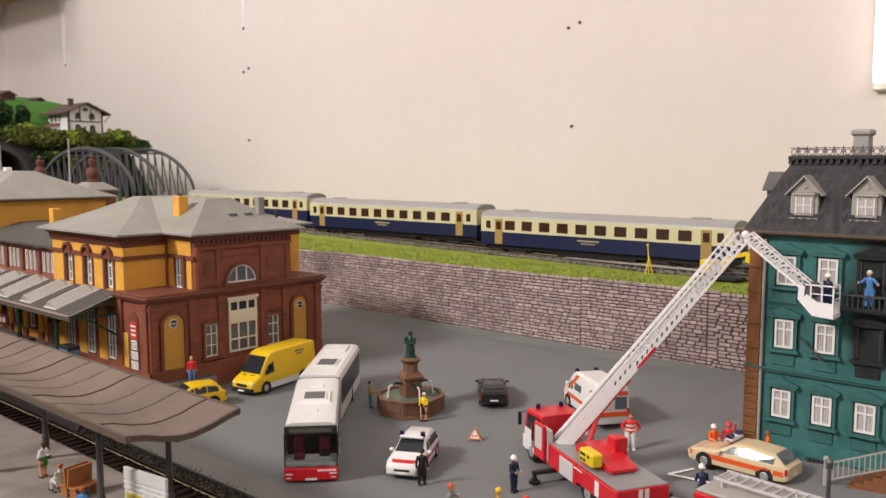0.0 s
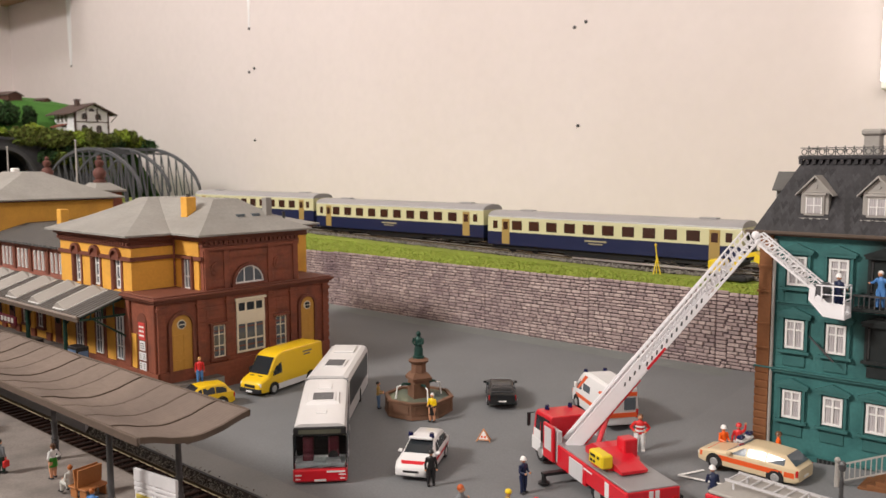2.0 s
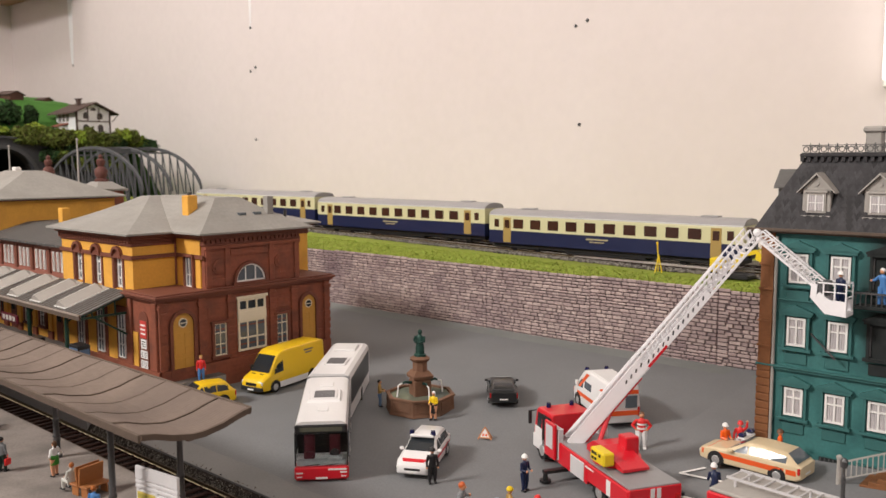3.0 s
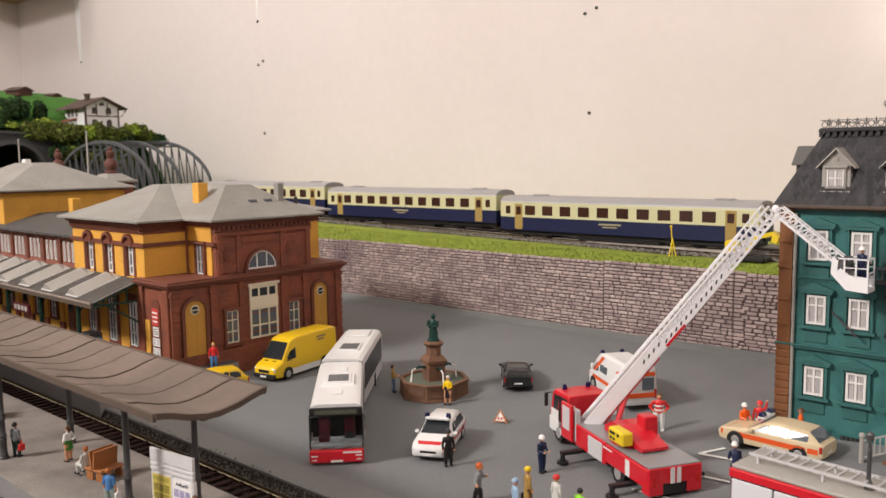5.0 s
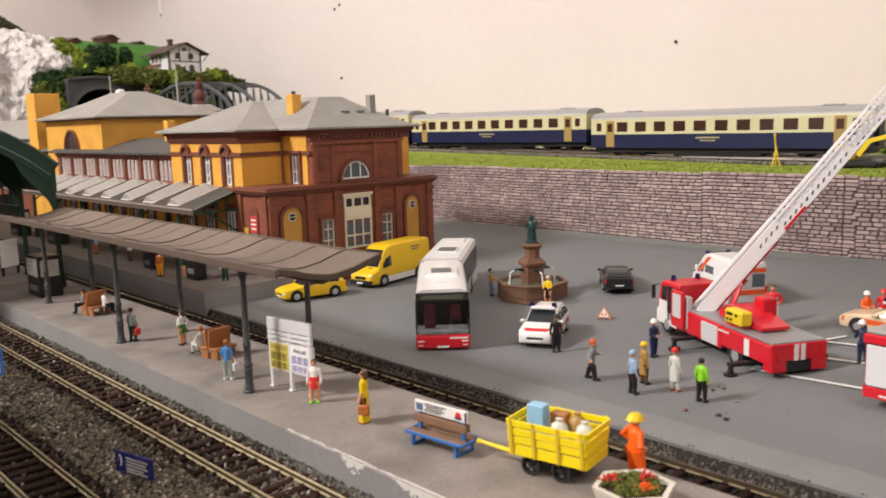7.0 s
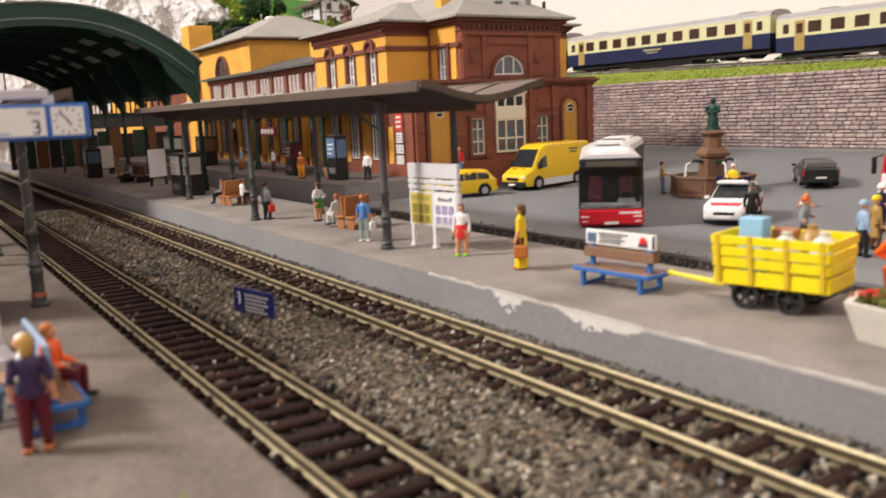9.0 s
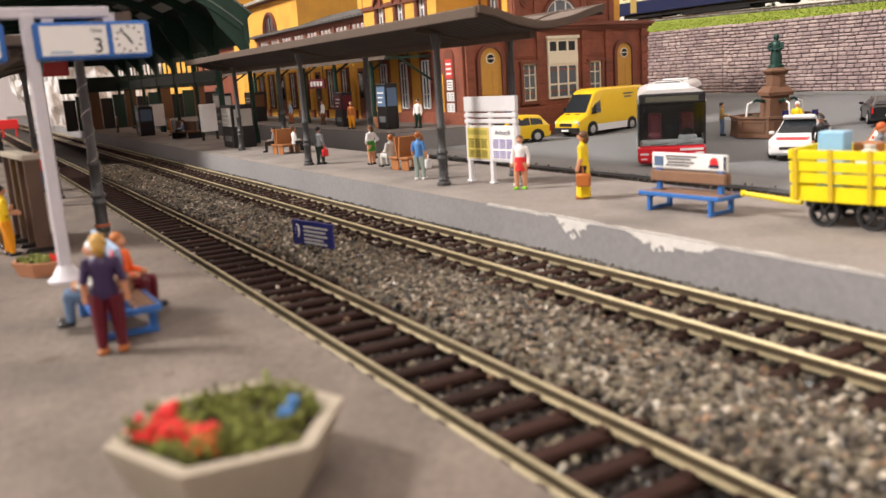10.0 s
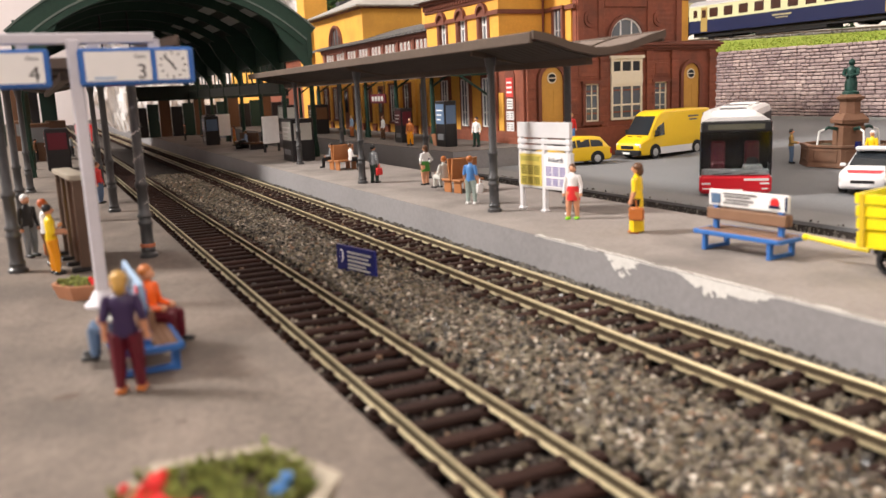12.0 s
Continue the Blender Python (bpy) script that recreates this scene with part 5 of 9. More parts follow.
for x in (-69, -77, -85, -93, -101, -109, -117, -125):
    front = x > -70
    th = 0.5 if front else 0.25
    o, i_ = (shed_arc(0.34), shed_arc(-1.15)) if front else (shed_arc(-0.01), shed_arc(-0.75))
    part("rib", Shape().loft([[(x - th / 2, y, z), (x + th / 2, y, z), (x + th / 2, y2, z2), (x - th / 2, y2, z2)] for (y, z), (y2, z2) in zip(o, i_)]), M_GREEN, sh, "dark green arched rib")
    if front:
        a_, b_ = shed_arc(0.42), shed_arc(0.30)
        part("verge_board", Shape().loft([[(x - 0.5, y, z), (x + 0.34, y, z), (x + 0.34, y2, z2), (x - 0.5, y2, z2)] for (y, z), (y2, z2) in zip(a_, b_)]), M_PALEIRON, sh, "pale worn edge of the gable")
        a_, b_ = shed_arc(-0.62), shed_arc(-0.74)
        part("gable_moulding", Shape().loft([[(x + 0.2, y, z), (x + 0.32, y, z), (x + 0.32, y2, z2), (x + 0.2, y2, z2)] for (y, z), (y2, z2) in zip(a_, b_)]), M_PALEIRON, sh)
    for y, s in ((1.15, 1), (20.65, -1)):
        part("column", Shape().cyl((x, y, 0.4), (x, y, 9.4), 0.2, 0.17, 8).cyl((x, y, 0.4), (x, y, 1.5), 0.3, 0.26, 8), M_GREEN, sh)
        part("spandrel", Shape().loft([[(x - 0.12, y, 9.6 - 3.4 * (1 - t) ** 0.5 + 0.9 * t), (x + 0.12, y, 9.6 - 3.4 * (1 - t) ** 0.5 + 0.9 * t), (x + 0.12, y + s * (0.15 + 2.6 * t * t), 9.6 - 3.4 * (1 - t) ** 0.5 + 0.9 * t), (x - 0.12, y + s * (0.15 + 2.6 * t * t), 9.6 - 3.4 * (1 - t) ** 0.5 + 0.9 * t)] for t in steps(0, 1, 7)]), M_GREEN, sh, "curved green bracket")
for y in (1.15, 20.65):
    part("eaves_beam", Shape().box(-126, -68.8, y - 0.2, y + 0.2, 7.75, 9.65).box(-126, -78, y - 0.1, y + 0.1, 5.3, 6.2), M_GREEN, sh)
    b = Shape()
    for k in range(24):
        b.box(-126 + 2 * k, -125.8 + 2 * k, y - 0.06, y + 0.06, 6.2, 8.0)
    tagged(part("lattice", b, M_GREEN, sh), kind="stuff")
M_ROOFGL = mat("grey_roof_glazing", (0.42, 0.44, 0.43), 0.3, vary=0.1)
ii = shed_arc(-0.03)
for k0, k1 in ((5, 6), (14, 15), (16, 17)):
    part("roof_light", Shape().loft([[(x, ii[k0][0], ii[k0][1]), (x, ii[k1][0], ii[k1][1]), (x, ii[k1][0], ii[k1][1] - 0.03), (x, ii[k0][0], ii[k0][1] - 0.03)] for x in (-118, -71)]), M_ROOFGL, sh, "grey glazed roof strip")


# ---- butterfly platform canopies ----
def canopy(label, x0, x1, yc, half, feet):
    c = put("platform_canopy", 0, 0, 0, 0, label, "canopy", "platform canopies")
    prof = [(-1, 6.62), (-0.75, 6.5), (-0.45, 6.25), (-0.1, 6.08), (0.1, 6.08), (0.45, 6.22), (0.75, 6.45), (1, 6.6)]
    sec = lambda x, w: [(x, yc + half * w * u, z + 0.03 * math.sin(x)) for u, z in prof] + [(x, yc + half * w * u, z - 0.2) for u, z in prof[::-1]]
    part("roof", Shape().loft([sec(x, 1.0) for x in steps(x0, x1, 24)]), M_CANOPY, c, "brown-grey corrugated butterfly roof")
    # thin sheet added below the roof, its colour carrying the underside's shade
    part("soffit", Shape().loft([[(x, yc + half * 0.985 * u, z - 0.205) for u, z in prof] + [(x, yc + half * 0.985 * u, z - 0.25) for u, z in prof[::-1]] for x in (x0 + 0.1, x1 - 0.1)]), M_SOFFIT, c, "brown boarded underside with shade darkened into its colour")
    for x in steps(x0 + 0.4, x1 - 2.4, int((x1 - x0) / 2.35)):
        part("seam", Shape().loft([[(x - 0.05, yc + half * u, z + 0.03), (x + 0.05, yc + half * u, z + 0.03), (x + 0.05, yc + half * u, z - 0.05), (x - 0.05, yc + half * u, z - 0.05)] for u, z in prof]), M_CANEDGE, c)
    for s in (-1, 1):
        part("edge_board", Shape().box(x0, x1, yc + s * half - 0.07, yc + s * half + 0.07, 6.28, 6.64, c=0.03), M_CANEDGE, c)
    part("end_board", Shape().loft([[(x1 - 0.02, yc + half * u, z + 0.05), (x1 + 0.12, yc + half * u, z + 0.05), (x1 + 0.12, yc + half * u, z - 0.2), (x1 - 0.02, yc + half * u, z - 0.2)] for u, z in prof]), M_CANEDGE, c)
    part("valley_beam", Shape().box(x0, x1 - 0.6, yc - 0.12, yc + 0.12, 5.6, 5.92), M_CANEDGE, c)
    for row in zip(*feet):
        x = sum(p[0] for p in row) / len(row)
        part("cross_beam", Shape().bar((x, yc - half * 0.9, 6.25), (x, yc, 5.85), 0.16, 0.22).bar((x, yc + half * 0.9, 6.2), (x, yc, 5.85), 0.16, 0.22), M_CANEDGE, c)
        for x, y in row:
            zt = 6.1 - 0.1 * (1 - abs(y - yc) / half)
            part("column", Shape().turned((x, y, 0.4), [(0.27, 0), (0.27, 0.1), (0.21, 0.16), (0.21, 0.22), (0.23, 0.26), (0.185, 0.34), (0.18, 0.95), (0.21, 1.0), (0.21, 1.08), (0.18, 1.12), (0.18, 1.2), (0.22, 1.24), (0.22, 1.3), (0.165, 1.36), (0.155, 2.1), (0.19, 2.14), (0.19, 2.24), (0.15, 2.3), (0.13, zt - 0.9), (0.18, zt - 0.75), (0.22, zt - 0.4)], 12), M_IRON, c, "grey cast-iron column", True)
    return c


canopy("brown-grey butterfly canopy on iron columns over the island platform", -68.4, -30.25, 18.5, 2.6, (((-34.8, 16.95), (-48.2, 16.65), (-63.2, 17.7)), ((-34.8, 20.3), (-47.9, 20.2), (-62.6, 20.6))))
near_canopy = canopy("brown-grey butterfly canopy on iron columns over the near platform", -68.4, -30.3, 2.6, 2.7, (((-33.75, 0.85), (-45.95, 0.85), (-58.2, 1.1)), ((-33.75, 4.4), (-45.95, 4.4), (-58.2, 4.7))))
M_WIRE = mat("bare_silver_wire", (0.75, 0.73, 0.7), 0.25, 0.9, vary=0.05)
turns = Shape()
for k in range(64):
    a, a2 = k * math.pi / 6, (k + 1) * math.pi / 6
    turns.bar((-33.75 + 0.17 * math.cos(a), 4.4 + 0.17 * math.sin(a), 2.0 + 0.06 * k), (-33.75 + 0.17 * math.cos(a2), 4.4 + 0.17 * math.sin(a2), 2.0 + 0.06 * (k + 1)), 0.012, 0.014)
part("wire_winding", turns, M_WIRE, near_canopy, "thin silver wire wound round the column")
part("copper_band", Shape().turned((-33.75, 4.4, 0.72), [(0.225, 0), (0.235, 0.05), (0.225, 0.1)], 12), mat("copper_orange_band", (0.42, 0.13, 0.06), 0.4, vary=0.1), near_canopy)

# ---- arched bridge of the upper line ----
br = put("arched_bridge", 0, 0, 0, 0, "grey steel arched truss bridge before the tunnel", "bridge")
part("deck", Shape().box(-157, -120, 66.2, 78, 9.6, 10.0), M_BRIDGE, br)
for y in (66.8, 71.8, 77.2):
    n = 14
    top = lambda t: 13.2 + 6.9 * (1 - (2 * t - 1) ** 2) ** 0.62
    tr = Shape().loft([[(x_, y - 0.22, z_ - 0.24), (x_, y + 0.22, z_ - 0.24), (x_, y + 0.22, z_ + 0.24), (x_, y - 0.22, z_ + 0.24)] for x_, z_ in [(-155.2 + 33.4 * (0.5 - 0.5 * math.cos(math.pi * t)), top(0.5 - 0.5 * math.cos(math.pi * t))) for t in steps(0, 1, 30)]])
    tru = part("arch", tr, M_BRIDGE, br, "grey steel arch with hangers")
    for k in range(1, n):
        t = k / n
        x = -155.2 + 33.4 * t
        hg = Shape().bar((x, y, 10), (x, y, top(t)), 0.17, 0.17)
        x2 = -155.2 + 33.4 * (k + 1) / n
        if k < n - 1:
            hg.bar((x, y, top(t) - 0.3), (x2, y, 10.5), 0.14, 0.14)
        part("hanger", hg, M_BRIDGE, tru)
for x in steps(-147, -131, 5):
    t = (x + 155.2) / 33.4
    part("wind_brace", Shape().bar((x, 66.8, 13.2 + 6.9 * (1 - (2 * t - 1) ** 2) ** 0.62), (x, 77.2, 13.2 + 6.9 * (1 - (2 * t - 1) ** 2) ** 0.62), 0.3, 0.3), M_BRIDGE, br)

# ---- tunnel hill with chalet ----
def crest(x, y):
    """The bare mountain side that rises behind the meadow towards the corner."""
    return 0.13 * max(0, 74 - y) * min(1, max(0, (-185 - x) / 26))


def hill_h(x, y):
    """The meadow climbs steeply behind the portal, then runs level."""
    d = max(0, -166 - x)
    base = 23.2 + min(7.4, 0.53 * d) + 0.10 * max(0, d - 14) + 0.5 * noise.noise((x * 0.09, y * 0.09, 2)) * min(1, d / 6)
    return max(-1.0, base + crest(x, y) - 0.30 * max(0, y - 82) * min(1, 0.3 + d / 20) - max(0, y - 86) * 1.6)


sheet("tunnel_hill", steps(-290, -162, 60), steps(59, 115.8, 36), hill_h, M_MEADOW, "green model hill above the tunnel", "hill")
FACE = [(0, -1.2), (2, 9), (5, 19), (8, 26), (12, 29.6), (22, 31), (60, 35), (130, 41)]


def cliff_h(x, y):
    """A steep crag of unpainted plaster, levelling out above."""
    d = -160 - x + 2.2 * noise.noise((x * 0.05, y * 0.11, 9)) + max(0, 34 - y) * 0.1 - max(0, y - 57) * 0.25
    h = FACE[-1][1]
    for (d0, h0), (d1, h1) in zip(FACE, FACE[1:]):
        if d <= d1:
            h = h0 + (h1 - h0) * max(0, (d - d0)) / (d1 - d0)
            break
    rough = min(1, max(0, d / 4))
    return max(-1.2, h + crest(x, y) + rough * (1.5 * noise.noise((x * 0.14, y * 0.2, 4)) + 1.1 * noise.noise((x * 0.4, y * 0.45, 6)) + 0.7 * noise.noise((x * 0.9, y * 1.1, 8))))


cliff = sheet("white_cliff", steps(-290, -184, 30)[:-1] + steps(-184, -159, 130), steps(10, 61, 150), cliff_h, M_ROCK, "unpainted white plaster cliffs of the hill", "hill")
for v in cliff.data.vertices:
    x, y, z = v.co / CM
    if z > 0.5 and x > -182:
        v.co.x += CM * (1.3 * noise.noise((y * 0.3, z * 0.3, 1)) + 0.9 * noise.noise((y * 0.8, z * 0.8, 2)) + 0.5 * noise.noise((y * 1.9, z * 1.9, 3)))
bm_ = bmesh.new()
bm_.from_mesh(cliff.data)
bmesh.ops.delete(bm_, geom=[f for f in bm_.faces if f.calc_center_median().y > 0.558 and 0.05 < f.calc_center_median().z < 0.208], context="FACES")
bm_.to_mesh(cliff.data)
bm_.free()
pw = put("tunnel_portal", 0, 0, 0, 0, "dark grey stone tunnel portal", "tunnel portal")
yc, r_o, r_i = 61.6, 6.4, 5.7
arch = [(yc + r_i * math.cos(a), 14.5 + r_i * math.sin(a)) for a in steps(0, math.pi, 18)]
top = [(55.5, 21.6), (58, 22.0), (60, 22.2), (66, 21.9), (69, 20.6), (72, 17.8), (80, 15.5)]
part("portal_wall", Shape().prism([(55.5, 8)] + top + [(80, 8), (67.3, 8)] + arch + [(55.9, 8)], "x", -165, -161.6), M_DARKROCK, pw)
b = Shape()
for a, a2 in zip(steps(0, math.pi, 18), steps(0, math.pi, 18)[1:]):
    b.prism([(yc + q * math.cos(w), 14.5 + q * math.sin(w)) for q, w in ((r_i, a), (r_o, a), (r_o, a2), (r_i, a2))], "x", -161.7, -161.4)
part("portal_ring", b, mat("portal_ring_stone", (0.075, 0.074, 0.077), 0.9, vary=0.2), pw)
part("coping", Shape().loft([[(-165.2, y, z), (-161.2, y, z), (-161.2, y, z + 0.4), (-165.2, y, z + 0.4)] for y, z in top]), mat("portal_coping", (0.075, 0.075, 0.08), 0.9, vary=0.2), pw)
part("tunnel_tube", Shape().loft([[(x, yc + 5.9 * math.cos(a), max(8, 14.5 + 5.9 * math.sin(a))) for a in steps(-1.5, math.pi + 1.5, 16)] for x in (-240, -164.5)], caps=False, closed=False).box(-241, -240, 55, 70, 7, 22), M_SOOT, pw)


def clump(name, at, r, mt, label, category, seed, n=260, flat=0.75, trunk=None, kind="", leaf=0.24):
    """A bush or crown: many small leaf clumps over an uneven body, with gaps."""
    n = n * 4
    rr = np.random.RandomState(seed)
    d = rr.normal(size=(n, 3))
    d /= np.linalg.norm(d, axis=1)[:, None]
    rad = r * (0.55 + 0.45 * rr.rand(n)) * (1 + 0.25 * np.sin(3 * d[:, 0] + seed) * np.cos(4 * d[:, 1]))
    c = d * rad[:, None] * np.array([1, 1, flat])
    c[:, 2] = np.maximum(c[:, 2], -r * flat * 0.6)
    t = rr.normal(size=(n, 4, 3)) * leaf
    v = (c[:, None, :] + t).reshape(-1, 3)
    f = (np.arange(n)[:, None, None] * 4 + np.array([[0, 1, 2], [0, 2, 3], [0, 3, 1], [1, 3, 2]])[None]).reshape(-1, 3)
    me = bpy.data.meshes.new(name)
    me.from_pydata((v * CM).tolist(), [], f.tolist())
    me.materials.append(mt)
    if trunk:
        th = put(name, *at, 0, label, category, kind=kind)
        cr = new("crown", me)
        cr.parent, cr.location = th, (0, 0, trunk * CM)
        part("trunk", Shape().cyl((0, 0, -1), (0, 0, trunk), r * 0.1, r * 0.05, 7).bar((0, 0, trunk * 0.6), (r * 0.4, 0.1, trunk), r * 0.05, r * 0.05).bar((0, 0, trunk * 0.6), (-r * 0.3, 0.3, trunk), r * 0.05, r * 0.05), M_CANEDGE, th)
        return th
    ob = tagged(new(name, me), label, category, kind=kind)
    ob.location = [q * CM for q in at]
    return ob


rr = random.Random(12)
for k in range(17):
    y = 66 + k * 1.45
    clump("bush", (-161.5 + rr.uniform(-1.5, 2), y, 22.4 - 0.06 * k + rr.uniform(-0.8, 0.6)), rr.uniform(1.9, 2.9), rr.choice((M_LEAF, M_LEAF, M_LEAFD, M_LEAFY)), "olive green foam bush above the tunnel", "bush", 100 + k, 300)
for k in range(10):
    y = 70 + k * 1.3
    clump("bush", (-160.0 + rr.uniform(-1, 1), y, 19.2 - 0.25 * k + rr.uniform(-0.8, 0.8)), rr.uniform(1.7, 2.6), rr.choice((M_LEAFD, M_LEAF)), "dark olive bush on the hillside", "bush", 130 + k, 280)
def crag_bush(k, y, z, mt, label, r0, r1):
    """A bush rooted on the face of the crag at the height z."""
    d = next(d0 + (d1 - d0) * (z - h0) / (h1 - h0) for (d0, h0), (d1, h1) in zip(FACE, FACE[1:]) if z <= h1)
    clump("bush", (-159.2 - d - max(0, y - 57) * 0.25, y, z), rr.uniform(r0, r1), mt, label, "bush", 150 + k, 300)


for k in range(13):
    t = k / 12
    crag_bush(k, 57.3 + 4.2 * t + rr.uniform(-0.8, 0.8), 29.4 - 4.4 * t + rr.uniform(-0.7, 0.7), M_LEAFY, "yellow-green bush beside the white rock", 1.0, 1.5)
for k in range(22):
    t = k / 21
    crag_bush(20 + k, 51.8 + 8 * t + rr.uniform(-0.5, 0.5), 20.4 + 2.2 * t + rr.uniform(-2.2, 1.6), M_LEAFD if k % 3 else M_LEAF, "dark olive bush below the white rock", 1.3, 1.9)
for k in range(6):
    crag_bush(50 + k, 53.4 + 0.4 * k, 18.4 - 0.5 * k, M_LEAFY, "yellow-green bush low on the crag", 0.9, 1.3)
for k in range(11):
    crag_bush(70 + k, 54.2 + 0.32 * (k % 6) + rr.uniform(-0.4, 0.4), 12.5 + 0.85 * k, (M_LEAFY, M_LEAFD, M_LEAF)[k % 3], "bush beside the tunnel mouth", 1.0, 1.6)
for k in range(6):
    clump("bush", (-165 + rr.uniform(-1, 1), 61 + k * 2.1, 23.0 + rr.uniform(-0.3, 0.4)), rr.uniform(1.1, 1.6), rr.choice((M_LEAFD, M_LEAFD, M_LEAFY)), "bush on the tunnel crest", "bush", 170 + k, 240)
for k, (x, y, r_, fl) in enumerate(((-169, 65.8, 2.3, 1.0), (-168.5, 63.4, 0.9, 2.2), (-168.5, 69.6, 1.1, 2.0), (-170.5, 64.3, 1.6, 1.1), (-167.5, 61.8, 1.5, 0.9))):
    clump("tree", (x, y, hill_h(x, y)), r_, M_LEAFD, "dark green tree on the steep meadow", "tree", 190 + k, 300, fl, trunk=r_ * fl * 0.9)
for k in range(12):
    y = 55 + (k % 6) * 1.7
    clump("scrub", (-215 + k * 0.4, y, 40.6 - 0.62 * (y - 55) - 1.6 * (k // 6)), 2.0, M_SCRUB, "grey-olive scrub on the bare grey slope", "scrub", 210 + k, 200, 0.6, kind="stuff")
for k, (y, z, r_) in enumerate(((84.4, 23.0, 1.7), (86.0, 22.6, 2.0), (87.8, 21.6, 1.6), (82.5, 22.2, 1.5))):
    clump("bush", (-160.5, y, z), r_, M_LEAF if k % 2 else M_LEAFY, "round olive bush beside the chalet", "bush", 420 + k, 240)
# chalet on the hill
cb = put("chalet", -162.5, 79.2, 24.5, 0, "white plastered chalet with a brown gabled roof", "house")
cb.matrix_basis = cb.matrix_basis @ Matrix.Diagonal((1.0, 0.8, 0.8, 1))
M_CHAL = mat("white_chalet_plaster", (0.80, 0.80, 0.82), 0.7, vary=0.06, patch=60)
M_CHROOF = mat("grey_brown_shingles", (0.085, 0.055, 0.047), 0.8, vary=0.2, grain=300, patch=80, bump=0.4)
part("wall", Shape().prism([(-4.2, -3), (4.2, -3), (4.2, 4.1), (0, 5.9), (-4.2, 4.1)], "x", -9, 0), M_CHAL, cb)
for s in (-1, 1):
    part("roof_slope", Shape().loft([[(x, 0, 6.3), (x, s * 5.9, 3.6), (x, s * 5.9, 3.3), (x, 0, 5.95)] for x in (-10, 1.3)]), M_CHROOF, cb)
cf = Face("x+", 0.0)
M_SHUTTERB = mat("brown_grey_shutter", (0.12, 0.09, 0.085), 0.7)
for q in (-4.1, -1.4, 1.4, 4.1):
    part("beam", Shape().box(0.0, 0.08, q - 0.12, q + 0.12, 1.75 if abs(q) < 2 else -3, 4.9 if abs(q) < 2 else 4.0), M_CHROOF, cb)
part("beam", Shape().box(0.0, 0.1, -4.2, 4.2, 1.5, 1.75), M_CHROOF, cb)
for u, z0, z1 in ((-1.9, 2.2, 3.8), (1.6, 2.2, 3.8), (-2, -1.0, 0.9), (1.7, -1.0, 0.9), (0, 4.2, 5.0)):
    window(cb, cf, u, 1.35, z0, z1, 2, (0.5,), M_SHUTTERB, M_GLASS, None, arch=True, bar=0.16)
cl = Face("y-", -4.2)
for u in (-7.2, -5.5, -3.8):
    window(cb, cl, u, 1.1, 1.6, 3.4, 2, (0.5,), M_DORMER, M_GLASS, None, bar=0.16)
for q in (-4.175, 4.175):
    part("corner_post", Shape().box(-0.3, 0.12, q - 0.175, q + 0.175, -3, 4.0), M_CHROOF, cb)
part("chimney", Shape().box(-4.6, -3.6, -1.6, -0.7, 5.2, 7.3, c=0.05).box(-4.75, -3.45, -1.75, -0.55, 7.1, 7.4), M_CHROOF, cb)
part("roof_brace", Shape().bar((0.9, 4.3, 1.6), (0.9, 5.8, 3.3), 0.15, 0.15), M_CHROOF, cb)
pch = part("porch", Shape().box(-7.5, -4, -6.4, -4.2, -3, 0.4), M_CHAL, cb)
part("porch_roof", Shape().prism([(-6.9, 0.2), (-4.2, 0.9), (-4.2, 1.3), (-6.9, 0.5)], "x", -7.9, -3.6), mat("red_brown_porch", (0.26, 0.10, 0.065), 0.8, vary=0.2), pch)
for x, y, s in ((-181, 70.9, 0.62), (-181, 64.0, 0.44), (-184, 79, 0.4)):
    hut = put("mountain_hut", x, y, hill_h(x, y) - 0.5, 20, "small brown wooden hut on the meadow", "hut")
    part("wall", Shape().prism([(-2.6 * s, 0), (2.6 * s, 0), (2.6 * s, 1.9 * s), (0, 2.9 * s), (-2.6 * s, 1.9 * s)], "x", -3 * s, 3 * s), mat("dark_log_wall", (0.09, 0.04, 0.03), 0.8, vary=0.25), hut)
    for q in (-1, 1):
        part("roof_slope", Shape().loft([[(u, 0, 3.2 * s), (u, q * 3.3 * s, 1.9 * s), (u, q * 3.3 * s, 1.7 * s), (u, 0, 2.95 * s)] for u in (-3.5 * s, 3.5 * s)]), M_CHROOF, hut)
# low scrub behind the upper tracks
for k in range(60):
    x = -104 + k * 2.05
    clump("scrub", (x, 79.5 + rr.uniform(-0.6, 2.5), 8.1 + bank_z(x) + rr.uniform(-0.35, 0.35)), rr.uniform(0.9, 1.6), rr.choice((M_LEAFD, M_LEAF, M_LEAFD)), "low dark green scrub behind the upper track", "scrub", 300 + k, 110, 0.55, kind="stuff", leaf=0.16)

# ---- passenger train ----
M_TCREAM = mat("cream_coach_paint", (0.60, 0.58, 0.35), 0.35, vary=0.03, bump=0.02)
M_TBLUE = mat("dark_blue_coach_paint", (0.012, 0.018, 0.06), 0.35, vary=0.05, bump=0.02)
M_TROOF = mat("grey_coach_roof", (0.32, 0.31, 0.31), 0.5, vary=0.06)
M_TDOOR = mat("tan_coach_door", (0.36, 0.25, 0.08), 0.4, vary=0.05)
M_BLACK = mat("black_plastic", (0.012, 0.012, 0.013), 0.5, vary=0.1)
M_STRIPE = mat("silver_line", (0.62, 0.62, 0.6), 0.4)
M_COWIN = mat("coach_window_glass", (0.05, 0.022, 0.016), 0.15, vary=0.1, bump=0, spec=0.6)


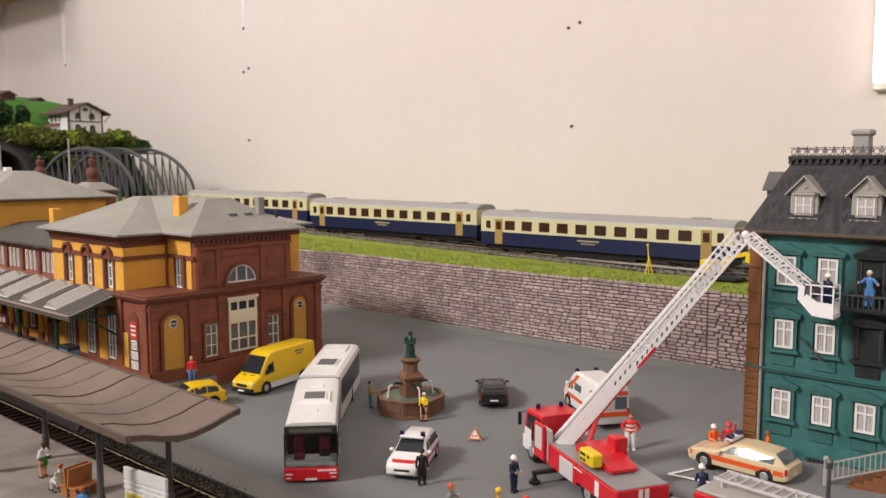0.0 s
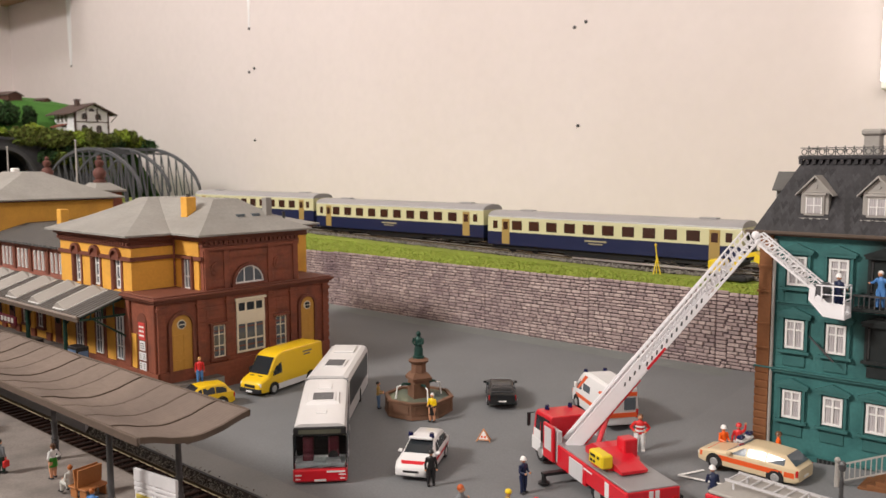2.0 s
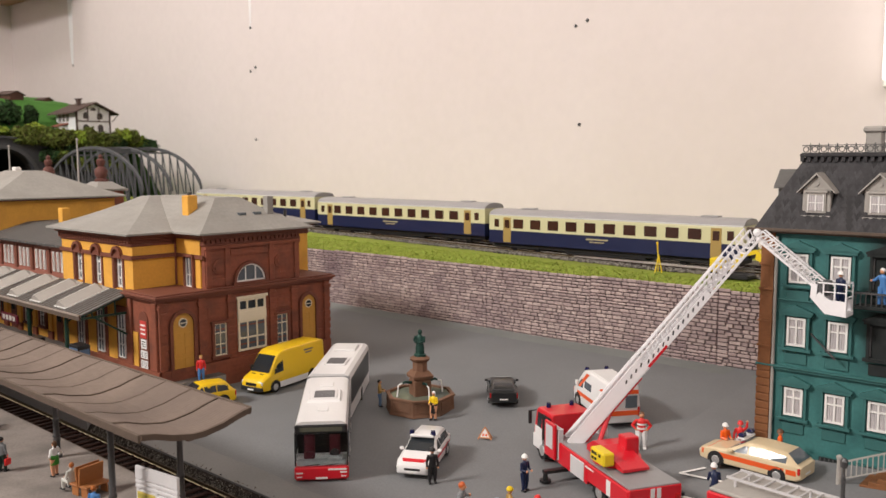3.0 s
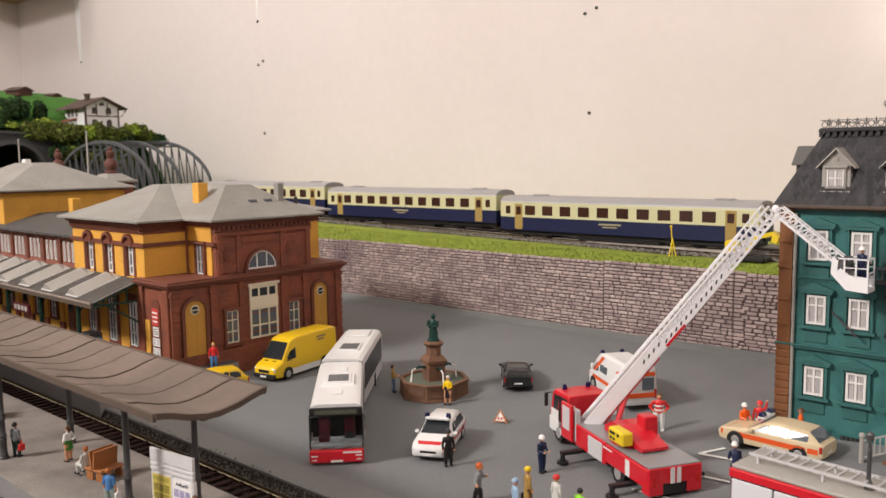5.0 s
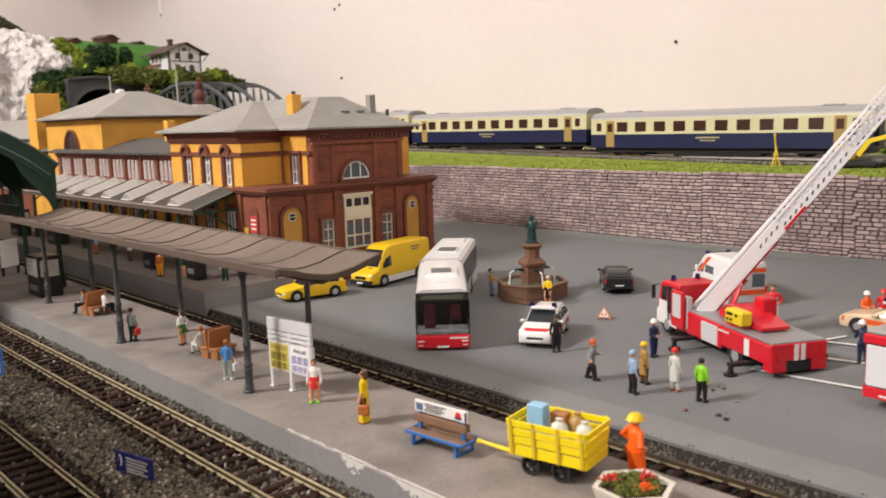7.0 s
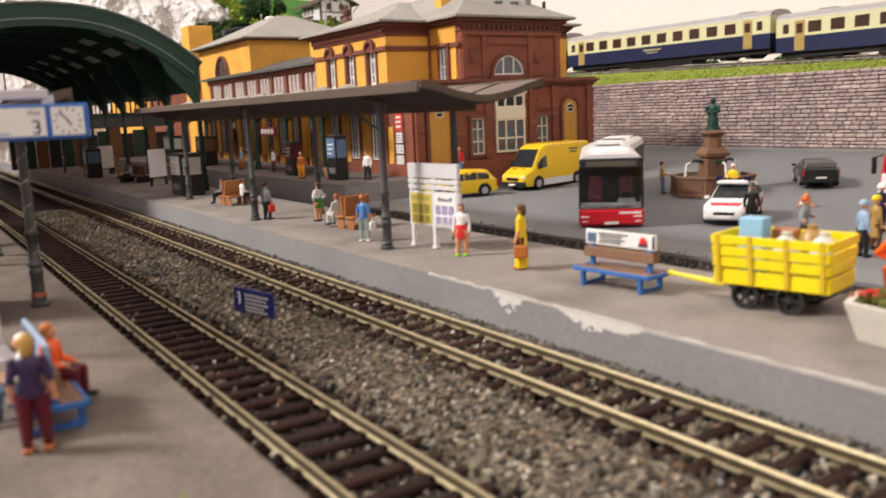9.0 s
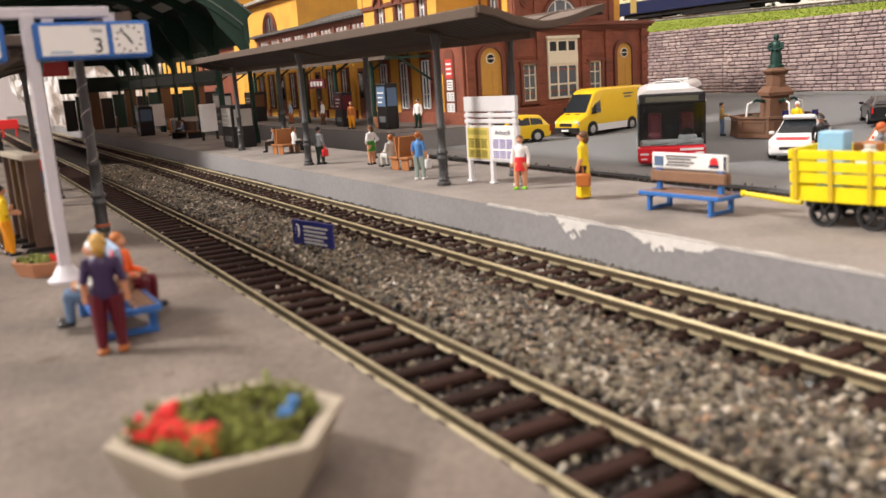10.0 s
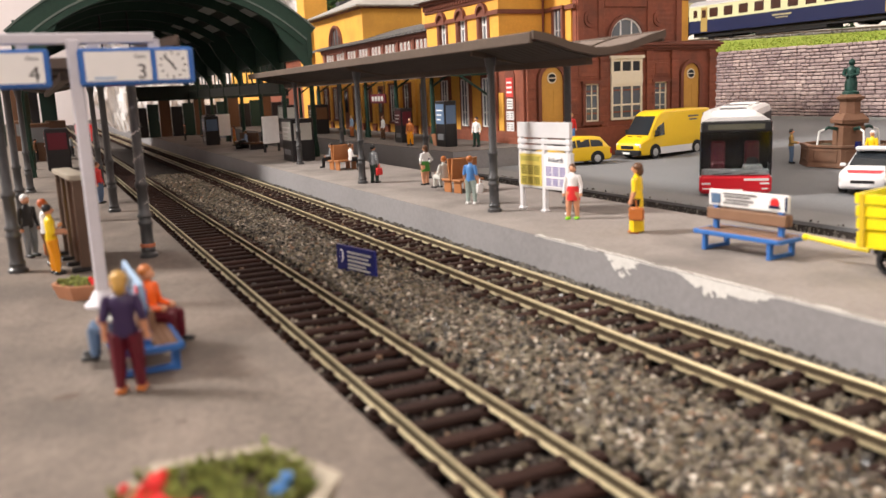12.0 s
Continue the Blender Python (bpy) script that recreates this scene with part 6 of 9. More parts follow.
def coach(x0):
    """A coach 26.6 long, from x0 to the right; its side faces the square."""
    z = 8.4 + bank_z(x0 + 13)
    L = 26.6
    c = put("passenger_coach", x0, 68.6, z, 0, "cream and dark blue passenger coach on the upper track", "railway coach", "coaches of the train")
    w = 1.62
    part("lower_body", Shape().loft([[(x, -w, 0.75), (x, w, 0.75), (x, w, 2.05), (x, -w, 2.05)] for x in (0.1, L - 0.1)]), M_TBLUE, c, "dark blue lower body")
    sec = [(-w, 2.05), (w, 2.05), (w, 3.42), (w - 0.06, 3.62), (-w + 0.06, 3.62), (-w, 3.42)]
    part("upper_body", Shape().loft([[(x, y, q) for y, q in sec] for x in (0.1, L - 0.1)]), M_TCREAM, c, "cream upper body")
    rs = [(-w + 0.02, 3.6), (-w + 0.2, 3.86), (-w + 0.7, 4.08), (0, 4.18), (w - 0.7, 4.08), (w - 0.2, 3.86), (w - 0.02, 3.6)]
    part("roof", Shape().loft([[(x, y, q) for y, q in rs] for x in (0.1, L - 0.1)]), M_TROOF, c, "grey ribbed roof", True)
    for u in (3.2, L - 4.4):
        part("roof_vent", Shape().box(u, u + 1.6, -0.4, 0.4, 4.12, 4.28, c=0.05), M_TROOF, c)
    part("gutter_line", Shape().box(0.1, L - 0.1, -w - 0.03, -w + 0.05, 3.52, 3.62), M_STRIPE, c)
    for u in (1.9, L - 2.9):
        d = part("door", Shape().box(u, u + 0.95, -w - 0.03, -w + 0.1, 0.85, 3.35, c=0.02), M_TDOOR, c, "tan coach door")
        part("door_pane", Shape().box(u + 0.18, u + 0.77, -w - 0.04, -w, 2.3, 3.1), M_COWIN, d)
    for u in (0.75, L - 1.5):
        part("small_window", Shape().box(u, u + 0.6, -w - 0.03, -w + 0.05, 2.35, 3.15, c=0.05), M_COWIN, c)
    n = 10
    for k in range(n):
        u = 3.75 + k * (L - 7.8) / (n - 1) * 0.985
        fr = part("window", Shape().box(u - 0.62, u + 0.62, -w - 0.03, -w + 0.05, 2.28, 3.22, c=0.08), M_COWIN, c)
    part("name_bars", Shape().box(11.6, 13.9, -w - 0.02, -w, 1.62, 1.76).box(12.0, 13.5, -w - 0.02, -w, 1.38, 1.48), mat("pale_gold_lettering", (0.4, 0.35, 0.2), 0.5), c)
    part("underframe", Shape().box(0.4, L - 0.4, -1.2, 1.2, 0.35, 0.75).box(9, 17.5, -1.1, 1.1, 0.05, 0.4, c=0.05), M_BLACK, c)
    for u in (4.2, L - 4.2):
        bo = part("bogie", Shape().box(u - 1.9, u + 1.9, -1.25, 1.25, 0.25, 0.6, c=0.06), M_BLACK, c)
        for d in (-1.4, 1.4):
            part("wheelset", Shape().cyl((u + d, -1.0, 0.48), (u + d, 1.0, 0.48), 0.5, n=14), M_BLACK, bo)
    for u in (-0.12, L - 0.08):
        part("gangway", Shape().box(u, u + 0.2, -0.6, 0.6, 0.9, 3.3, c=0.05), M_BLACK, c)


for k in range(3):
    coach(-53.15 - 27.0 * k)
# track workers' mast and yellow excavator beside the upper line
M_YEL = mat("bright_yellow_paint", (0.75, 0.55, 0.02), 0.4, vary=0.05)
tm = put("survey_tripod", -33.5, 65.7, 7.9, 0, "small yellow signal tripod on the grass", "tripod")
for a in (0, 2.1, 4.2):
    part("leg", Shape().bar((0.35 * math.cos(a), 0.35 * math.sin(a), -0.05), (0, 0, 1.5), 0.08, 0.08), M_YEL, tm)
part("mast", Shape().bar((0, 0, 1.0), (-0.15, 0, 2.5), 0.08, 0.08).ball((-0.15, 0, 2.5), 0.12), M_YEL, tm)
ex = put("mini_excavator", -27.0, 65.6, 7.95, 0, "yellow small excavator with a bent arm by the upper track", "excavator")
ex.matrix_basis = ex.matrix_basis @ Matrix.Diagonal((0.85, 0.85, 0.85, 1))
part("cab", Shape().box(-1.9, -0.4, -0.8, 0.8, 0.55, 1.9, c=0.12), M_YEL, ex)
part("undercarriage", Shape().box(-2.0, 2.0, -1.0, 1.0, 0, 0.55, c=0.15), M_BLACK, ex)
part("arm", Shape().bar((0.0, 0, 1.0), (0.9, 0, 2.3), 0.4, 0.45).bar((0.9, 0, 2.3), (2.6, 0, 2.75), 0.35, 0.4), M_YEL, ex)
part("bucket", Shape().prism([(2.5, 2.9), (3.1, 2.4), (2.9, 1.8), (2.4, 2.0)], "y", -0.5, 0.5), M_YEL, ex)

# ---- vehicles ----
M_RED = mat("signal_red_paint", (0.58, 0.010, 0.022), 0.35, vary=0.05, bump=0.02, coat=0.3)
M_VWHITE = mat("white_vehicle_paint", (0.74, 0.73, 0.73), 0.35, vary=0.03, bump=0.02, coat=0.3)
M_VBLACK = mat("black_vehicle_paint", (0.010, 0.011, 0.012), 0.3, vary=0.05, bump=0.02, coat=0.4)
M_VCREAM = mat("cream_vehicle_paint", (0.66, 0.53, 0.34), 0.35, vary=0.03, bump=0.02, coat=0.3)
M_VYEL = mat("post_yellow_paint", (0.78, 0.50, 0.01), 0.35, vary=0.03, bump=0.02, coat=0.3)
M_ORANGE = mat("luminous_orange_red", (0.72, 0.10, 0.02), 0.4, vary=0.04)
M_TYRE = mat("black_rubber", (0.015, 0.015, 0.016), 0.75, vary=0.1)
M_RIM = mat("silver_rim", (0.5, 0.5, 0.5), 0.35, 0.6, vary=0.05)
M_BLUEL = mat("dark_blue_light_cap", (0.008, 0.01, 0.06), 0.2)
M_LIGHT = mat("clear_headlight", (0.7, 0.7, 0.68), 0.15)
M_TAIL = mat("red_tail_light", (0.5, 0.02, 0.02), 0.2)
M_GREYV = mat("grey_vehicle_plastic", (0.25, 0.25, 0.25), 0.55, vary=0.08)
M_SHUTTER = ribbed("silver_roller_shutter", (0.55, 0.54, 0.55), 2, 0.0011, 0.45, 0.04, 0.1)


def wheel(parent, x, y, r, w=0.28, rim=M_RIM):
    s = -1 if y < 0 else 1
    t = part("wheel", Shape().cyl((x, y - w / 2, r), (x, y + w / 2, r), r, n=18), M_TYRE, parent)
    arch = [(x + r * 1.28 * math.cos(a), r + r * 1.28 * math.sin(a)) for a in steps(-0.25, math.pi + 0.25, 12)]
    part("wheel_arch", Shape().prism(arch, "y", y + s * w * 0.18, y + s * w * 0.46), M_TYRE, parent)
    part("rim", Shape().cyl((x, y + s * w * 0.5, r), (x, y + s * (w * 0.5 + 0.02), r), r * 0.62, r * 0.55, n=14).cyl((x, y + s * w * 0.5, r), (x, y + s * (w * 0.5 + 0.05), r), r * 0.18, n=8), rim, t)


class Body:
    """A vehicle body lofted along x from stations (x, half width, z low, z belt, half width of roof, z top)."""

    def __init__(self, st):
        self.st = st

    def ring(self, s):
        x, w, zl, zb, wt, zt = s
        e = min(0.12, (zb - zl) * 0.3)
        r = min(0.18, wt * 0.3)
        hh = max(zt - zb, 0.001)
        q = min(0.1, hh * 0.3)
        half = [(w * 0.9, zl), (w * 0.98, zl + e * 0.4), (w, zl + e), (w, zb - e * 0.5), (w * 0.985, zb), (wt + (w - wt) * 0.12, zt - q * 1.5), (wt - r * 0.15, zt - q * 0.55), (wt - r * 0.55, zt - q * 0.12), (wt - r * 1.3, zt)]
        return [(x, y, z) for y, z in half] + [(x, -y, z) for y, z in half[::-1]]

    def shape(self):
        return Shape().loft([self.ring(s) for s in self.st])

    def at(self, x):
        for a, b_ in zip(self.st, self.st[1:]):
            lo, hi = min(a[0], b_[0]), max(a[0], b_[0])
            if lo <= x <= hi and hi > lo:
                t = (x - a[0]) / (b_[0] - a[0])
                return [p + (q - p) * t for p, q in zip(a, b_)]
        return self.st[-1]

    def side(self, x, t, side, out=0.02):
        _, w, zl, zb, wt, zt = self.at(x)
        q = min(0.1, max(zt - zb, 0.001) * 0.3)
        return (x, side * (w * 0.985 + (wt - w * 0.985) * t + out), zb + (zt - q - zb) * t)

    def low(self, x, z, side, out=0.015):
        return (x, side * (self.at(x)[1] + out), z)

    def pane(self, x0, x1, side, t0=0.1, t1=0.9, cut0=0.0, cut1=0.0):
        p = [self.side(x0, t0, side), self.side(x1, t0, side), self.side(x1 - cut1, t1, side), self.side(x0 + cut0, t1, side)]
        q = [(x, y - side * 0.03, z) for x, y, z in p]
        return Shape().add(p + q, [(0, 1, 2, 3), (4, 5, 6, 7), (0, 1, 5, 4), (1, 2, 6, 5), (2, 3, 7, 6), (3, 0, 4, 7)])

    def band(self, x0, x1, z0, z1, side, out=0.012, n=6):
        v = []
        for x in steps(x0, x1, n):
            v += [self.low(x, z0, side, out), self.low(x, z1, side, out)]
        return Shape().add(v, [(2 * i, 2 * i + 2, 2 * i + 3, 2 * i + 1) for i in range(n)])

    def cross(self, xa, xb, za, zb, wa, wb, out):
        """A sloping pane between two cross lines."""
        d = Vector((zb - za, 0, xa - xb)).normalized() * out
        p = [(xa, -wa, za), (xa, wa, za), (xb, wb, zb), (xb, -wb, zb)]
        p2 = [(x + d.x, y, z + d.z) for x, y, z in p]
        return Shape().add(p2 + p, [(0, 1, 2, 3), (4, 5, 6, 7), (0, 1, 5, 4), (1, 2, 6, 5), (2, 3, 7, 6), (3, 0, 4, 7)])


def car(name, label, x, y, rz, paint, L=5.3, W=2.02, H=1.68, kind="estate", glass=None):
    """A passenger car with its front towards local +x."""
    g_ = glass or M_GLASS
    h, w = L / 2, W / 2
    c = put(name, x, y, ground_z(x, y), rz, label, "car")
    rear_roof = -h * (0.72 if kind == "estate" else 0.62)
    st_ = [(h, w * 0.78, 0.35, 0.62, w * 0.7, 0.7), (h * 0.96, w * 0.9, 0.25, 0.78, w * 0.78, 0.84), (h * 0.8, w * 0.98, 0.22, 0.88, w * 0.85, 0.94), (h * 0.42, w, 0.22, 0.98, w * 0.88, 1.06),
           (h * 0.06, w, 0.22, 1.02, w * 0.74, H * 0.97), (-h * 0.2, w, 0.22, 1.03, w * 0.75, H), (rear_roof, w, 0.22, 1.05, w * 0.73, H * 0.96)] + ([(-h * 0.84, w * 0.98, 0.24, 1.05, w * 0.76, H * 0.84)] if kind == "hatch" else []) + [(-h * 0.93, w * 0.96, 0.26, 1.05, w * 0.8, 1.1), (-h, w * 0.85, 0.36, 0.95, w * 0.75, 1.0)]
    bd = Body(st_)
    part("body", bd.shape(), paint, c, smooth=True)
    part("windscreen", bd.cross(h * 0.40, h * 0.085, 1.06, H * 0.955, w * 0.82, w * 0.66, 0.03), g_, c)
    part("rear_window", bd.cross(-h * 0.92, rear_roof - 0.03, 1.12, H * 0.94, w * 0.74, w * 0.64, -0.03), g_, c)
    for s in (-1, 1):
        part("side_window", bd.pane(h * 0.3, 0.0, s, 0.12, 0.86, cut0=-h * 0.22), g_, c)
        part("side_window", bd.pane(-h * 0.03, -h * 0.38, s, 0.12, 0.88), g_, c)
        part("side_window", bd.pane(-h * 0.41, rear_roof - 0.05 if kind == "estate" else -h * 0.6, s, 0.12, 0.86), g_, c)
        part("mirror", Shape().box(h * 0.26, h * 0.36, s * w * 1.0 - 0.02, s * w * 1.0 + s * 0.2 + 0.02, 1.02, 1.16, c=0.03) if s > 0 else Shape().box(h * 0.26, h * 0.36, -w - 0.2, -w + 0.02, 1.02, 1.16, c=0.03), paint, c)
        part("headlight", Shape().box(h * 0.93, h * 0.99, s * w * 0.72 - 0.18, s * w * 0.72 + 0.18, 0.56, 0.74, c=0.03), M_LIGHT, c)
        part("tail_light", Shape().box(-h * 0.99, -h * 0.92, s * w * 0.8 - 0.14, s * w * 0.8 + 0.14, 0.62, 0.98, c=0.03), M_TAIL, c)
        for xx in (h * 0.62, -h * 0.58):
            wheel(c, xx, s * (w - 0.12), 0.37)
    part("front_grille", Shape().box(h * 0.985, h * 1.005, -0.45, 0.45, 0.5, 0.62), M_BLACK, c)
    part("number_plate", Shape().box(h * 1.0, h * 1.012, -0.28, 0.28, 0.36, 0.46), M_WHITE, c)
    part("number_plate", Shape().box(-h * 1.012, -h * 0.995, -0.28, 0.28, 0.5, 0.6), M_WHITE, c)
    return c, bd


pc, bd = car("police_car", "white police estate car with red stripes and roof lights", -32.0, 34.25, -62, M_VWHITE)
part("bonnet_panel", bd.cross(2.35, 2.1, 0.88, 0.98, 0.6, 0.7, 0.014), M_RED, pc, "red bonnet stripe")
for s in (-1, 1):
    part("side_stripe", bd.band(2.0, -2.3, 0.62, 0.8, s), M_RED, pc)
part("light_bar", Shape().box(0.1, 0.55, -0.7, 0.7, 1.66, 1.85, c=0.06), M_VWHITE, pc)
for s in (-1, 1):
    part("blue_light", Shape().cyl((0.33, s * 0.62, 1.78), (0.33, s * 0.62, 2.05), 0.16, 0.13, 10), M_BLUEL, pc)
car("black_car", "black hatchback parked on the square", -36.0, 46.9, 130, M_VBLACK, 5.0, 2.05, 1.52, "hatch")
yc, bd = car("yellow_car", "bright yellow estate car beside the platform end", -51.8, 32.0, -101, M_VYEL, 4.9, 1.95, 1.75)
wc, bd = car("ambulance_car", "cream ambulance estate with an orange-red stripe", -16.4, 43.6, 176, M_VCREAM, 5.6, 2.08, 1.66, "estate", M_GLASSB)
for s in (-1, 1):
    part("side_stripe", bd.band(2.6, -2.6, 0.55, 0.82, s), M_ORANGE, wc, "orange-red stripe")
part("bonnet_stripe", bd.cross(2.6, 2.2, 0.8, 0.945, 0.8, 0.85, 0.012), M_ORANGE, wc)
part("light_bar", Shape().box(0.3, 0.75, -0.65, 0.65, 1.63, 1.78, c=0.05), M_VWHITE, wc)
for s in (-1, 1):
    part("blue_light", Shape().box(0.34, 0.7, s * 0.5 - 0.22, s * 0.5 + 0.22, 1.78, 2.0, c=0.08), M_BLUEL, wc)


def van(name, label, x, y, rz, paint, L, W, H, glass):
    """A panel van, front towards local +x."""
    c = put(name, x, y, ground_z(x, y), rz, label, "van")
    h, w = L / 2, W / 2
    st_ = [(h, w * 0.72, 0.42, 0.78, w * 0.6, 0.86), (h * 0.985, w * 0.84, 0.34, 0.92, w * 0.7, 1.02), (h * 0.94, w * 0.93, 0.27, 1.06, w * 0.78, 1.18), (h * 0.86, w * 0.98, 0.25, 1.2, w * 0.83, 1.34), (h * 0.74, w, 0.25, 1.34, w * 0.85, 1.5), (h * 0.62, w, 0.25, 1.38, w * 0.84, 2.15), (h * 0.5, w, 0.25, 1.4, w * 0.84, H * 0.9), (h * 0.4, w, 0.25, 1.4, w * 0.855, H * 0.97), (h * 0.28, w, 0.25, 1.4, w * 0.87, H), (-h * 0.93, w, 0.25, 1.4, w * 0.88, H), (-h * 0.985, w * 0.98, 0.28, 1.4, w * 0.86, H * 0.985), (-h, w * 0.94, 0.34, 1.4, w * 0.82, H * 0.93)]
    bd = Body(st_)
    part("body", bd.shape(), paint, c, smooth=True)
    part("windscreen", bd.cross(h * 0.735, h * 0.515, 1.52, H * 0.885, w * 0.8, w * 0.72, 0.035), glass, c)
    part("wiper", Shape().bar((h * 0.745, -w * 0.6, 1.56), (h * 0.70, w * 0.1, 1.72), 0.03, 0.03), M_BLACK, c)
    part("bonnet_vent", Shape().bar((h * 0.80, -w * 0.5, 1.44), (h * 0.80, -w * 0.2, 1.445), 0.1, 0.04).bar((h * 0.80, w * 0.2, 1.445), (h * 0.80, w * 0.5, 1.44), 0.1, 0.04), M_BLACK, c)
    for s in (-1, 1):
        part("cab_window", bd.pane(h * 0.64, h * 0.36, s, 0.06, 0.6, cut0=-h * 0.1), glass, c)
        part("mirror", Shape().box(h * 0.56, h * 0.64, s * (w + 0.1) - 0.09, s * (w + 0.1) + 0.09, 1.5, 1.85, c=0.03), M_BLACK if paint is M_VYEL else M_WHITE, c)
        part("headlight", Shape().box(h * 0.93, h * 0.985, s * w * 0.74 - 0.17, s * w * 0.74 + 0.17, 0.75, 1.02, c=0.04), M_LIGHT, c)
        part("tail_light", Shape().box(-h * 1.01, -h * 0.98, s * w * 0.88 - 0.08, s * w * 0.88 + 0.08, 0.7, 1.3, c=0.02), M_TAIL, c)
        for xx in (h * 0.62, -h * 0.55):
            wheel(c, xx, s * (w - 0.1), 0.42)
    part("bumper", Shape().box(h * 0.93, h * 1.02, -w * 0.9, w * 0.9, 0.28, 0.62, c=0.06), M_BLACK, c)
    part("grille", Shape().box(h * 0.985, h * 1.01, -w * 0.45, w * 0.45, 0.68, 0.9, c=0.02), M_BLACK, c)
    part("number_plate", Shape().box(h * 1.02, h * 1.03, -0.28, 0.28, 0.36, 0.48), M_WHITE, c)
    return c, bd


vn, bd = van("delivery_van", "yellow high-roofed delivery van with white sills", -52.25, 39.9, -79, M_VYEL, 7.4, 2.3, 3.05, M_GLASS)
for s in (-1, 1):
    part("sill", bd.band(2.2, -3.6, 0.27, 0.72, s), M_VWHITE, vn, "white lower side panel")
    b = Shape()
    for k, (u0, u1) in enumerate(((-2.3, -1.2), (-2.1, -1.3))):
        b.add([bd.side(u0, 0.72 - 0.14 * k, s, 0.02), bd.side(u1, 0.72 - 0.14 * k, s, 0.02), bd.side(u1, 0.79 - 0.14 * k, s, 0.02), bd.side(u0, 0.79 - 0.14 * k, s, 0.02)], [(0, 1, 2, 3)])
    part("lettering_bars", b, M_PRINT, vn)
am, bd = van("ambulance_van", "white ambulance van with orange-red stripes and a red cross", -28.35, 48.2, 143, M_VWHITE, 6.4, 2.25, 2.75, M_GLASSB)
for s in (-1, 1):
    part("side_stripe", bd.band(3.0, -3.1, 0.85, 1.12, s), M_ORANGE, am)
    b = Shape()
    b.add([bd.side(1.6, 0.55, s, 0.02), bd.side(-3.0, 0.55, s, 0.02), bd.side(-3.0, 0.72, s, 0.02), bd.side(1.6, 0.72, s, 0.02)], [(0, 1, 2, 3)])
    b.add([bd.side(2.0, 0.05, s, 0.02), bd.side(1.6, 0.05, s, 0.02), bd.side(0.2, 0.95, s, 0.02), bd.side(0.7, 0.95, s, 0.02)], [(0, 1, 2, 3)])
    part("upper_stripe", b, M_ORANGE, am)
    part("side_window", bd.pane(0.9, -0.3, s, 0.12, 0.5), M_GLASSB, am)
rb = Shape().box(-3.24, -3.2, -0.95, 0.95, 0.78, 1.08).box(-3.24, -3.2, -0.95, 0.95, 2.15, 2.4)
part("rear_stripe", rb, M_ORANGE, am)
for s in (-0.48, 0.48):
    part("rear_window", Shape().box(-3.25, -3.2, s - 0.4, s + 0.4, 1.25, 2.05, c=0.03), M_VWHITE if s > 0 else M_GLASSB, am)
part("red_cross", Shape().box(-3.28, -3.25, 0.24, 0.72, 1.58, 1.74).box(-3.28, -3.25, 0.4, 0.56, 1.42, 1.9), M_RED, am)
for s in (-0.7, 0.7):
    part("blue_light", Shape().cyl((1.4, s, 2.66), (1.4, s, 2.84), 0.16, 0.12, 10), M_BLUEL, am)
part("roof_panel", Shape().box(-2.6, 0.6, -0.8, 0.8, 2.74, 2.82, c=0.03), M_VWHITE, am)

# ---- articulated bus ----
M_SEATV = mat("dark_red_seat_fabric", (0.12, 0.018, 0.028), 0.6, vary=0.2)
M_BUSGL = mat("black_bus_window", (0.014, 0.014, 0.016), 0.3, vary=0.1, bump=0, spec=0.25)
M_DASHV = mat("grey_dashboard", (0.42, 0.42, 0.44), 0.5, vary=0.2)
M_HATCH = mat("dark_roof_grille", (0.09, 0.09, 0.095), 0.5, vary=0.1)
bs_ = put("articulated_bus", -34.3, 28.5, -0.05, -43, "white articulated city bus with a red front", "bus")
W = 1.45
SEC = ((-W, 0.35), (W, 0.35), (W, 2.95), (W - 0.12, 3.25), (W - 0.4, 3.38), (-W + 0.4, 3.38), (-W + 0.12, 3.25), (-W, 2.95))
part("front_body", Shape().loft([[(x, y, z) for y, z in SEC] for x in (-9.6, -1.9)]), M_VWHITE, bs_, "white front body with flat roof", True)
part("cab_roof", Shape().loft([[(x, y, z) for y, z in ((-W, 2.78), (W, 2.78), (W, 2.95), (W - 0.12, 3.25), (W - 0.4, 3.38), (-W + 0.4, 3.38), (-W + 0.12, 3.25), (-W, 2.95))] for x in (-1.9, -0.1)]), M_VWHITE, bs_, "", True)
part("cab_floor", Shape().box(-1.9, -0.1, -W, W, 0.35, 0.86), M_VWHITE, bs_)
part("cab_back", Shape().box(-1.9, -1.86, -W + 0.03, W - 0.03, 1.0, 2.78), M_BLACK, bs_, "dark interior behind the driver")
for s in (-1, 1):
    part("windscreen_pillar", Shape().box(-0.22, 0.0, s * (W - 0.035) - 0.035, s * (W - 0.035) + 0.035, 0.9, 2.8, c=0.02), M_BLACK, bs_)
    part("door_pillar", Shape().box(-1.1, -1.0, s * (W - 0.025) - 0.025, s * (W - 0.025) + 0.025, 0.9, 2.8), M_BLACK, bs_)
part("red_bumper", Shape().box(-0.9, 0.08, -W - 0.02, W + 0.02, 0.12, 0.92, c=0.12), M_RED, bs_, "red front apron")
M_SCREEN = clear_glass("clear_windscreen_glass")
part("windscreen", Shape().box(0.0, 0.02, -W + 0.05, W - 0.05, 0.88, 2.74), M_SCREEN, bs_, "large clear windscreen")
part("sign_hood", Shape().box(-0.1, 0.05, -W + 0.02, W - 0.02, 2.72, 3.22, c=0.08), M_BLACK, bs_)
part("destination_sign", Shape().box(0.0, 0.058, -1.15, 1.15, 2.84, 3.1, c=0.02), mat("olive_grey_sign_glass", (0.10, 0.10, 0.075), 0.2), bs_)
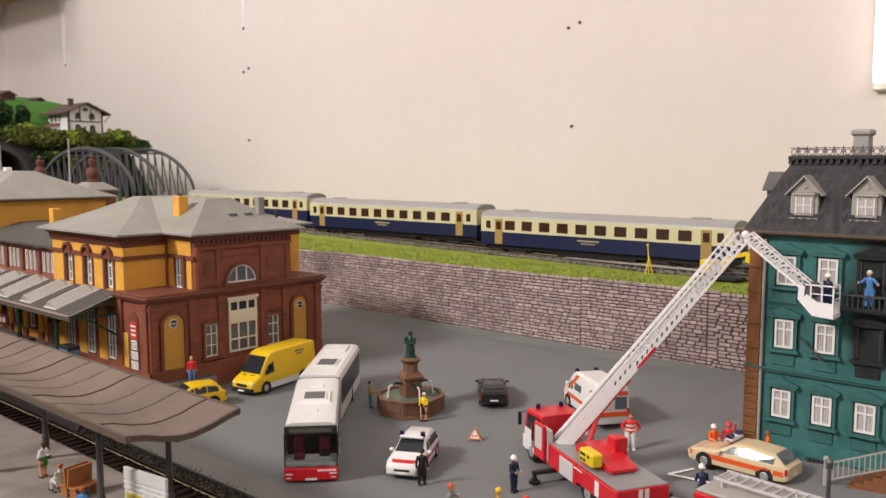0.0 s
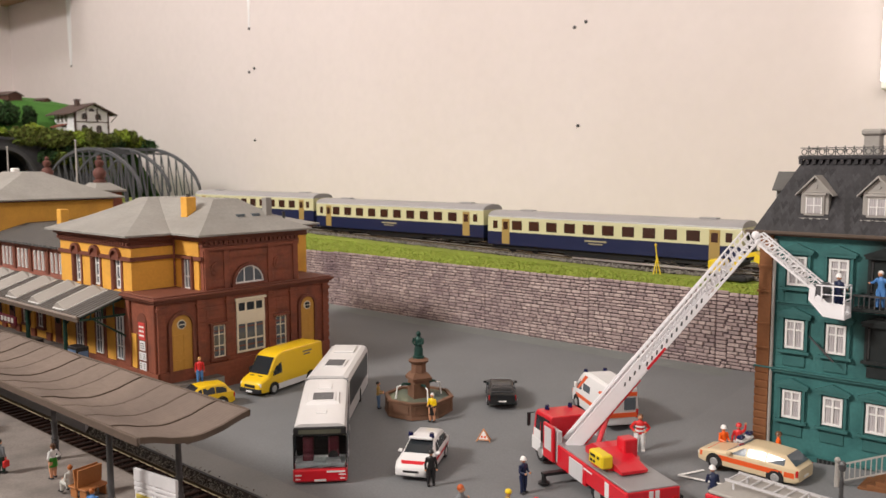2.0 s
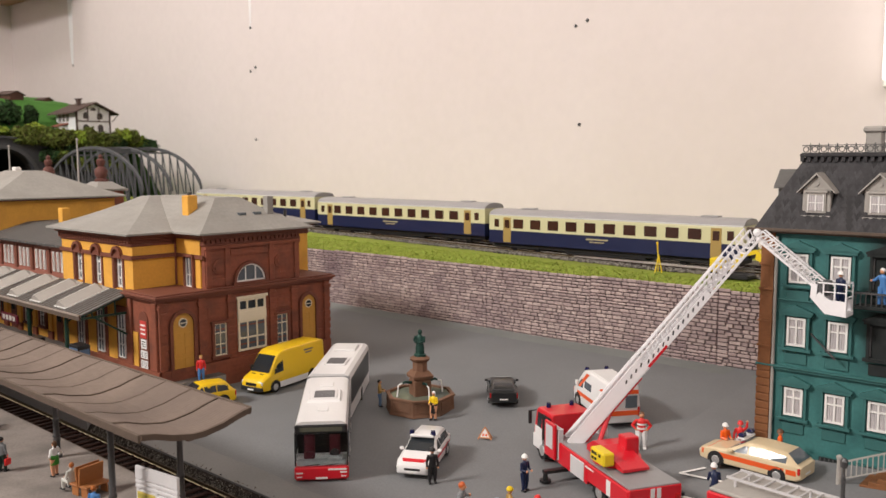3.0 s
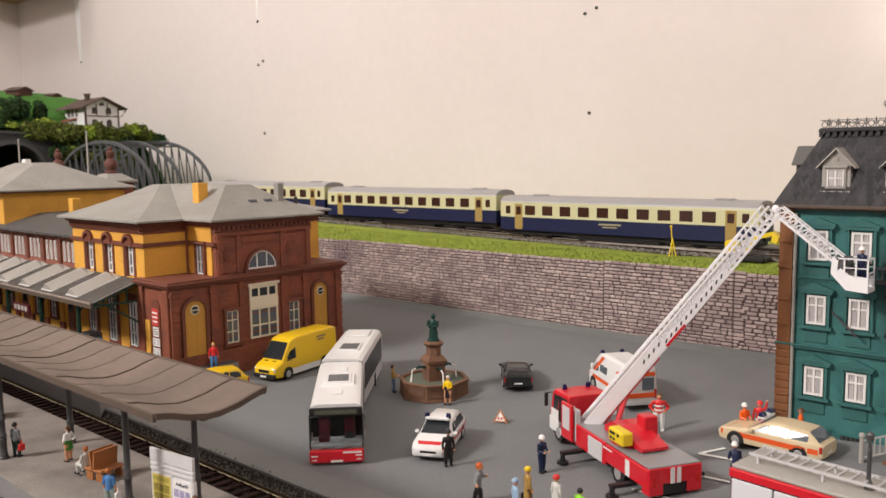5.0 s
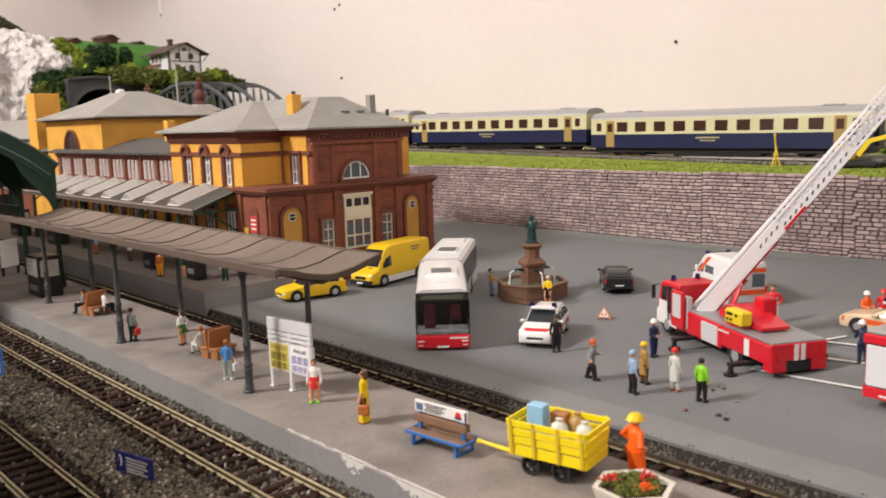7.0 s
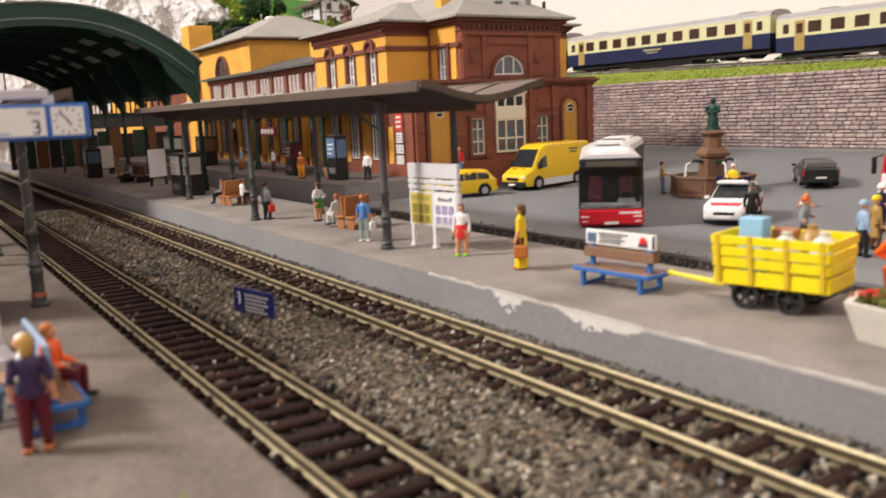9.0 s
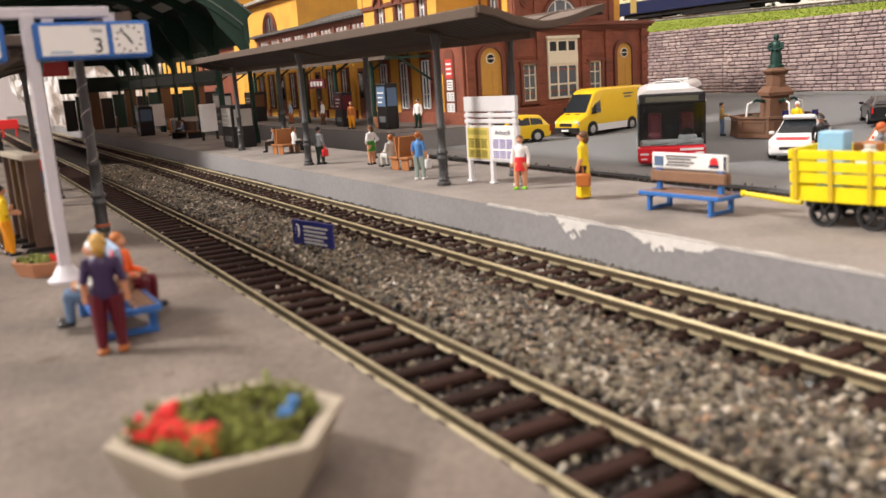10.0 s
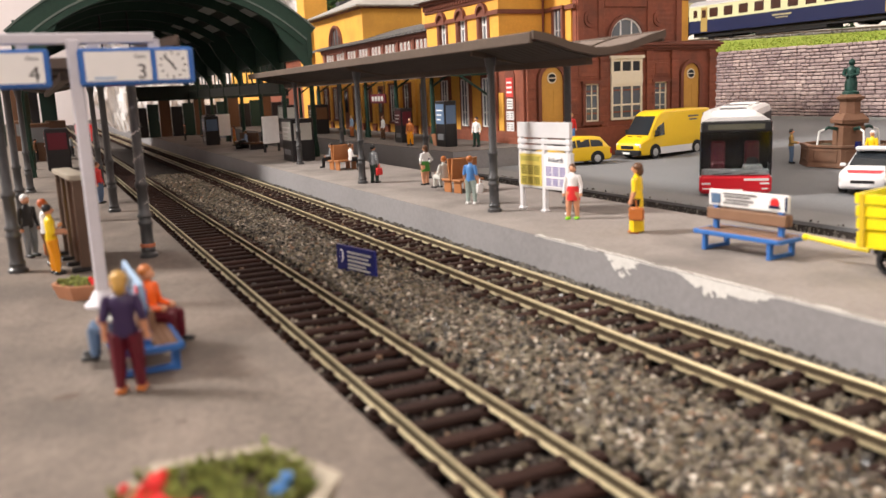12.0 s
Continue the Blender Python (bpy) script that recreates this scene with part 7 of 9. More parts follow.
part("dashboard", Shape().box(-0.55, -0.06, -W + 0.1, W - 0.1, 0.86, 1.16, c=0.06).box(-0.6, -0.1, 0.3, 1.1, 1.1, 1.34, c=0.05), M_DASHV, bs_)
part("steering_wheel", Shape().cyl((-0.6, 0.7, 1.4), (-0.55, 0.7, 1.45), 0.26, n=14), M_BLACK, bs_)
part("wiper", Shape().bar((0.05, -0.9, 0.96), (0.05, -0.1, 1.02), 0.03, 0.03).bar((0.05, 0.2, 0.96), (0.05, 0.9, 1.02), 0.03, 0.03), M_BLACK, bs_)
for s in (-1, 1):
    part("headlight", Shape().box(0.02, 0.09, s * 1.18 - 0.2, s * 1.18 + 0.2, 0.5, 0.62, c=0.03), M_LIGHT, bs_)
    part("cab_side_glass", Shape().box(-1.86, -0.2, s * W - 0.015, s * W + 0.015, 1.3, 2.8), M_SCREEN, bs_)
    part("cab_side_panel", Shape().box(-1.9, -0.1, s * (W - 0.02) - 0.02, s * (W - 0.02) + 0.02, 1.0, 1.3), M_VWHITE, bs_)
    part("fog_light", Shape().box(0.05, 0.09, s * 1.2 - 0.14, s * 1.2 + 0.14, 0.3, 0.38, c=0.02), M_LIGHT, bs_)
    part("driver_seat" if s > 0 else "front_seat", Shape().box(-1.3, -1.05, s * 0.7 - 0.3, s * 0.7 + 0.3, 1.1, 2.3, c=0.08).box(-1.3, -0.75, s * 0.7 - 0.3, s * 0.7 + 0.3, 1.0, 1.4, c=0.08), M_SEATV, bs_)
    part("side_glass", Shape().box(-9.3, -1.95, s * W - 0.02, s * W + 0.02, 1.3, 2.92, c=0.01), M_BUSGL, bs_, "dark side window band")
    for u in (-2.2, -6.6):
        part("bus_door", Shape().box(u - 0.65, u + 0.65, s * W - 0.03, s * W + 0.03, 0.4, 2.8, c=0.01), M_GLASSB, bs_)
    for u in (-3.6, -8.0):
        wheel(bs_, u, s * (W - 0.13), 0.5, 0.3)
part("front_lettering_bars", Shape().box(0.07, 0.086, 0.35, 1.35, 0.68, 0.78), M_VWHITE, bs_)
part("number_plate", Shape().box(0.07, 0.09, -0.32, 0.32, 0.2, 0.32), M_WHITE, bs_)
for u, w_ in ((-2.3, 0.36), (-7.6, 0.5)):
    part("roof_vent", Shape().box(u - w_, u + w_, -w_ * 0.9, w_ * 0.9, 3.36, 3.44, c=0.04), M_VWHITE, bs_)
part("roof_fairing", Shape().loft([[(-6.2, -1.0, 3.37), (-6.2, 1.0, 3.37), (-6.0, 0.92, 3.5), (-6.0, -0.92, 3.5)], [(-3.7, -1.0, 3.37), (-3.7, 1.0, 3.37), (-3.9, 0.92, 3.5), (-3.9, -0.92, 3.5)]]), M_VWHITE, bs_)
for u in (-4.9,):
    hb = part("roof_hatch", Shape().box(u - 0.85, u + 0.85, -0.75, 0.75, 3.46, 3.56, c=0.03), M_VWHITE, bs_)
    part("hatch_glass", Shape().box(u - 0.72, u + 0.72, -0.6, 0.6, 3.55, 3.58), M_HATCH, hb)
    for q in range(6):
        part("louvre", Shape().box(u - 0.66 + 0.24 * q, u - 0.6 + 0.24 * q, -0.56, 0.56, 3.575, 3.6), M_GREYV, hb)
bel = Shape()
for k in range(7):
    o_ = 0.0 if k % 2 else 0.1
    bel.box(-9.62 - 0.12 * (k + 1), -9.62 - 0.12 * k, -W + 0.05 + o_, W - 0.05 - o_, 0.5, 3.25 - o_)
part("bellows", bel, M_GREYV, bs_, "grey concertina joint")
m4 = Matrix.Translation((-10.4, 0, 0)) @ Matrix.Rotation(radians(-8), 4, "Z")
part("rear_body", Shape().loft([[(x, y, z) for y, z in ((-W, 0.35), (W, 0.35), (W, 2.95), (W - 0.12, 3.25), (W - 0.4, 3.38), (-W + 0.4, 3.38), (-W + 0.12, 3.25), (-W, 2.95))] for x in (-9.6, 0)]).moved(m4), M_VWHITE, bs_, "white rear body")
for s in (-1, 1):
    part("side_glass", Shape().box(-9.2, -0.4, s * W - 0.02, s * W + 0.02, 1.25, 2.95, c=0.01).moved(m4), M_BUSGL, bs_, "dark side window band")
    t = m4 @ Vector((-5.6, s * (W - 0.13), 0))
    wheel(bs_, t.x, t.y, 0.5, 0.3)
hb = part("roof_hatch", Shape().box(-4.4, -2.4, -0.75, 0.75, 3.37, 3.47, c=0.03).moved(m4), M_VWHITE, bs_)
part("hatch_glass", Shape().box(-4.25, -2.55, -0.6, 0.6, 3.46, 3.49).moved(m4), M_HATCH, hb)
part("roof_unit", Shape().box(-8.8, -6.8, -0.8, 0.8, 3.37, 3.5, c=0.06).moved(m4), M_VWHITE, bs_)

# ---- turntable ladder fire engine ----
TX, TY, TR = -22.57, 38.03, 150
fe = put("ladder_fire_engine", TX, TY, 0.1, TR, "red turntable ladder fire engine with the ladder raised", "fire engine")
part("chassis", Shape().box(-5.0, 5.2, -1.0, 1.0, 0.45, 0.85, c=0.05), M_BLACK, fe)
cab = Body([(5.6, 1.2, 0.5, 1.6, 1.1, 1.65), (5.5, 1.36, 0.4, 1.65, 1.2, 2.7), (5.2, 1.4, 0.4, 1.65, 1.28, 2.88), (3.3, 1.4, 0.4, 1.65, 1.3, 2.92), (3.25, 1.38, 0.45, 1.65, 1.28, 2.88)])
part("cab", cab.shape(), M_RED, fe, "red driver's cab")
part("cab_skirt", Shape().box(3.3, 5.62, -1.42, 1.42, 0.42, 1.3, c=0.08), M_VWHITE, fe, "white lower cab")
part("windscreen", cab.cross(5.53, 5.47, 1.75, 2.64, 1.15, 1.1, 0.06), M_GLASS, fe)
for s in (-1, 1):
    part("cab_window", cab.pane(5.12, 4.55, s, 0.06, 0.85), M_GLASS, fe)
    part("cab_side_panel", Shape().box(4.4, 5.3, s * 1.41 - 0.02, s * 1.41 + 0.02, 1.25, 1.8, c=0.015), M_VWHITE, fe)
    part("cab_door_recess", Shape().box(3.35, 4.35, s * 1.4 - 0.04, s * 1.4 + 0.02, 0.8, 2.7), M_BLACK, fe)
    part("mirror", Shape().bar((5.4, s * 1.3, 2.65), (5.75, s * 1.55, 2.5), 0.05, 0.05).box(5.65, 5.8, s * 1.55 - 0.1, s * 1.55 + 0.1, 1.75, 2.55, c=0.03), M_BLACK, fe)
    part("locker", Shape().box(-1.2, 3.0, s * 1.38 - 0.12, s * 1.38 + 0.12, 0.55, 1.75, c=0.05), M_RED, fe)
    for u0, u1, z0, z1 in ((2.0, 3.0, 0.75, 2.5), (-0.9, 0.6, 0.6, 1.6)):
        part("locker_shutter", Shape().box(u0, u1, s * 1.38 - 0.16, s * 1.38 + 0.16, z0, z1, c=0.03), M_SHUTTER, fe, "silver locker shutter")
    part("rear_side", Shape().box(-5.2, -1.2, s * 1.38 - 0.12, s * 1.38 + 0.12, 0.75, 1.7, c=0.05), M_RED, fe)
    part("side_marking", Shape().box(-3.6, -3.2, s * 1.38 - 0.13, s * 1.38 + 0.13, 0.8, 1.6), M_VWHITE, fe)
    part("lettering_bars", Shape().box(-1.9, -1.0, s * 1.38 - 0.135, s * 1.38 + 0.135, 1.46, 1.54), M_VWHITE, fe)
    for u in (4.4, -2.3):
        wheel(fe, u, s * 1.25, 0.52, 0.32)
    part("tail_light", Shape().box(-5.3, -5.2, s * 1.2 - 0.1, s * 1.2 + 0.1, 0.9, 1.3), M_TAIL, fe)
    for u, out in ((1.2, 1.1), (-3.7, 0.9)):
        og = part("outrigger", Shape().box(u - 0.16, u + 0.16, s * 1.2 if s > 0 else -1.2 - out - 0.5, 1.2 + out + 0.5 if s > 0 else -1.2, 0.45, 0.62), M_BLACK, fe, "black extended outrigger")
        part("outrigger_foot", Shape().cyl((u, s * (1.6 + out), 0.0), (u, s * (1.6 + out), 0.5), 0.16, 0.12, 8).cyl((u, s * (1.6 + out), -0.02), (u, s * (1.6 + out), 0.1), 0.32, n=10), M_BLACK, og)
part("turret_box", Shape().box(-2.0, -1.2, -1.1, -0.3, 2.1, 3.1, c=0.06), M_RED, fe)
od = part("open_door", Shape().box(2.05, 3.3, 1.6, 1.78, 0.75, 2.75, c=0.04), M_RED, fe, "open red cab door")
part("door_lining", Shape().box(2.25, 3.1, 1.77, 1.8, 1.3, 2.6, c=0.02), M_SHUTTER, od, "silver door panel")
part("rear_panel", Shape().box(-5.25, -5.05, -1.45, 1.45, 0.95, 1.75, c=0.04), M_RED, fe)
for s in (-1, 1):
    part("rear_block", Shape().box(-5.25, -4.6, s * 1.05 - 0.4, s * 1.05 + 0.4, 0.42, 1.0, c=0.04), M_RED, fe)
for s in (-0.28, 0.06):
    part("rear_stripe", Shape().box(-5.28, -5.24, s, s + 0.22, 0.95, 1.7), M_VWHITE, fe)
part("rear_step", Shape().box(-5.15, -4.6, -0.66, 0.66, 0.4, 0.98), M_BLACK, fe)
part("deck", Shape().box(-5.2, 3.0, -1.4, 1.4, 1.72, 1.82, c=0.02), mat("chequer_plate", (0.33, 0.33, 0.34), 0.4, 0.4, vary=0.12, grain=2500), fe, "grey chequer-plate deck")
part("turntable", Shape().cyl((-1.6, 0, 1.8), (-1.6, 0, 2.15), 1.25, n=24), M_RED, fe)
for s in (-0.75, 0.75):
    part("blue_light", Shape().cyl((4.9, s, 2.84), (4.9, s, 3.16), 0.15, 0.12, 10), M_BLUEL, fe)
part("control_seat", Shape().box(-2.8, -1.4, 0.8, 1.45, 2.0, 2.7, c=0.08), M_YEL, fe, "yellow control stand")
part("control_panel_bars", Shape().box(-2.5, -2.3, 1.44, 1.47, 2.42, 2.56).box(-2.1, -1.6, 1.44, 1.47, 2.42, 2.56).box(-2.1, -1.9, 1.44, 1.47, 2.15, 2.28).box(-1.8, -1.6, 1.44, 1.47, 2.15, 2.28), M_BLACK, fe)
part("turret_frame", Shape().prism([(-3.5, 1.9), (0.2, 1.9), (0.2, 2.2), (-0.5, 2.6), (-1.3, 2.6), (-2.2, 2.35), (-3.5, 2.05)], "y", -0.75, 0.75), M_RED, fe, "red turntable frame")
inv = (Matrix.Translation((TX, TY, 0.1)) @ Matrix.Rotation(radians(TR), 4, "Z")).inverted()
Bt = inv @ Vector((-17.1, 44.6, 13.25))
A = Bt + (inv @ Vector((-24.15, 38.9, 2.1)) - Bt) * 1.05
K = inv @ Vector((-14.1, 45.2, 10.75))


M_LADDER = mat("white_ladder_plastic", (0.84, 0.83, 0.85), 0.35, vary=0.03, bump=0.02)


def lattice(name, p, q, w, h, parent, n, label=""):
    """A ladder section: two side trusses joined by rungs."""
    d = (q - p).normalized()
    sd = d.cross(Vector((0, 0, 1))).normalized()
    up = sd.cross(d).normalized()
    lad = part(name, Shape().bar(p + sd * w, q + sd * w, 0.1, 0.12).bar(p - sd * w, q - sd * w, 0.1, 0.12).bar(p + sd * w + up * h, q + sd * w + up * h, 0.08, 0.08).bar(p - sd * w + up * h, q - sd * w + up * h, 0.08, 0.08), M_LADDER, parent, label)
    L = (q - p).length
    for k in range(n):
        t0, t1 = p + d * (L * k / n), p + d * (L * (k + 1) / n)
        s = Shape().bar(t0 - sd * w, t0 + sd * w, 0.06, 0.06)
        for e in (-1, 1):
            s.bar(t0 + sd * (w * e), t1 + sd * (w * e) + up * h, 0.05, 0.05).bar(t0 + sd * (w * e), t0 + sd * (w * e) + up * h, 0.05, 0.05)
        part("rung", s, M_LADDER, lad)
    return lad


lattice("ladder", A, Bt, 0.5, 0.7, fe, 40, "white lattice ladder")
d = (Bt - A)
lattice("inner_ladder", A + d * 0.02 + Vector((0, 0, 0.3)), A + d * 0.86 + Vector((0, 0, 0.3)), 0.38, 0.46, fe, 32, "white inner ladder section")
sd = d.normalized().cross(Vector((0, 0, 1))).normalized()
upl = sd.cross(d.normalized()).normalized()
for e in (-1, 1):
    q0, q1 = A + sd * 0.54 * e + upl * 0.38, A + d * 0.40 + sd * 0.54 * e + upl * 0.38
    pl = part("ladder_side_plate", Shape().bar(q0, q1, 0.05, 0.74), M_LADDER, fe, "solid white lower side of the ladder")
    q2 = A + d * 0.74 + sd * 0.54 * e + upl * 0.16
    part("ladder_side_rail", Shape().bar(q1 - upl * 0.22, q2, 0.05, 0.4), M_LADDER, pl)
    for k in range(16):
        t = 0.30 + 0.027 * k
        c0 = A + d * t + sd * 0.57 * e + upl * (0.34 if t < 0.4 else 0.16)
        part("punched_hole", Shape().bar(c0, c0 + d.normalized() * 0.2 + upl * 0.12, 0.02, 0.1), M_HATCH, pl)
    part("red_side_mark", Shape().bar(A + d * 0.40 + sd * 0.57 * e + upl * 0.02, A + d * 0.5 + sd * 0.57 * e + upl * 0.02, 0.04, 0.14), M_RED, fe)
part("lift_ram", Shape().cyl(inv @ Vector((-23.0, 38.6, 2.2)), A + d * 0.2 - Vector((0, 0, 0.1)), 0.14, n=8), M_RED, fe)
part("red_arm", Shape().bar(A + d * 0.02 - Vector((0, 0, 0.15)), A + d * 0.36 - Vector((0, 0, 0.15)), 0.75, 0.22), M_RED, fe, "red ladder cradle")
lattice("tip_arm", Bt, K, 0.42, 0.5, fe, 11, "white folding tip arm")
part("knuckle", Shape().ball(tuple(Bt + Vector((0, 0, 0.25))), 0.24, sx=0.9), M_LADDER, fe)
tray = [(-14.2, 11.0), (-14.25, 10.3), (-13.5, 9.5), (-12.45, 9.42), (-12.45, 9.62), (-13.35, 9.72), (-13.95, 10.35), (-13.9, 11.0)]
bk = part("rescue_basket", Shape().prism(tray, "y", 44.6, 45.8).moved(inv), M_LADDER, fe, "white rescue basket")
for y in (44.62, 45.74):
    part("basket_side", Shape().prism([(-14.1, 10.3), (-13.45, 9.6), (-12.5, 9.5), (-12.5, 10.2), (-13.3, 10.25), (-13.8, 10.6)], "y", y, y + 0.05).moved(inv), M_LADDER, bk)
    for x0, z0 in ((-13.6, 10.3), (-13.05, 10.2), (-12.5, 9.5)):
        part("basket_post", Shape().bar((x0, y, z0), (x0, y, 11.1), 0.07, 0.07).moved(inv), M_LADDER, bk)
    part("basket_rail", Shape().bar((-13.9, y, 11.1), (-12.47, y, 11.1), 0.07, 0.07).bar((-13.6, y, 10.65), (-12.47, y, 10.65), 0.05, 0.05).moved(inv), M_LADDER, bk)
part("basket_rail", Shape().bar((-12.5, 44.62, 11.1), (-12.5, 45.76, 11.1), 0.07, 0.07).bar((-12.5, 44.62, 10.4), (-12.5, 45.76, 10.4), 0.05, 0.05).moved(inv), M_LADDER, bk)
part("basket_shield", Shape().box(-14.05, -13.45, 44.7, 45.7, 10.4, 11.15, c=0.08).moved(inv), M_HATCH, bk, "dark control box")

# ---- rescue truck with roller shutters ----
rt = put("rescue_fire_truck", -9.3, 33.75, 0.3, -7, "red fire truck with white roller shutters and roof ladder", "fire engine")
part("body", Shape().box(-5, 5, -1.36, 1.36, 0.55, 3.1, c=0.1), M_RED, rt)
part("upper_band", Shape().box(-5.04, 5.04, -1.42, 1.42, 2.68, 3.08, c=0.06), M_RED, rt)
part("roof", Shape().box(-4.96, 4.96, -1.36, 1.36, 3.08, 3.26, c=0.06), M_DORMER, rt, "pale grey roof")
M_PANEL = mat("glossy_white_shutter", (0.66, 0.66, 0.69), 0.3, vary=0.03, grain=500, patch=60, bump=0.02)
for s in (-1, 1):
    part("shutter_recess", Shape().box(-4.92, 2.6, s * 1.37 - 0.02, s * 1.37 + 0.02, 0.95, 2.7), M_BLACK, rt)
    for u0, u1, z0 in ((-4.88, -3.1, 0.98), (-3.04, -1.3, 1.2), (-1.24, 0.5, 0.62), (0.56, 2.5, 0.98)):
        rs = part("roller_shutter", Shape().box(u0, u1, s * 1.4 - 0.04, s * 1.4 + 0.04, z0, 2.66, c=0.03), M_PANEL, rt, "white roller shutter")
        part("shutter_grip", Shape().box(u0 + 0.5, u1 - 0.5, s * 1.45 - 0.012, s * 1.45 + 0.012, z0 + 0.05, z0 + 0.09), M_SHUTTER, rs)
    part("side_skirt", Shape().box(-4.95, -3.1, s * 1.4 - 0.05, s * 1.4 + 0.05, 0.5, 0.94, c=0.03), M_RED, rt)
    for u in (-2.2, 3.3):
        part("wheel_arch", Shape().prism([(u + 0.88 * math.cos(a), 0.42 + 0.86 * math.sin(a)) for a in steps(0, math.pi, 16)] + [(u + 0.66 * math.cos(a), 0.42 + 0.62 * math.sin(a)) for a in steps(math.pi, 0, 16)], "y", s * 1.42 - 0.05, s * 1.42 + 0.05), M_VWHITE, rt, "white wheel arch")
        part("wheel_well", Shape().cyl((u, s * 1.0, 0.5), (u, s * 1.39, 0.5), 0.66, n=18), M_BLACK, rt)
        wheel(rt, u, s * 1.3, 0.54, 0.34)
    part("side_lettering_bars", Shape().box(-4.3, -3.4, s * 1.455 - 0.008, s * 1.455 + 0.008, 0.62, 0.7), M_VWHITE, rt)
    part("cab_window", Shape().box(3.0, 4.6, s * 1.37 - 0.02, s * 1.37 + 0.02, 1.75, 2.6, c=0.02), M_GLASS, rt)
    part("tail_light", Shape().box(-5.03, -4.98, s * 1.15 - 0.12, s * 1.15 + 0.12, 0.7, 0.95), M_TAIL, rt)
    part("blue_light", Shape().cyl((4.3, s, 3.24), (4.3, s, 3.58), 0.18, 0.14, 10), M_BLUEL, rt)
part("rear_shutter", Shape().box(-5.05, -5.0, -1.0, 1.0, 0.9, 2.6, c=0.02), M_PANEL, rt)
rack = part("roof_rack", Shape().bar((-4.6, -0.55, 3.6), (4.0, -0.55, 3.6), 0.08, 0.1).bar((-4.6, 0.6, 3.6), (4.0, 0.6, 3.6), 0.08, 0.1), M_SHUTTER, rt, "whitish ladder lying on the roof rack")
for k in range(18):
    part("rack_rung", Shape().bar((-4.5 + 0.5 * k, -0.55, 3.6), (-4.5 + 0.5 * k, 0.6, 3.6), 0.06, 0.06), M_SHUTTER, rack)
for u in (-4.2, -1.5, 1.2, 3.8):
    part("rack_foot", Shape().bar((u, -0.55, 3.2), (u, -0.55, 3.6), 0.08, 0.08).bar((u, 0.6, 3.2), (u, 0.6, 3.6), 0.08, 0.08), M_SHUTTER, rack)
part("light_mast", Shape().turned((0.0, 0.0, 3.2), [(0.16, 0), (0.16, 0.3), (0.09, 0.4), (0.08, 1.6), (0.06, 1.65), (0.06, 1.9), (0.13, 1.95), (0.15, 2.2), (0.08, 2.3)], 10), M_IRON, rt, "grey light mast on the roof")

# ---- small things ----
PAINTS = {}


def paint(name, colour, rough=0.36):
    if name not in PAINTS:
        PAINTS[name] = mat("painted_" + name, colour, rough, vary=0.07, grain=900, patch=150, bump=0.05)
    return PAINTS[name]


HUES = {
    "skin": (0.62, 0.30, 0.17), "black": (0.014, 0.013, 0.014), "navy": (0.012, 0.02, 0.06), "blue": (0.08, 0.22, 0.50),
    "paleblue": (0.30, 0.42, 0.58), "yellow": (0.80, 0.55, 0.01), "ochre": (0.36, 0.22, 0.06), "pale": (0.58, 0.58, 0.54),
    "white": (0.80, 0.79, 0.78), "red": (0.66, 0.03, 0.03), "lime": (0.25, 0.62, 0.03), "orange": (0.88, 0.13, 0.012),
    "brown": (0.12, 0.055, 0.025), "blond": (0.48, 0.28, 0.07), "ginger": (0.50, 0.10, 0.02), "purple": (0.034, 0.018, 0.066),
    "maroon": (0.10, 0.007, 0.016), "grey": (0.20, 0.21, 0.22), "green": (0.04, 0.22, 0.02), "greygreen": (0.30, 0.36, 0.33),
    "amber": (0.80, 0.32, 0.01), "darkgreen": (0.01, 0.035, 0.025), "denim": (0.10, 0.16, 0.26), "rust": (0.42, 0.13, 0.03),
}


def hue(n):
    return paint(n, HUES[n])


def limb(s, pts, radii, m, n=7):
    """A bent limb through points with a radius at each."""
    for (p, q), (a, c) in zip(zip(pts, pts[1:]), zip(radii, radii[1:])):
        s.cyl(p, q, a, c, n=n, m=m)
    for p, r in list(zip(pts, radii))[1:]:
        s.ball(p, r * 1.02, m, n=7, k=4)


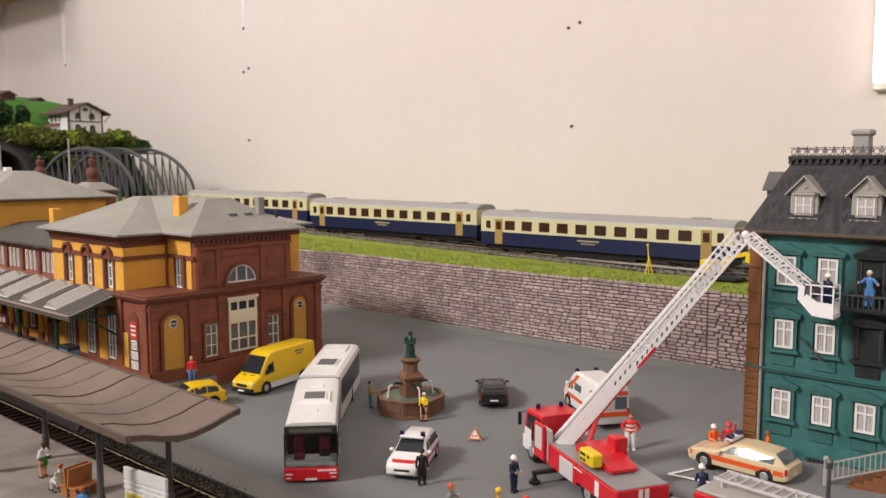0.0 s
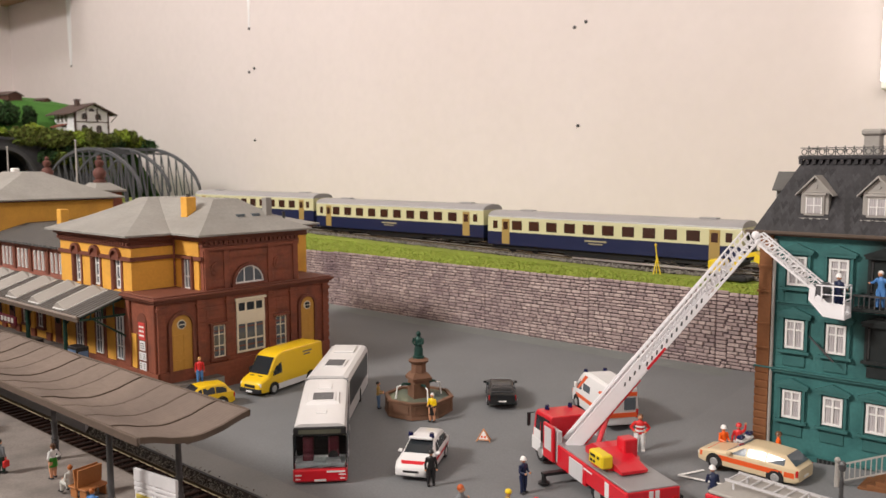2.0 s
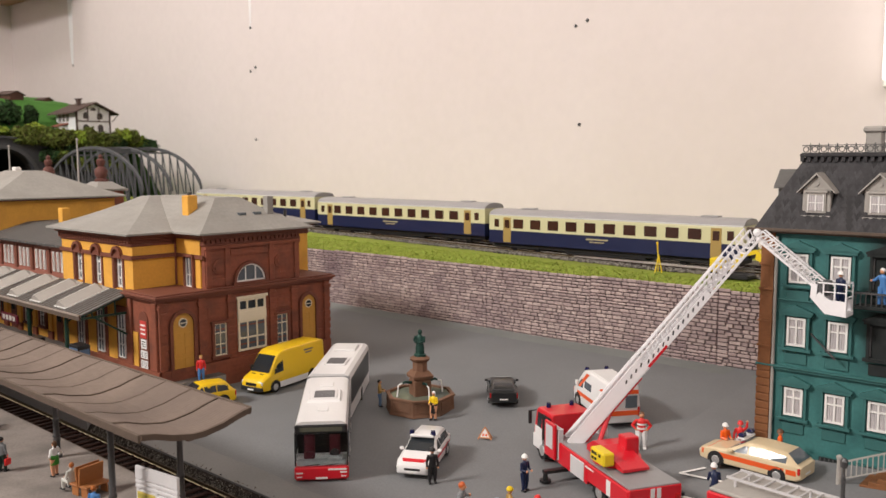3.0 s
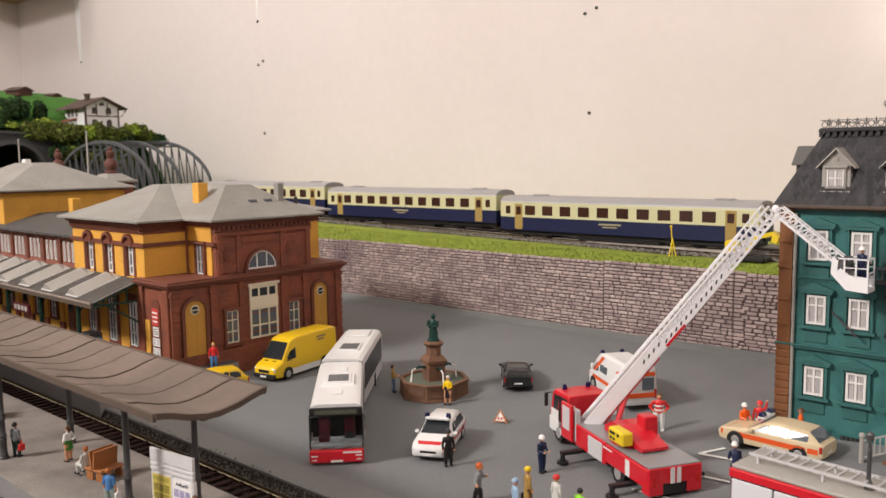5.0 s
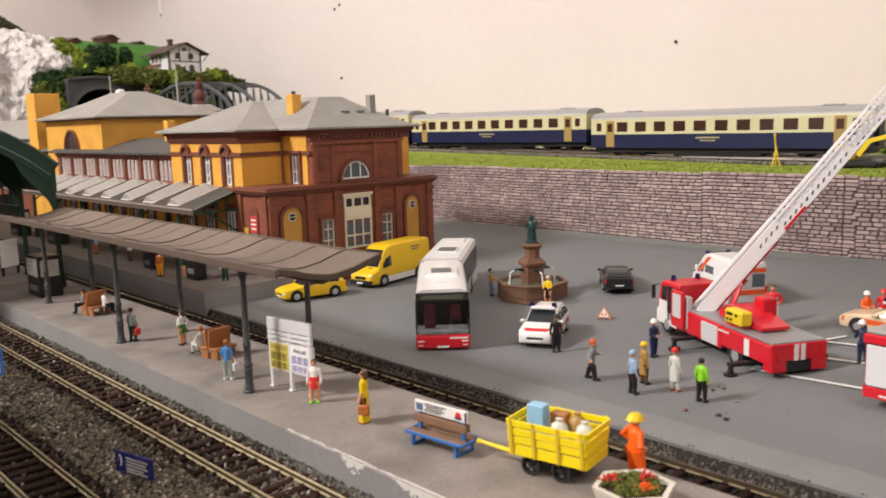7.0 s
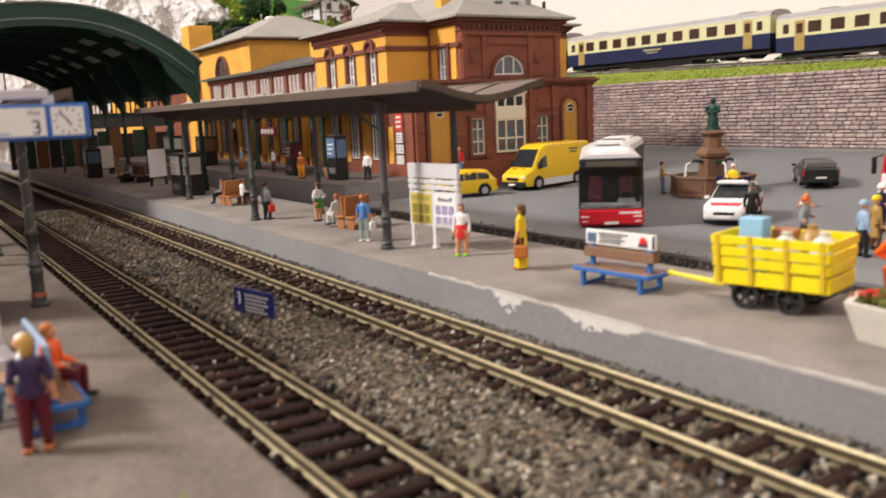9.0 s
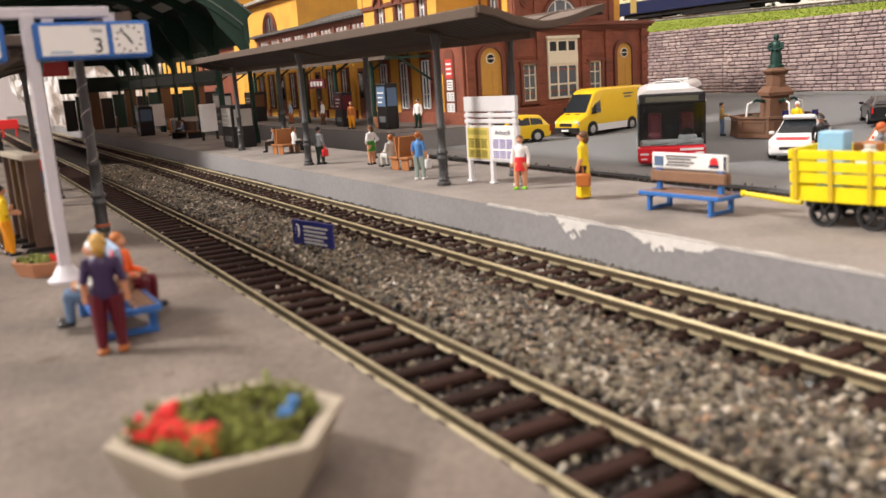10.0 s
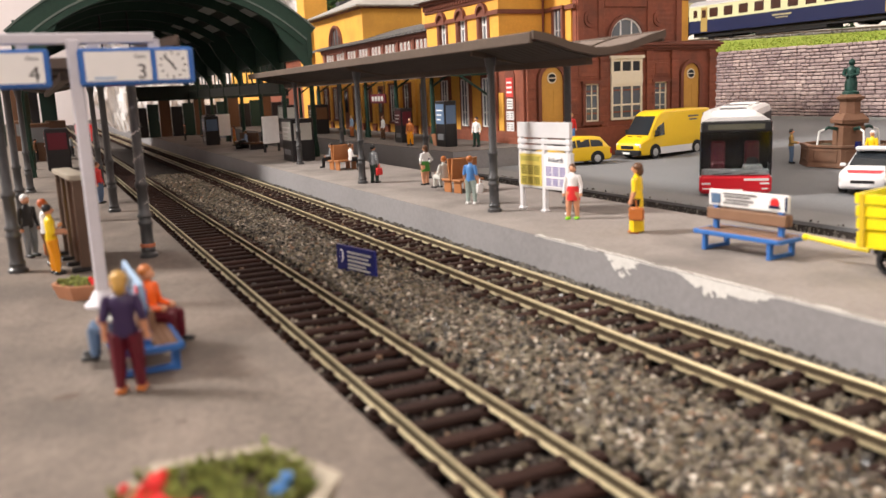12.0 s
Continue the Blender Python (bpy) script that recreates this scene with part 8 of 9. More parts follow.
def figurine(label, x, y, z, heading, hair="brown", top="grey", legs="black", shoes="black", h=2.0, arms="down", stance="stand",
             skirt=None, hat=None, sleeves=None, bare=False, bag=None, lean=0.0, bag_at=(0.36, 0.0, 0.62), bulk=1.0, bands=None):
    """A painted model figure as one plain mesh, about 2 cm high, facing its heading (0: along x, 90: along y)."""
    s = Shape()
    k = h / 2.0
    leg_m = 0 if bare else 3
    hip = 0.98 if stance == "stand" else 0.52
    for side in (-1, 1):
        hx = 0.12 * side
        if stance == "sit":
            limb(s, [(hx, 0, hip), (hx * 1.3, -0.48, hip + 0.02), (hx * 1.4, -0.5, 0.1)], [0.15, 0.115, 0.075], leg_m)
            s.box(hx * 1.4 - 0.08, hx * 1.4 + 0.08, -0.74, -0.42, 0.0, 0.1, 4, 0.03)
        else:
            st = 0.1 if stance == "walk" else 0.02
            fx, fy = hx * (1.25 if stance == "stand" else 1.0), side * st * 1.8 - 0.02
            limb(s, [(hx, 0, hip), (hx * 1.15, fy * 0.5 - 0.03, 0.52), (fx, fy, 0.1)], [0.155, 0.115, 0.075], leg_m)
            s.box(fx - 0.08, fx + 0.08, fy - 0.2, fy + 0.1, 0.0, 0.1, 4, 0.03)
    rings = []
    for rx, ry, zz in ((0.19, 0.14, -0.06), (0.205, 0.155, 0.04), (0.165, 0.125, 0.22), (0.21, 0.14, 0.42), (0.225, 0.125, 0.54), (0.13, 0.09, 0.61), (0.075, 0.075, 0.64), (0.07, 0.07, 0.70)):
        rings.append([(rx * math.cos(a), ry * math.sin(a) - lean * max(0, zz) ** 1.2, hip + zz) for a in [i * math.pi / 5 for i in range(10)]])
    s.loft(rings, 2)
    if skirt:
        low = {"short": hip - 0.3, "knee": hip - 0.5, "long": 0.06}[skirt]
        s.loft([[(rx * math.cos(a) * (1 + 0.06 * math.cos(5 * a)), ry * math.sin(a) - lean * 0.1, zz) for a in [i * math.pi / 7 for i in range(14)]]
                for rx, ry, zz in ((0.26, 0.2, low), (0.245, 0.19, (low + hip) / 2), (0.235, 0.17, hip), (0.19, 0.14, hip + 0.2))], 5)
    for zz in (0.08, 0.3) if bands else ():
        s.loft([[(rx * math.cos(a), (rx - 0.055) * math.sin(a) - lean * zz ** 1.2, hip + zz + dz) for a in [i * math.pi / 5 for i in range(10)]] for rx, dz in ((0.212, 0.0), (0.215, 0.09))], 7)
    sh = hip + 0.52
    ly = -lean * 0.5
    for side in (-1, 1):
        sx = 0.235 * side
        end = {"down": [(sx * 1.25, ly + 0.02, sh - 0.3), (sx * 1.3, ly - 0.08, sh - 0.62)],
               "hips": [(sx * 1.7, ly + 0.08, sh - 0.28), (sx * 1.0, ly - 0.1, sh - 0.45)],
               "front": [(sx * 1.2, ly - 0.04, sh - 0.3), (sx * 0.7, ly - 0.36, sh - 0.34)],
               "up": [(sx * 1.4, ly - 0.05, sh + (0.16 if side > 0 else -0.28)), (sx * 1.5, ly - 0.1, sh + (0.5 if side > 0 else -0.55))],
               "wide": [(sx * 1.7, ly, sh - 0.18), (sx * 2.3, ly - 0.12, sh - 0.22)]}[arms]
        pts = [(sx * 0.92, ly, sh)] + end
        s.cyl(pts[0], pts[1], 0.085, 0.07, n=7, m=2)
        s.ball(pts[0], 0.09, 2, n=7, k=4)
        s.ball(pts[1], 0.072, 2, n=7, k=4)
        s.cyl(pts[1], pts[2], 0.068, 0.05, n=7, m=2 if sleeves is None else 0)
        s.ball(pts[2], 0.068, 0, n=6, k=4)
    hz_ = hip + 0.815
    hy = -lean * 0.85
    s.ball((0, hy, hz_), 0.122, 0, n=10, k=7, sy=1.08, sz=1.22)
    s.box(-0.02, 0.02, hy - 0.155, hy - 0.1, hz_ - 0.04, hz_ + 0.02, 0, 0.01)
    if hat:
        s.turned((0, hy, hz_ + 0.02), [(0.18 if hat == "brim" else 0.145, 0.0), (0.16, 0.05), (0.14, 0.12), (0.09, 0.18), (0.01, 0.2)], n=10, m=1, squash=1.12)
    else:
        s.ball((0, hy + 0.025, hz_ + 0.04), 0.134, 1, n=10, k=7, sy=1.05, sz=1.05)
        if skirt or hair == "blond":
            s.ball((0, hy + 0.075, hz_ - 0.05), 0.11, 1, n=8, k=5, sz=1.5)
    if bag:
        bx, by, bz = bag_at
        s.box(bx - 0.07, bx + 0.07, by - 0.2, by + 0.2, bz - 0.38, bz, 6, 0.04)
        s.cyl((bx, by, bz), (bx, by - 0.02, bz + 0.2), 0.025, n=5, m=6)
    s.moved(Matrix.Diagonal((k * bulk, k * bulk, k, 1)))
    mats = [hue("skin"), hue(hair), hue(top), hue(legs), hue(shoes), hue(top if not skirt else (legs if bare else top)), hue(bag or "black"), hue(bands or "white")]
    return single("figurine", s, mats, label, "figurine", (x, y, z), heading + 90, "painted figures on the layout", smooth=True)


def on_square(label, x, y, heading, **kw):
    return figurine(label, x, y, ground_z(x, y), heading, **kw)


on_square("painted figurine with ginger hair striding across the square", -25.35, 29.6, 20, hair="ginger", top="grey", legs="black", arms="wide", stance="walk", lean=0.12, h=2.6)
on_square("painted figurine in a blue-grey hooded coat on the square", -22.7, 29.1, 60, hair="paleblue", top="paleblue", legs="black", hat="cap")
on_square("painted figurine in brown with a yellow hat and black bag", -23.1, 30.6, 60, hair="yellow", top="ochre", legs="brown", hat="cap", skirt="knee", bag="black")
on_square("painted figurine in a long pale coat with a red hat", -21.5, 30.6, 75, hair="red", top="pale", legs="pale", hat="cap", skirt="knee", shoes="rust")
on_square("painted figurine in a lime-green jacket and black trousers", -19.9, 30.1, 80, hair="black", top="lime", legs="black")
on_square("painted firefighter figurine in navy with a white helmet", -25.2, 34.7, -10, hair="white", top="navy", legs="navy", hat="brim", arms="front")
on_square("painted medic figurine in red and white by the ambulance", -23.3, 43.9, -60, hair="brown", top="red", legs="white", shoes="white", arms="hips", h=2.3, bulk=1.15, bands="white")
on_square("painted figurine in brown and blue beside the fountain", -42.0, 40.4, 40, hair="black", top="ochre", legs="denim", arms="front")
on_square("painted figurine in a yellow jacket and dark skirt by the fountain", -37.0, 40.6, -75, hair="white", top="yellow", legs="black", skirt="knee", bare=True, arms="front")
on_square("painted police figurine in black standing by the patrol car", -29.6, 32.3, -40, hair="black", top="black", legs="black", hat="brim")
on_square("painted rescue figurine in orange with a white helmet", -18.5, 44.6, -30, hair="white", top="orange", legs="orange", hat="brim", arms="front")
on_square("painted rescue figurine in orange standing behind the estate car", -15.5, 44.7, 200, hair="brown", top="orange", legs="orange", hat="brim", arms="front")
on_square("painted rescue figurine in red and white with a raised arm", -17.9, 45.25, -60, hair="red", top="red", legs="white", hat="brim", arms="up")
on_square("painted firefighter figurine in navy kneeling by the ladder truck", -16.3, 38.2, 130, hair="white", top="navy", legs="navy", hat="brim", arms="front", lean=0.3)
figurine("painted figurine in a red top and blue trousers by the station", -54.0, 33.6, 1.15, -30, hair="blond", top="red", legs="blue")
figurine("painted figurine in a yellow dress holding a brown bag", -27.9, 18.1, 0.4, 215, hair="brown", top="yellow", skirt="long", shoes="rust", bag="rust", bag_at=(0.36, 0.1, 0.78), sleeves=0, arms="down", h=2.2, bulk=1.05)
figurine("painted figurine in a white top and red shorts", -31.4, 18.15, 0.4, -50, hair="brown", top="white", legs="red", skirt="short", bare=True, shoes="lime", h=1.95)
figurine("painted figurine in a blue shirt carrying a white bag", -37.25, 17.25, 0.4, 120, hair="rust", top="blue", legs="greygreen", shoes="white", bag="white", sleeves=0, bag_at=(-0.42, 0.0, 0.85))
figurine("painted figurine in a white top and green shorts", -45.0, 18.8, 0.4, 200, hair="brown", top="white", legs="green", skirt="short", bare=True, arms="hips")
figurine("painted figurine in grey holding a red bag", -47.9, 17.2, 0.4, 110, hair="black", top="grey", legs="darkgreen", bag="red", bag_at=(-0.4, 0.0, 0.8))
figurine("painted seated figurine in pale clothes on the wooden bench", -42.0, 18.35, 0.52, 190, hair="rust", top="pale", legs="pale", stance="sit", arms="front")
figurine("painted seated figurine in white and black on the wooden bench", -56.2, 18.9, 0.52, 90, hair="brown", top="white", legs="black", stance="sit", arms="front")
figurine("painted seated figurine in grey on the wooden bench", -57.6, 18.1, 0.52, 250, hair="black", top="grey", legs="black", stance="sit", arms="front")
figurine("painted worker figurine in orange with a yellow helmet", -17.0, 20.75, 0.4, 60, hair="yellow", top="orange", legs="orange", hat="brim", arms="hips", h=2.3, bulk=1.35)
figurine("painted blond figurine in a purple shirt and maroon trousers", -21.35, 2.68, 0.4, 165, hair="blond", top="purple", legs="maroon", shoes="rust", sleeves=0, arms="down", h=2.05)
figurine("painted seated figurine in orange on the blue bench", -23.7, 3.32, 0.52, 55, hair="rust", top="orange", legs="maroon", stance="sit", arms="front")
figurine("painted seated figurine in white and blue on the blue bench", -23.2, 2.78, 0.52, 262, hair="white", top="pale", legs="denim", stance="sit", arms="front")
figurine("painted figurine in a yellow shirt and orange trousers reading the timetable", -32.75, 1.8, 0.4, 95, hair="black", top="yellow", legs="amber", sleeves=0, arms="front")
figurine("painted figurine in white and brown by the timetable", -34.3, 1.7, 0.4, 80, hair="ginger", top="white", legs="brown", arms="front", bag="rust")
figurine("painted figurine in a black jacket on the platform", -36.2, 1.2, 0.4, 40, hair="white", top="black", legs="grey", arms="down")
figurine("painted figurine in green and orange on the platform", -43.6, 3.3, 0.4, 120, hair="brown", top="green", legs="amber")
figurine("painted figurine in red beneath the train shed", -49.8, 4.1, 0.4, 60, hair="brown", top="red", legs="denim")
figurine("painted figurine in red and orange on the main platform", -63.0, 25.9, 1.15, -60, hair="brown", top="rust", legs="amber")
figurine("painted figurine in orange and blue on the main platform", -79.0, 27.2, 1.15, -90, hair="blond", top="paleblue", legs="rust")
figurine("painted figurine in white and brown on the main platform", -72.5, 27.6, 1.15, -90, hair="brown", top="white", legs="brown")
figurine("painted figurine in a white jacket on the main platform", -57.2, 28.2, 1.15, -60, hair="black", top="white", legs="darkgreen")
figurine("painted firefighter figurine standing in the rescue basket", -12.95, 45.2, 9.72, 60, hair="white", top="navy", legs="navy", hat="brim", arms="front")
figurine("painted figurine in a blue suit at the burnt balcony", -11.15, 46.05, 9.97, 250, hair="white", top="blue", legs="blue", arms="wide", lean=0.15)


# fountain
M_SANDST = mat("red_brown_sandstone", (0.17, 0.085, 0.05), 0.8, vary=0.14, grain=500, patch=80, bump=0.25, stain=((0.09, 0.055, 0.035), 60, 0.7))
M_WATER = glassy("grey_green_water", (0.13, 0.15, 0.115), 0.08)
M_PATINA = mat("dark_green_patina", (0.014, 0.05, 0.04), 0.45, 0.3, vary=0.3, grain=500, patch=90, bump=0.3)


def ngon(r, n, z, ph):
    return [(r * math.cos(2 * math.pi * i / n + ph), r * math.sin(2 * math.pi * i / n + ph), z) for i in range(n)]


FX, FY = -39.5, 41.95
fountain = put("fountain", FX, FY, ground_z(FX, FY), 0, "octagonal red-brown sandstone fountain with a stepped pedestal and green spouts", "fountain")
PH = math.radians(-59)
part("basin_wall", Shape().loft([ngon(2.5, 8, -0.1, PH), ngon(2.44, 8, 0.12, PH), ngon(2.42, 8, 0.92, PH), ngon(2.5, 8, 0.96, PH), ngon(2.5, 8, 1.07, PH), ngon(2.22, 8, 1.08, PH), ngon(2.2, 8, 0.5, PH)]), M_SANDST, fountain)
part("water", Shape().loft([ngon(2.21, 8, 0.55, PH), ngon(2.21, 8, 0.94, PH)]), M_WATER, fountain, "still grey-green water")
for i in range(8):
    a0, a1 = PH + i * math.pi / 4, PH + (i + 1) * math.pi / 4
    am = (a0 + a1) / 2
    rr = 2.42 * math.cos(math.pi / 8)
    s = Shape()
    for u0, u1, z0, z1 in ((-0.72, 0.72, 0.22, 0.28), (-0.72, 0.72, 0.76, 0.82), (-0.72, -0.64, 0.28, 0.76), (0.64, 0.72, 0.28, 0.76)):
        s.box(u0, u1, -0.05, 0.05, z0, z1)
    s.moved(Matrix.Translation((rr * math.cos(am), rr * math.sin(am), 0)) @ Matrix.Rotation(am + math.pi / 2, 4, "Z"))
    part("panel_moulding", s, M_SANDST, fountain)
sq = math.radians(20)
part("pedestal", Shape().loft([ngon(r, 4, z, sq) for r, z in ((0.85, 0.5), (0.85, 1.95), (0.78, 2.0), (0.78, 2.2))]), M_SANDST, fountain)
part("pedestal_step", Shape().loft([ngon(r, 4, z, sq) for r, z in ((1.0, 2.15), (1.04, 2.35), (0.74, 2.65), (0.68, 2.7))]), M_SANDST, fountain)
part("column", Shape().loft([ngon(r, 8, z, sq) for r, z in ((0.56, 2.65), (0.54, 3.3), (0.74, 3.48), (0.76, 3.56), (0.6, 3.62), (0.5, 3.7))]), M_SANDST, fountain)
for i in range(4):
    a = sq + math.pi / 4 + i * math.pi / 2
    s = Shape()
    limb(s, [(0.66 * math.cos(a), 0.66 * math.sin(a), 1.85), (1.15 * math.cos(a), 1.15 * math.sin(a), 1.95), (1.3 * math.cos(a), 1.3 * math.sin(a), 1.85)], [0.11, 0.08, 0.07], 0)
    sp = part("spout", s, M_PATINA, fountain, "green bronze spout")
    s = Shape()
    limb(s, [(1.3 * math.cos(a), 1.3 * math.sin(a), 1.86), (1.62 * math.cos(a), 1.62 * math.sin(a), 1.75), (1.72 * math.cos(a), 1.72 * math.sin(a), 0.93)], [0.05, 0.05, 0.06], 0)
    part("water_jet", s, M_WHITE, sp, "whitish solid water jet")
s = Shape()
s.loft([[(rx * math.cos(q) * (1 + 0.08 * math.cos(4 * q + zz)), ry * math.sin(q), zz) for q in [i * math.pi / 6 for i in range(12)]]
        for rx, ry, zz in ((0.44, 0.42, 0), (0.44, 0.4, 0.14), (0.33, 0.3, 0.2), (0.34, 0.3, 0.6), (0.26, 0.22, 0.95), (0.28, 0.22, 1.2), (0.3, 0.2, 1.4), (0.14, 0.12, 1.5), (0.09, 0.09, 1.56))])
s.ball((0, 0, 1.7), 0.17, 0, n=10, k=7, sz=1.2)
for e in (-1, 1):
    limb(s, [(0.33 * e, 0, 1.38), (0.4 * e, -0.08, 1.08), (0.12 * e, -0.3, 0.98)], [0.11, 0.09, 0.07], 0)
single("statue", s, M_PATINA, "dark green patinated bronze statue on the fountain column", "statue", (FX, FY, ground_z(FX, FY) + 3.7), 10, smooth=True)

# folding warning sign
wx, wy = -32.0, 39.9
warn = put("warning_sign", wx, wy, ground_z(wx, wy), -10, "small orange and white folding warning triangle on the square", "sign")
warn.matrix_basis = warn.matrix_basis @ Matrix.Rotation(radians(40), 4, "Z") @ Matrix.Scale(0.72, 4)
for s_ in (-1, 1):
    tri = Shape()
    for p, q in (((-0.6, 0.3 * s_, 0), (0, 0.02 * s_, 1.05)), ((0.6, 0.3 * s_, 0), (0, 0.02 * s_, 1.05)), ((-0.5, 0.26 * s_, 0.16), (0.5, 0.26 * s_, 0.16))):
        tri.bar(p, q, 0.06, 0.085)
    leaf = part("triangle", tri, paint("pale_orange", (0.62, 0.27, 0.12)), warn)
    pan = [(-0.46, 0.245 * s_, 0.2), (0.46, 0.245 * s_, 0.2), (0.02, 0.06 * s_, 0.9), (-0.02, 0.06 * s_, 0.9)]
    part("panel", Shape().loft([pan, [(a, c - 0.03 * s_, e) for a, c, e in pan]]), hue("white"), leaf)
    for u in (-0.14, 0.14):
        part("mark", Shape().box(u - 0.07, u + 0.07, 0.215 * s_ - 0.02 if s_ > 0 else 0.215 * s_ - 0.02, 0.215 * s_ + 0.02, 0.3, 0.5), hue("orange"), leaf)


# benches
M_SLAT = ribbed("brown_bench_plank", (0.22, 0.12, 0.07), 1, 0.0011, 0.6, 0.12, 0.4)
M_BENCHB = mat("blue_bench_plastic", (0.035, 0.14, 0.42), 0.4, vary=0.06, grain=600, patch=100, bump=0.05)
M_BENCHO = mat("orange_brown_bench_wood", (0.38, 0.15, 0.05), 0.5, vary=0.1, grain=600, patch=80, bump=0.1)


def blue_bench(label, x, y, rz, L=2.7):
    """A blue double bench with plank seats; x along its length."""
    t = put("bench", x, y, 0.4, rz, label, "bench", "blue platform benches")
    for e in (-1, 1):
        u = e * (L / 2 - 0.32)
        s = Shape()
        for w in (-0.44, 0.44):
            s.box(u - 0.06, u + 0.06, w - 0.07, w + 0.07, 0, 0.46, 0, 0.015)
        s.box(u - 0.05, u + 0.05, -0.44, 0.44, 0.02, 0.11).box(u - 0.055, u + 0.055, -0.5, 0.5, 0.38, 0.47)
        part("leg_frame", s, M_BENCHB, t)
        part("backrest_post", Shape().box(u - 0.08, u + 0.08, -0.06, 0.06, 0.45, 1.5, 0, 0.02), M_BENCHB, t)
    s = Shape()
    for w in (-0.52, 0.52):
        s.box(-L / 2, L / 2, w - 0.04, w + 0.04, 0.44, 0.56, 0, 0.015)
    for e in (-1, 1):
        s.box(e * L / 2 - 0.04, e * L / 2 + 0.04, -0.52, 0.52, 0.44, 0.555, 0, 0.015)
    part("seat_frame", s, M_BENCHB, t)
    for e in (-1, 1):
        part("seat_plank", Shape().box(-L / 2 + 0.05, L / 2 - 0.05, 0.29 * e - 0.19, 0.29 * e + 0.19, 0.48, 0.565, 0, 0.02), M_SLAT, t, "brown wooden plank")
        part("backrest_plank", Shape().box(-L / 2 + 0.1, L / 2 - 0.1, 0.1 * e - 0.045, 0.1 * e + 0.045, 0.82, 1.12, 0, 0.02), M_SLAT, t, "brown wooden plank")
    return t


def advert(bench, face=M_WHITE, z1=1.62):
    board = part("advert_board", Shape().box(-1.25, 1.25, -0.065, 0.02, 1.18, z1, 0, 0.015), face, bench, "pale advertising board with unreadable print")
    part("picture", Shape().box(-1.15, -0.85, -0.09, -0.06, 1.25, 1.52), hue("denim"), board)
    for zz, w0, w1 in ((1.51, -0.75, 0.3), (1.43, -0.72, 0.1), (1.34, -0.68, 0.2), (1.26, -0.75, 0.05)):
        part("print_bar", Shape().box(w0, w1, -0.085, -0.06, zz, zz + 0.045), M_PRINT, board)
    part("logo", Shape().ball((0.85, -0.07, 1.4), 0.14, 0, n=12, k=6, sy=0.15), hue("red"), board)
    part("logo_band", Shape().box(0.7, 1.0, -0.1, -0.06, 1.27, 1.34), hue("navy"), board)
    part("end_stripe", Shape().box(1.16, 1.22, -0.085, -0.06, 1.22, 1.58), hue("navy"), board)


advert(blue_bench("blue double bench with brown plank seats and an advertising board", -23.7, 18.4, 6))
advert(blue_bench("blue double bench with an advertising board on the near platform", -23.2, 3.05, 1), hue("paleblue"))


def wood_bench(label, x, y, rz):
    t = put("bench", x, y, 0.4, rz, label, "bench", "wooden platform benches")
    t.matrix_basis = t.matrix_basis @ Matrix.Diagonal((0.66, 1.15, 1.1, 1))
    for e in (-1, 1):
        part("seat", Shape().box(-1.05, 1.05, min(0.06 * e, 0.62 * e), max(0.06 * e, 0.62 * e), 0.46, 0.56, 0, 0.03), M_BENCHO, t)
        lean = [(0.02 * e, 0.5), (0.1 * e, 0.5), (0.2 * e, 1.38), (0.12 * e, 1.4)]
        part("backrest", Shape().prism(lean, "x", -1.05, 1.05), M_BENCHO, t)
        for u in (-0.85, 0.85):
            part("leg", Shape().box(u - 0.06, u + 0.06, min(0.1 * e, 0.55 * e), max(0.1 * e, 0.55 * e), 0, 0.47, 0, 0.02), M_BENCHO, t)
    return t


wood_bench("orange-brown wooden double bench with high backs", -41.3, 18.95, 100)
wood_bench("orange-brown wooden double bench further down the platform", -56.9, 18.6, 100)


# words in the built-in face
def lettering(text, size, m4, mt, parent, name="lettering"):
    cu = bpy.data.curves.new("words", "FONT")
    cu.body, cu.size, cu.extrude = text, size * CM, 0.00004
    cu.align_x = "CENTER"
    tmp = bpy.data.objects.new("words", cu)
    scene.collection.objects.link(tmp)
    bpy.context.view_layer.update()
    me = bpy.data.meshes.new_from_object(tmp.evaluated_get(bpy.context.evaluated_depsgraph_get()))
    bpy.data.objects.remove(tmp)
    m = m4.copy()
    m.translation = m.translation * CM
    me.transform(m)
    me.materials.clear()
    me.materials.append(mt)
    return part(name, me, mt, parent)


UPX = Matrix(((0, 0, 1, 0), (1, 0, 0, 0), (0, 1, 0, 0), (0, 0, 0, 1)))      # reads along +y, faces +x
UPY = Matrix(((1, 0, 0, 0), (0, 0, -1, 0), (0, 1, 0, 0), (0, 0, 0, 1)))     # reads along +x, faces -y


def T(x, y, z):
    return Matrix.Translation((x, y, z))


# station name board below the canopy edge
nbd = put("station_name_board", -73.2, 27.6, 4.1, 0, "dark red station name board with pale unreadable letters", "sign")
part("panel", Shape().box(-1.7, 1.7, -0.06, 0.06, 0, 0.75, 0, 0.02), hue("maroon"), nbd)
for q in (-1.1, -0.4, 0.3, 1.0):
    part("print_bar", Shape().box(q - 0.22, q + 0.22, -0.085, -0.05, 0.18, 0.58), hue("pale"), nbd)
for q in (-1.4, 1.4):
    part("hanger_rod", Shape().cyl((q, 0, 0.7), (q, 0, 2.0), 0.04, n=6), hue("black"), nbd)

